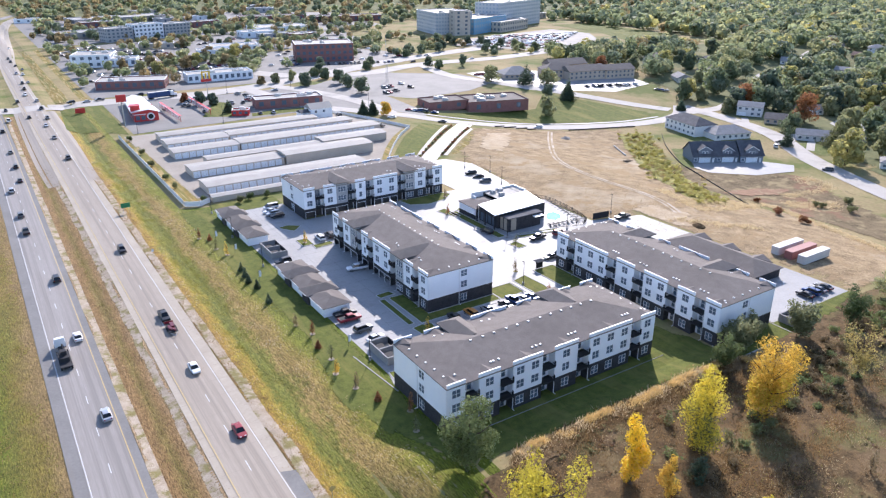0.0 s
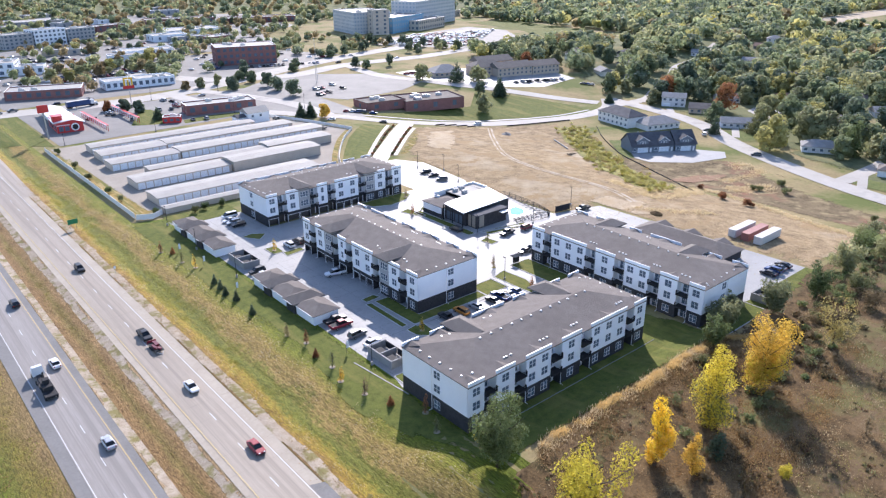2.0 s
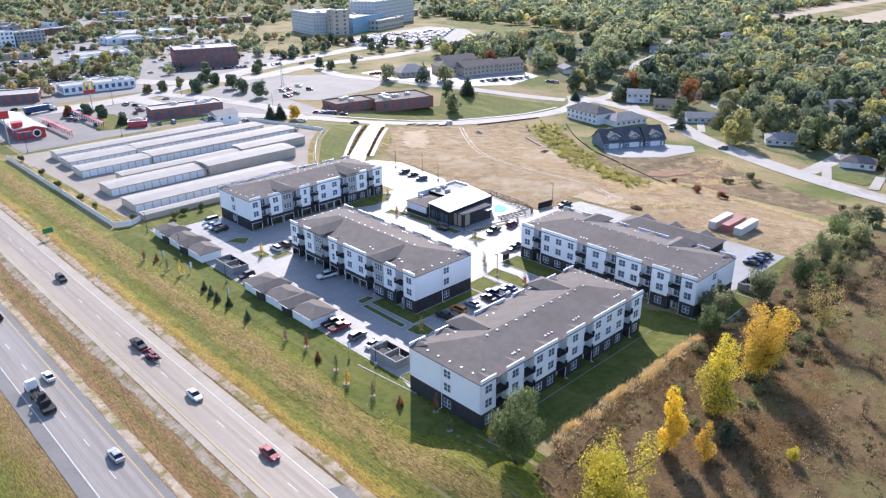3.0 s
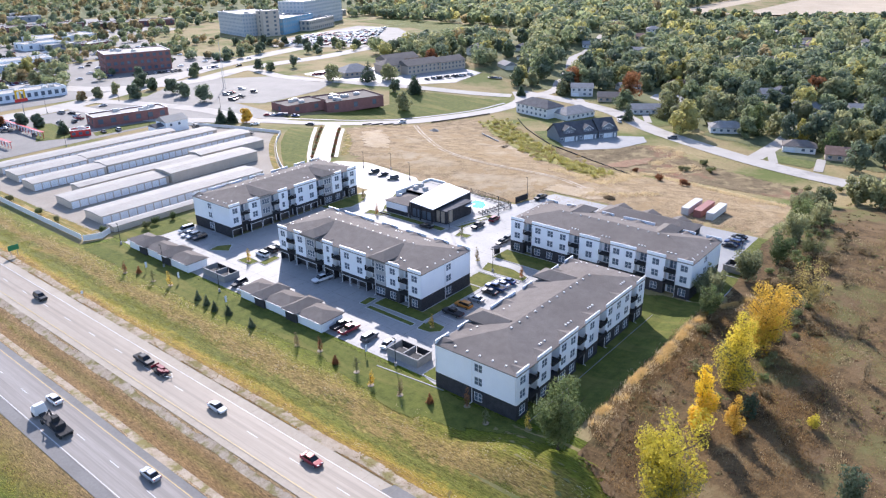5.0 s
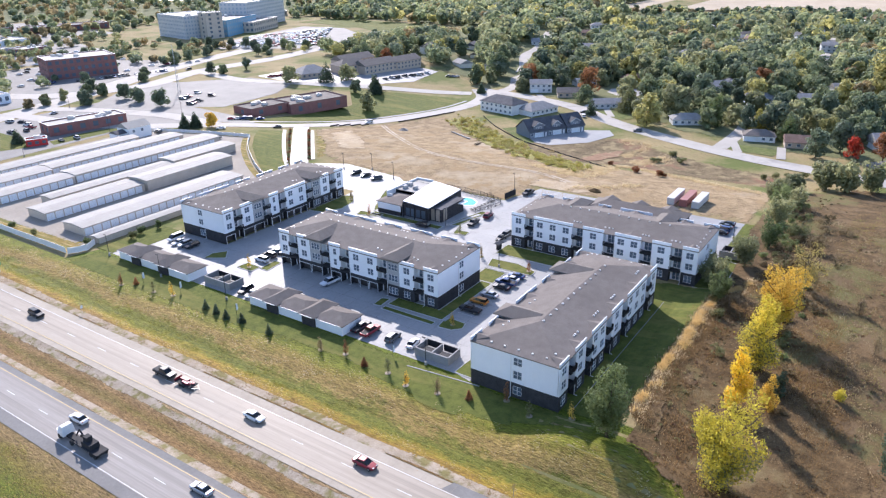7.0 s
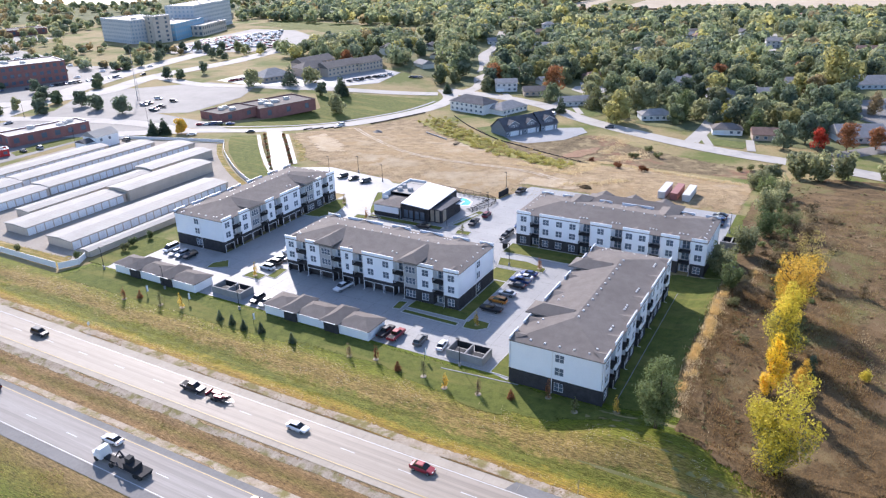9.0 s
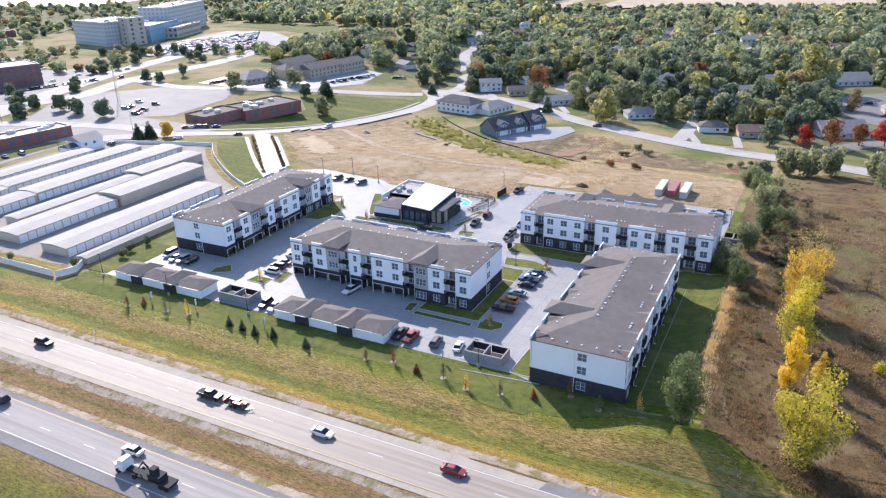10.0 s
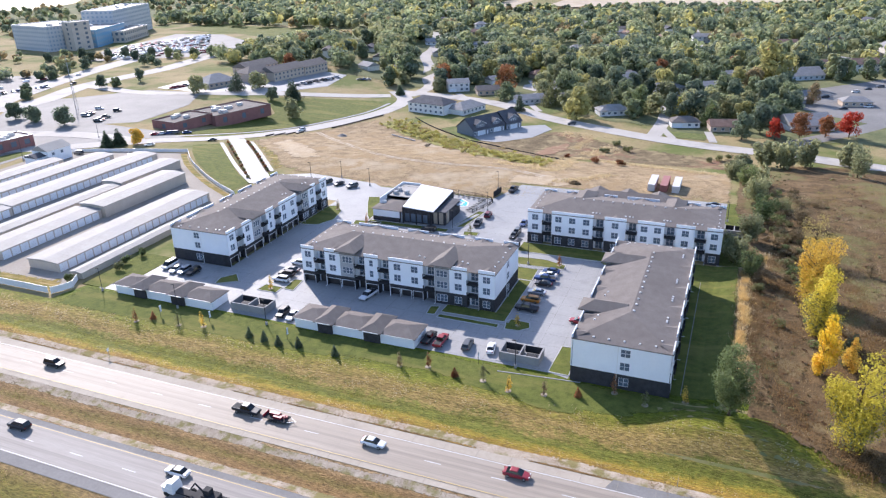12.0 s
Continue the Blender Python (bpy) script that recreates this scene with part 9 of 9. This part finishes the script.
for i, (x, y) in enumerate(((146, 590), (153, 592), (164, 606), (166, 586), (172, 578), (195, 622), (206, 630), (182, 560), (172, 704), (162, 714), (151, 725), (171, 556), (121, 603), (116, 560), (135, 596), (128, 580), (140, 575), (188, 612), (178, 640), (108, 574), (98, 588))):
    tree("round", ("amber", "citron", "amber", "olive")[i % 4], x, y, 8 + (i % 3), 5.2, 1000, 0.7, f"{('dull amber', 'yellowing green', 'dull amber', 'olive-green')[i % 4]} street tree among the shops", "town trees", 6 + i % 3, i * 71)
for i, (x, y, c) in enumerate(((163, 475, "amber"), (173, 475, "olive"), (186, 478, "olive"), (206, 706, "deep"), (209, 692, "deep"), (217, 616, "deep"))):
    tree("round", c, x, y, 6 + (i % 3), 3.6, 1000, 0.6, f"{WORDS[c]} street tree beside a car park", "town trees", 6 + i % 3, i * 57)
rt = random.Random(9)
MIX = ["green"] * 9 + ["deep"] * 6 + ["olive"] * 4 + ["citron", "citron", "citron", "rust"]
placed = 0
for k in range(900):
    if placed >= 40:
        break
    x, y = rt.uniform(385, 540), rt.uniform(300, 480)
    if not free(x, y, 8) or (x < 405 and y > 330 and y < 400):
        continue
    HOUSE_SPOTS.append((x, y, 2.5))
    tree("round", rt.choice(MIX + ["amber", "olive"]), x, y, rt.uniform(9, 14), rt.choice((4.6, 5.6, 6.4)), 850, 0.95, "", "suburban trees", 10 + placed % 3, rt.uniform(0, 360))
    placed += 1
placed = 0
for k in range(3000):
    if placed >= 120:
        break
    x, y = rt.uniform(295, 520), rt.uniform(-20, 330)
    if not free(x, y, 8) or (x < 430 and y < 232) or (x < 392 and y >= 232) or (x < 420 and y > 300) or (x < 470 and y < 66):
        continue
    HOUSE_SPOTS.append((x, y, 2.5))
    c = rt.choice(MIX)
    tree("round", c, x, y, rt.uniform(11, 17), rt.choice((5.2, 6.4, 7.6)), 850, 0.95, "", "suburban trees", 10 + placed % 3, rt.uniform(0, 360))
    placed += 1

def more_trees():
    """Further suburban trees, joined into the woods."""
    k = 0
    while k < 800:
        x, y = rng9.uniform(300, 545), rng9.uniform(-40, 470)
        k += 1
        if not free(x, y, 8) or (x < 440 and y < 232) or (x < 392 and y >= 232) or (x < 400 and y > 300) or (x < 480 and y < 66):
            continue
        HOUSE_SPOTS.append((x, y, 2.0))
        if x > 440 or k % 5 < 2:
            plant(x, y, rng9.uniform(10, 17), 260, 1.25)


# woods too far to count
rng9 = np.random.default_rng(19)
woods = {c: [] for c in ("green", "deep", "olive", "citron", "amber")}
cols = ["green"] * 14 + ["deep"] * 10 + ["olive"] * 6 + ["citron"] * 3 + ["amber"]


TOWN = ["green"] * 5 + ["deep"] * 4 + ["olive"] * 4 + ["amber"] * 5


def plant(x, y, h, n, size, cols=cols):
    r = h * rng9.uniform(0.42, 0.56)
    b = [(x, y, gz(x, y) + h * 0.52, r * 0.72, h * 0.36)]
    for q in range(5):
        a, d = q * 1.26 + rng9.uniform(0, 0.9), rng9.uniform(0.35, 0.62) * r
        b.append((x + math.cos(a) * d, y + math.sin(a) * d, gz(x, y) + h * rng9.uniform(0.35, 0.72), r * rng9.uniform(0.36, 0.52), h * rng9.uniform(0.18, 0.26)))
    woods[cols[rng9.integers(len(cols))]].append(leaves(rng9, b, n, size, 0.9, 0.2))


more_trees()
for k in range(9000):
    x, y = rng9.uniform(500, 1500), rng9.uniform(-350, 760)
    far = math.hypot(x, y)
    if x < 545 and y > -20 or (y > 430 and x < 640) or not free(x, y, 7) or inside((x, y), FIELD):
        continue
    if rng9.uniform() < 0.36:
        continue
    low = 0.4 if inside((x + 130, y + 50), FIELD) or inside((x + 60, y + 20), FIELD) else 1.0
    plant(x, y, rng9.uniform(10, 18) * low, 88 if far < 800 else 32, 2.2 if far < 800 else 3.4)
for k in range(3200):
    x, y = rng9.uniform(40, 1500), rng9.uniform(780, 1700)
    if abs(x - 30) < 40 or (760 < x < 1100 and y > 1130) or rng9.uniform() < 0.15:
        continue
    plant(x, y, rng9.uniform(6, 12), 46, 2.5, TOWN)
for k in range(700):
    x, y = rng9.uniform(-300, -25), rng9.uniform(820, 1700)
    plant(x, y, rng9.uniform(6, 11), 46, 2.5)
for k in range(430):
    x, y = rng9.uniform(60, 400), rng9.uniform(480, 900)
    if near_road(x, y, 12) or any(math.hypot(x - a, y - b) < 26 for a, b in ((90, 512), (146, 512), (85, 628), (105, 618), (131, 792), (160, 800), (190, 808), (248, 564), (205, 660))) or (abs(y - 470 - (x - 60) * 0.2) < 26):
        continue
    plant(x, y, rng9.uniform(5, 9), 90, 1.25, TOWN)
for k in range(60):
    x, y = rng9.uniform(380, 560), rng9.uniform(500, 560)
    plant(x, y, rng9.uniform(5, 8), 80, 1.25) if y < 512 + (x - 380) * 0.05 else None
for c, v in woods.items():
    if v:
        tagged(new("woods", leaf_mesh("woods", np.concatenate(v), CANOPY[c])), f"far {WORDS[c]} trees among the houses", "woods", kind="stuff")

# ---------------- cars of the town ----------------
rc = random.Random(4)


def row(x0, y0, x1, y1, heading, fill=0.7, gap=2.9):
    n = int(math.hypot(x1 - x0, y1 - y0) / gap)
    for k in range(n):
        if rc.random() < fill:
            u = k / max(1, n)
            car(rc.choice(("sedan", "suv", "suv", "pickup")), rc.choice(("white", "black", "grey", "silver", "black", "red", "blue")), x0 + (x1 - x0) * u, y0 + (y1 - y0) * u, heading + rc.choice((0, 180)), "town parked cars", None, note="in a town car park")


row(204, 350, 216, 337, 45, 0.8)
row(214, 399, 246, 412, 20, 0.5)
row(222, 416, 250, 428, 20, 0.5)
row(126, 420, 160, 416, -10, 0.6)
row(100, 408, 112, 402, -30, 0.6)
row(130, 384, 140, 381, -10, 0.8)
row(230, 536, 290, 517, -18, 0.7)
row(205, 540, 222, 548, -18, 0.7)
row(110, 560, 190, 570, 0, 0.6)
row(110, 578, 190, 588, 0, 0.7)
row(350, 362, 390, 352, 0, 0.8)
row(306, 428, 330, 420, 30, 0.8)
row(390, 340, 396, 330, 40, 0.6)
for x, y, h in ((185, 336, 50), (204, 316, 40), (256, 300, 60), (300, 508, 90), (330, 536, 70), (270, 520, 70), (350, 498, 90), (322, 350, 20), (312, 168, 30), (336, 205, 35), (340, 210, 30), (164, 357, 0), (150, 372, 0)):
    car(rc.choice(("suv", "sedan")), rc.choice(("black", "grey", "white")), x, y, h, "street traffic", None, note="on a pale street")
for i, (x, y, h) in enumerate(((105, 438, 40), (103, 433, 40), (101, 426, 40), (138, 447, 20), (141, 441, 20), (137, 424, 20), (139, 431, 20), (126, 423, 0), (112, 446, 60), (116, 441, 60), (162, 447, 80), (90, 422, 90), (120, 667, 80), (122, 657, 80), (129, 671, 80), (136, 681, 80),
                               (138, 667, 80), (128, 649, 80), (143, 684, 80), (148, 669, 80), (126, 686, 80), (70, 612, 70), (70, 623, 70), (170, 322, 30), (166, 330, 30))):
    car(("suv", "sedan", "pickup")[i % 3], ("black", "white", "grey", "silver", "black", "red", "white")[i % 7], x, y, h, "town parked cars", None, note="in a town car park")
lots = {"white": [], "black": [], "silver": [], "maroon": []}
for i in range(12):
    n = int(24 + 20 * i / 12)
    for j in range(n):
        u, w = (i + 0.5) / 12, (j + 0.5) / n
        ax, ay = 394 + (468 - 394) * u, 578 + (626 - 578) * u
        bx, by = 446 + (566 - 446) * u, 514 + (606 - 514) * u
        if rc.random() < 0.82:
            lots[rc.choice(("white", "black", "silver", "silver", "white", "black", "maroon"))].append((ax + (bx - ax) * w, ay + (by - ay) * w))
for i in range(330):
    x, y = 70 + 8.5 * (i % 30) + rc.uniform(-1, 1), 545 + 19 * (i // 30) + (6 if i % 2 else 0)
    if rc.random() < 0.5 and free(x, y, 9) and not any(math.hypot(x - a, y - b) < 22 for a, b in ((85, 628), (105, 618), (131, 792), (160, 800), (190, 808), (248, 564), (205, 660), (180, 640))):
        lots[rc.choice(("white", "black", "silver", "silver", "black", "maroon"))].append((x, y))
for c, pts in lots.items():
    s = Shape()
    for x, y in pts:
        s.at = pose(x, y, gz(x, y) + 0.15, 0, 0, 45 + rc.uniform(-3, 3))
        s.add([(-0.9, -2.3, 0.3), (0.9, -2.3, 0.3), (0.9, 2.3, 0.3), (-0.9, 2.3, 0.3), (-0.9, -2.2, 0.95), (0.9, -2.2, 0.95), (0.85, 2.2, 0.85), (-0.85, 2.2, 0.85), (-0.65, -1.6, 1.55), (0.65, -1.6, 1.55), (0.65, 0.4, 1.5), (-0.65, 0.4, 1.5), (-0.85, 1.2, 0.92), (0.85, 1.2, 0.92)],
              [(0, 1, 5, 4), (1, 2, 6, 5), (2, 3, 7, 6), (3, 0, 4, 7), (4, 5, 9, 8), (8, 9, 10, 11), (11, 10, 13, 12), (12, 13, 6, 7), (5, 13, 10, 9), (4, 8, 11, 12), (4, 12, 7), (5, 6, 13)])
    single("far_parked_cars", s, PAINT[c], f"{c} cars parked in far rows", "cars", kind="stuff")
for i in range(30):
    x, y = 60 + 14 * (i % 10) + 4, (372, 455, 600)[i // 10]
    if i % 3 == 0:
        lamp_post(x, y, 9.0)
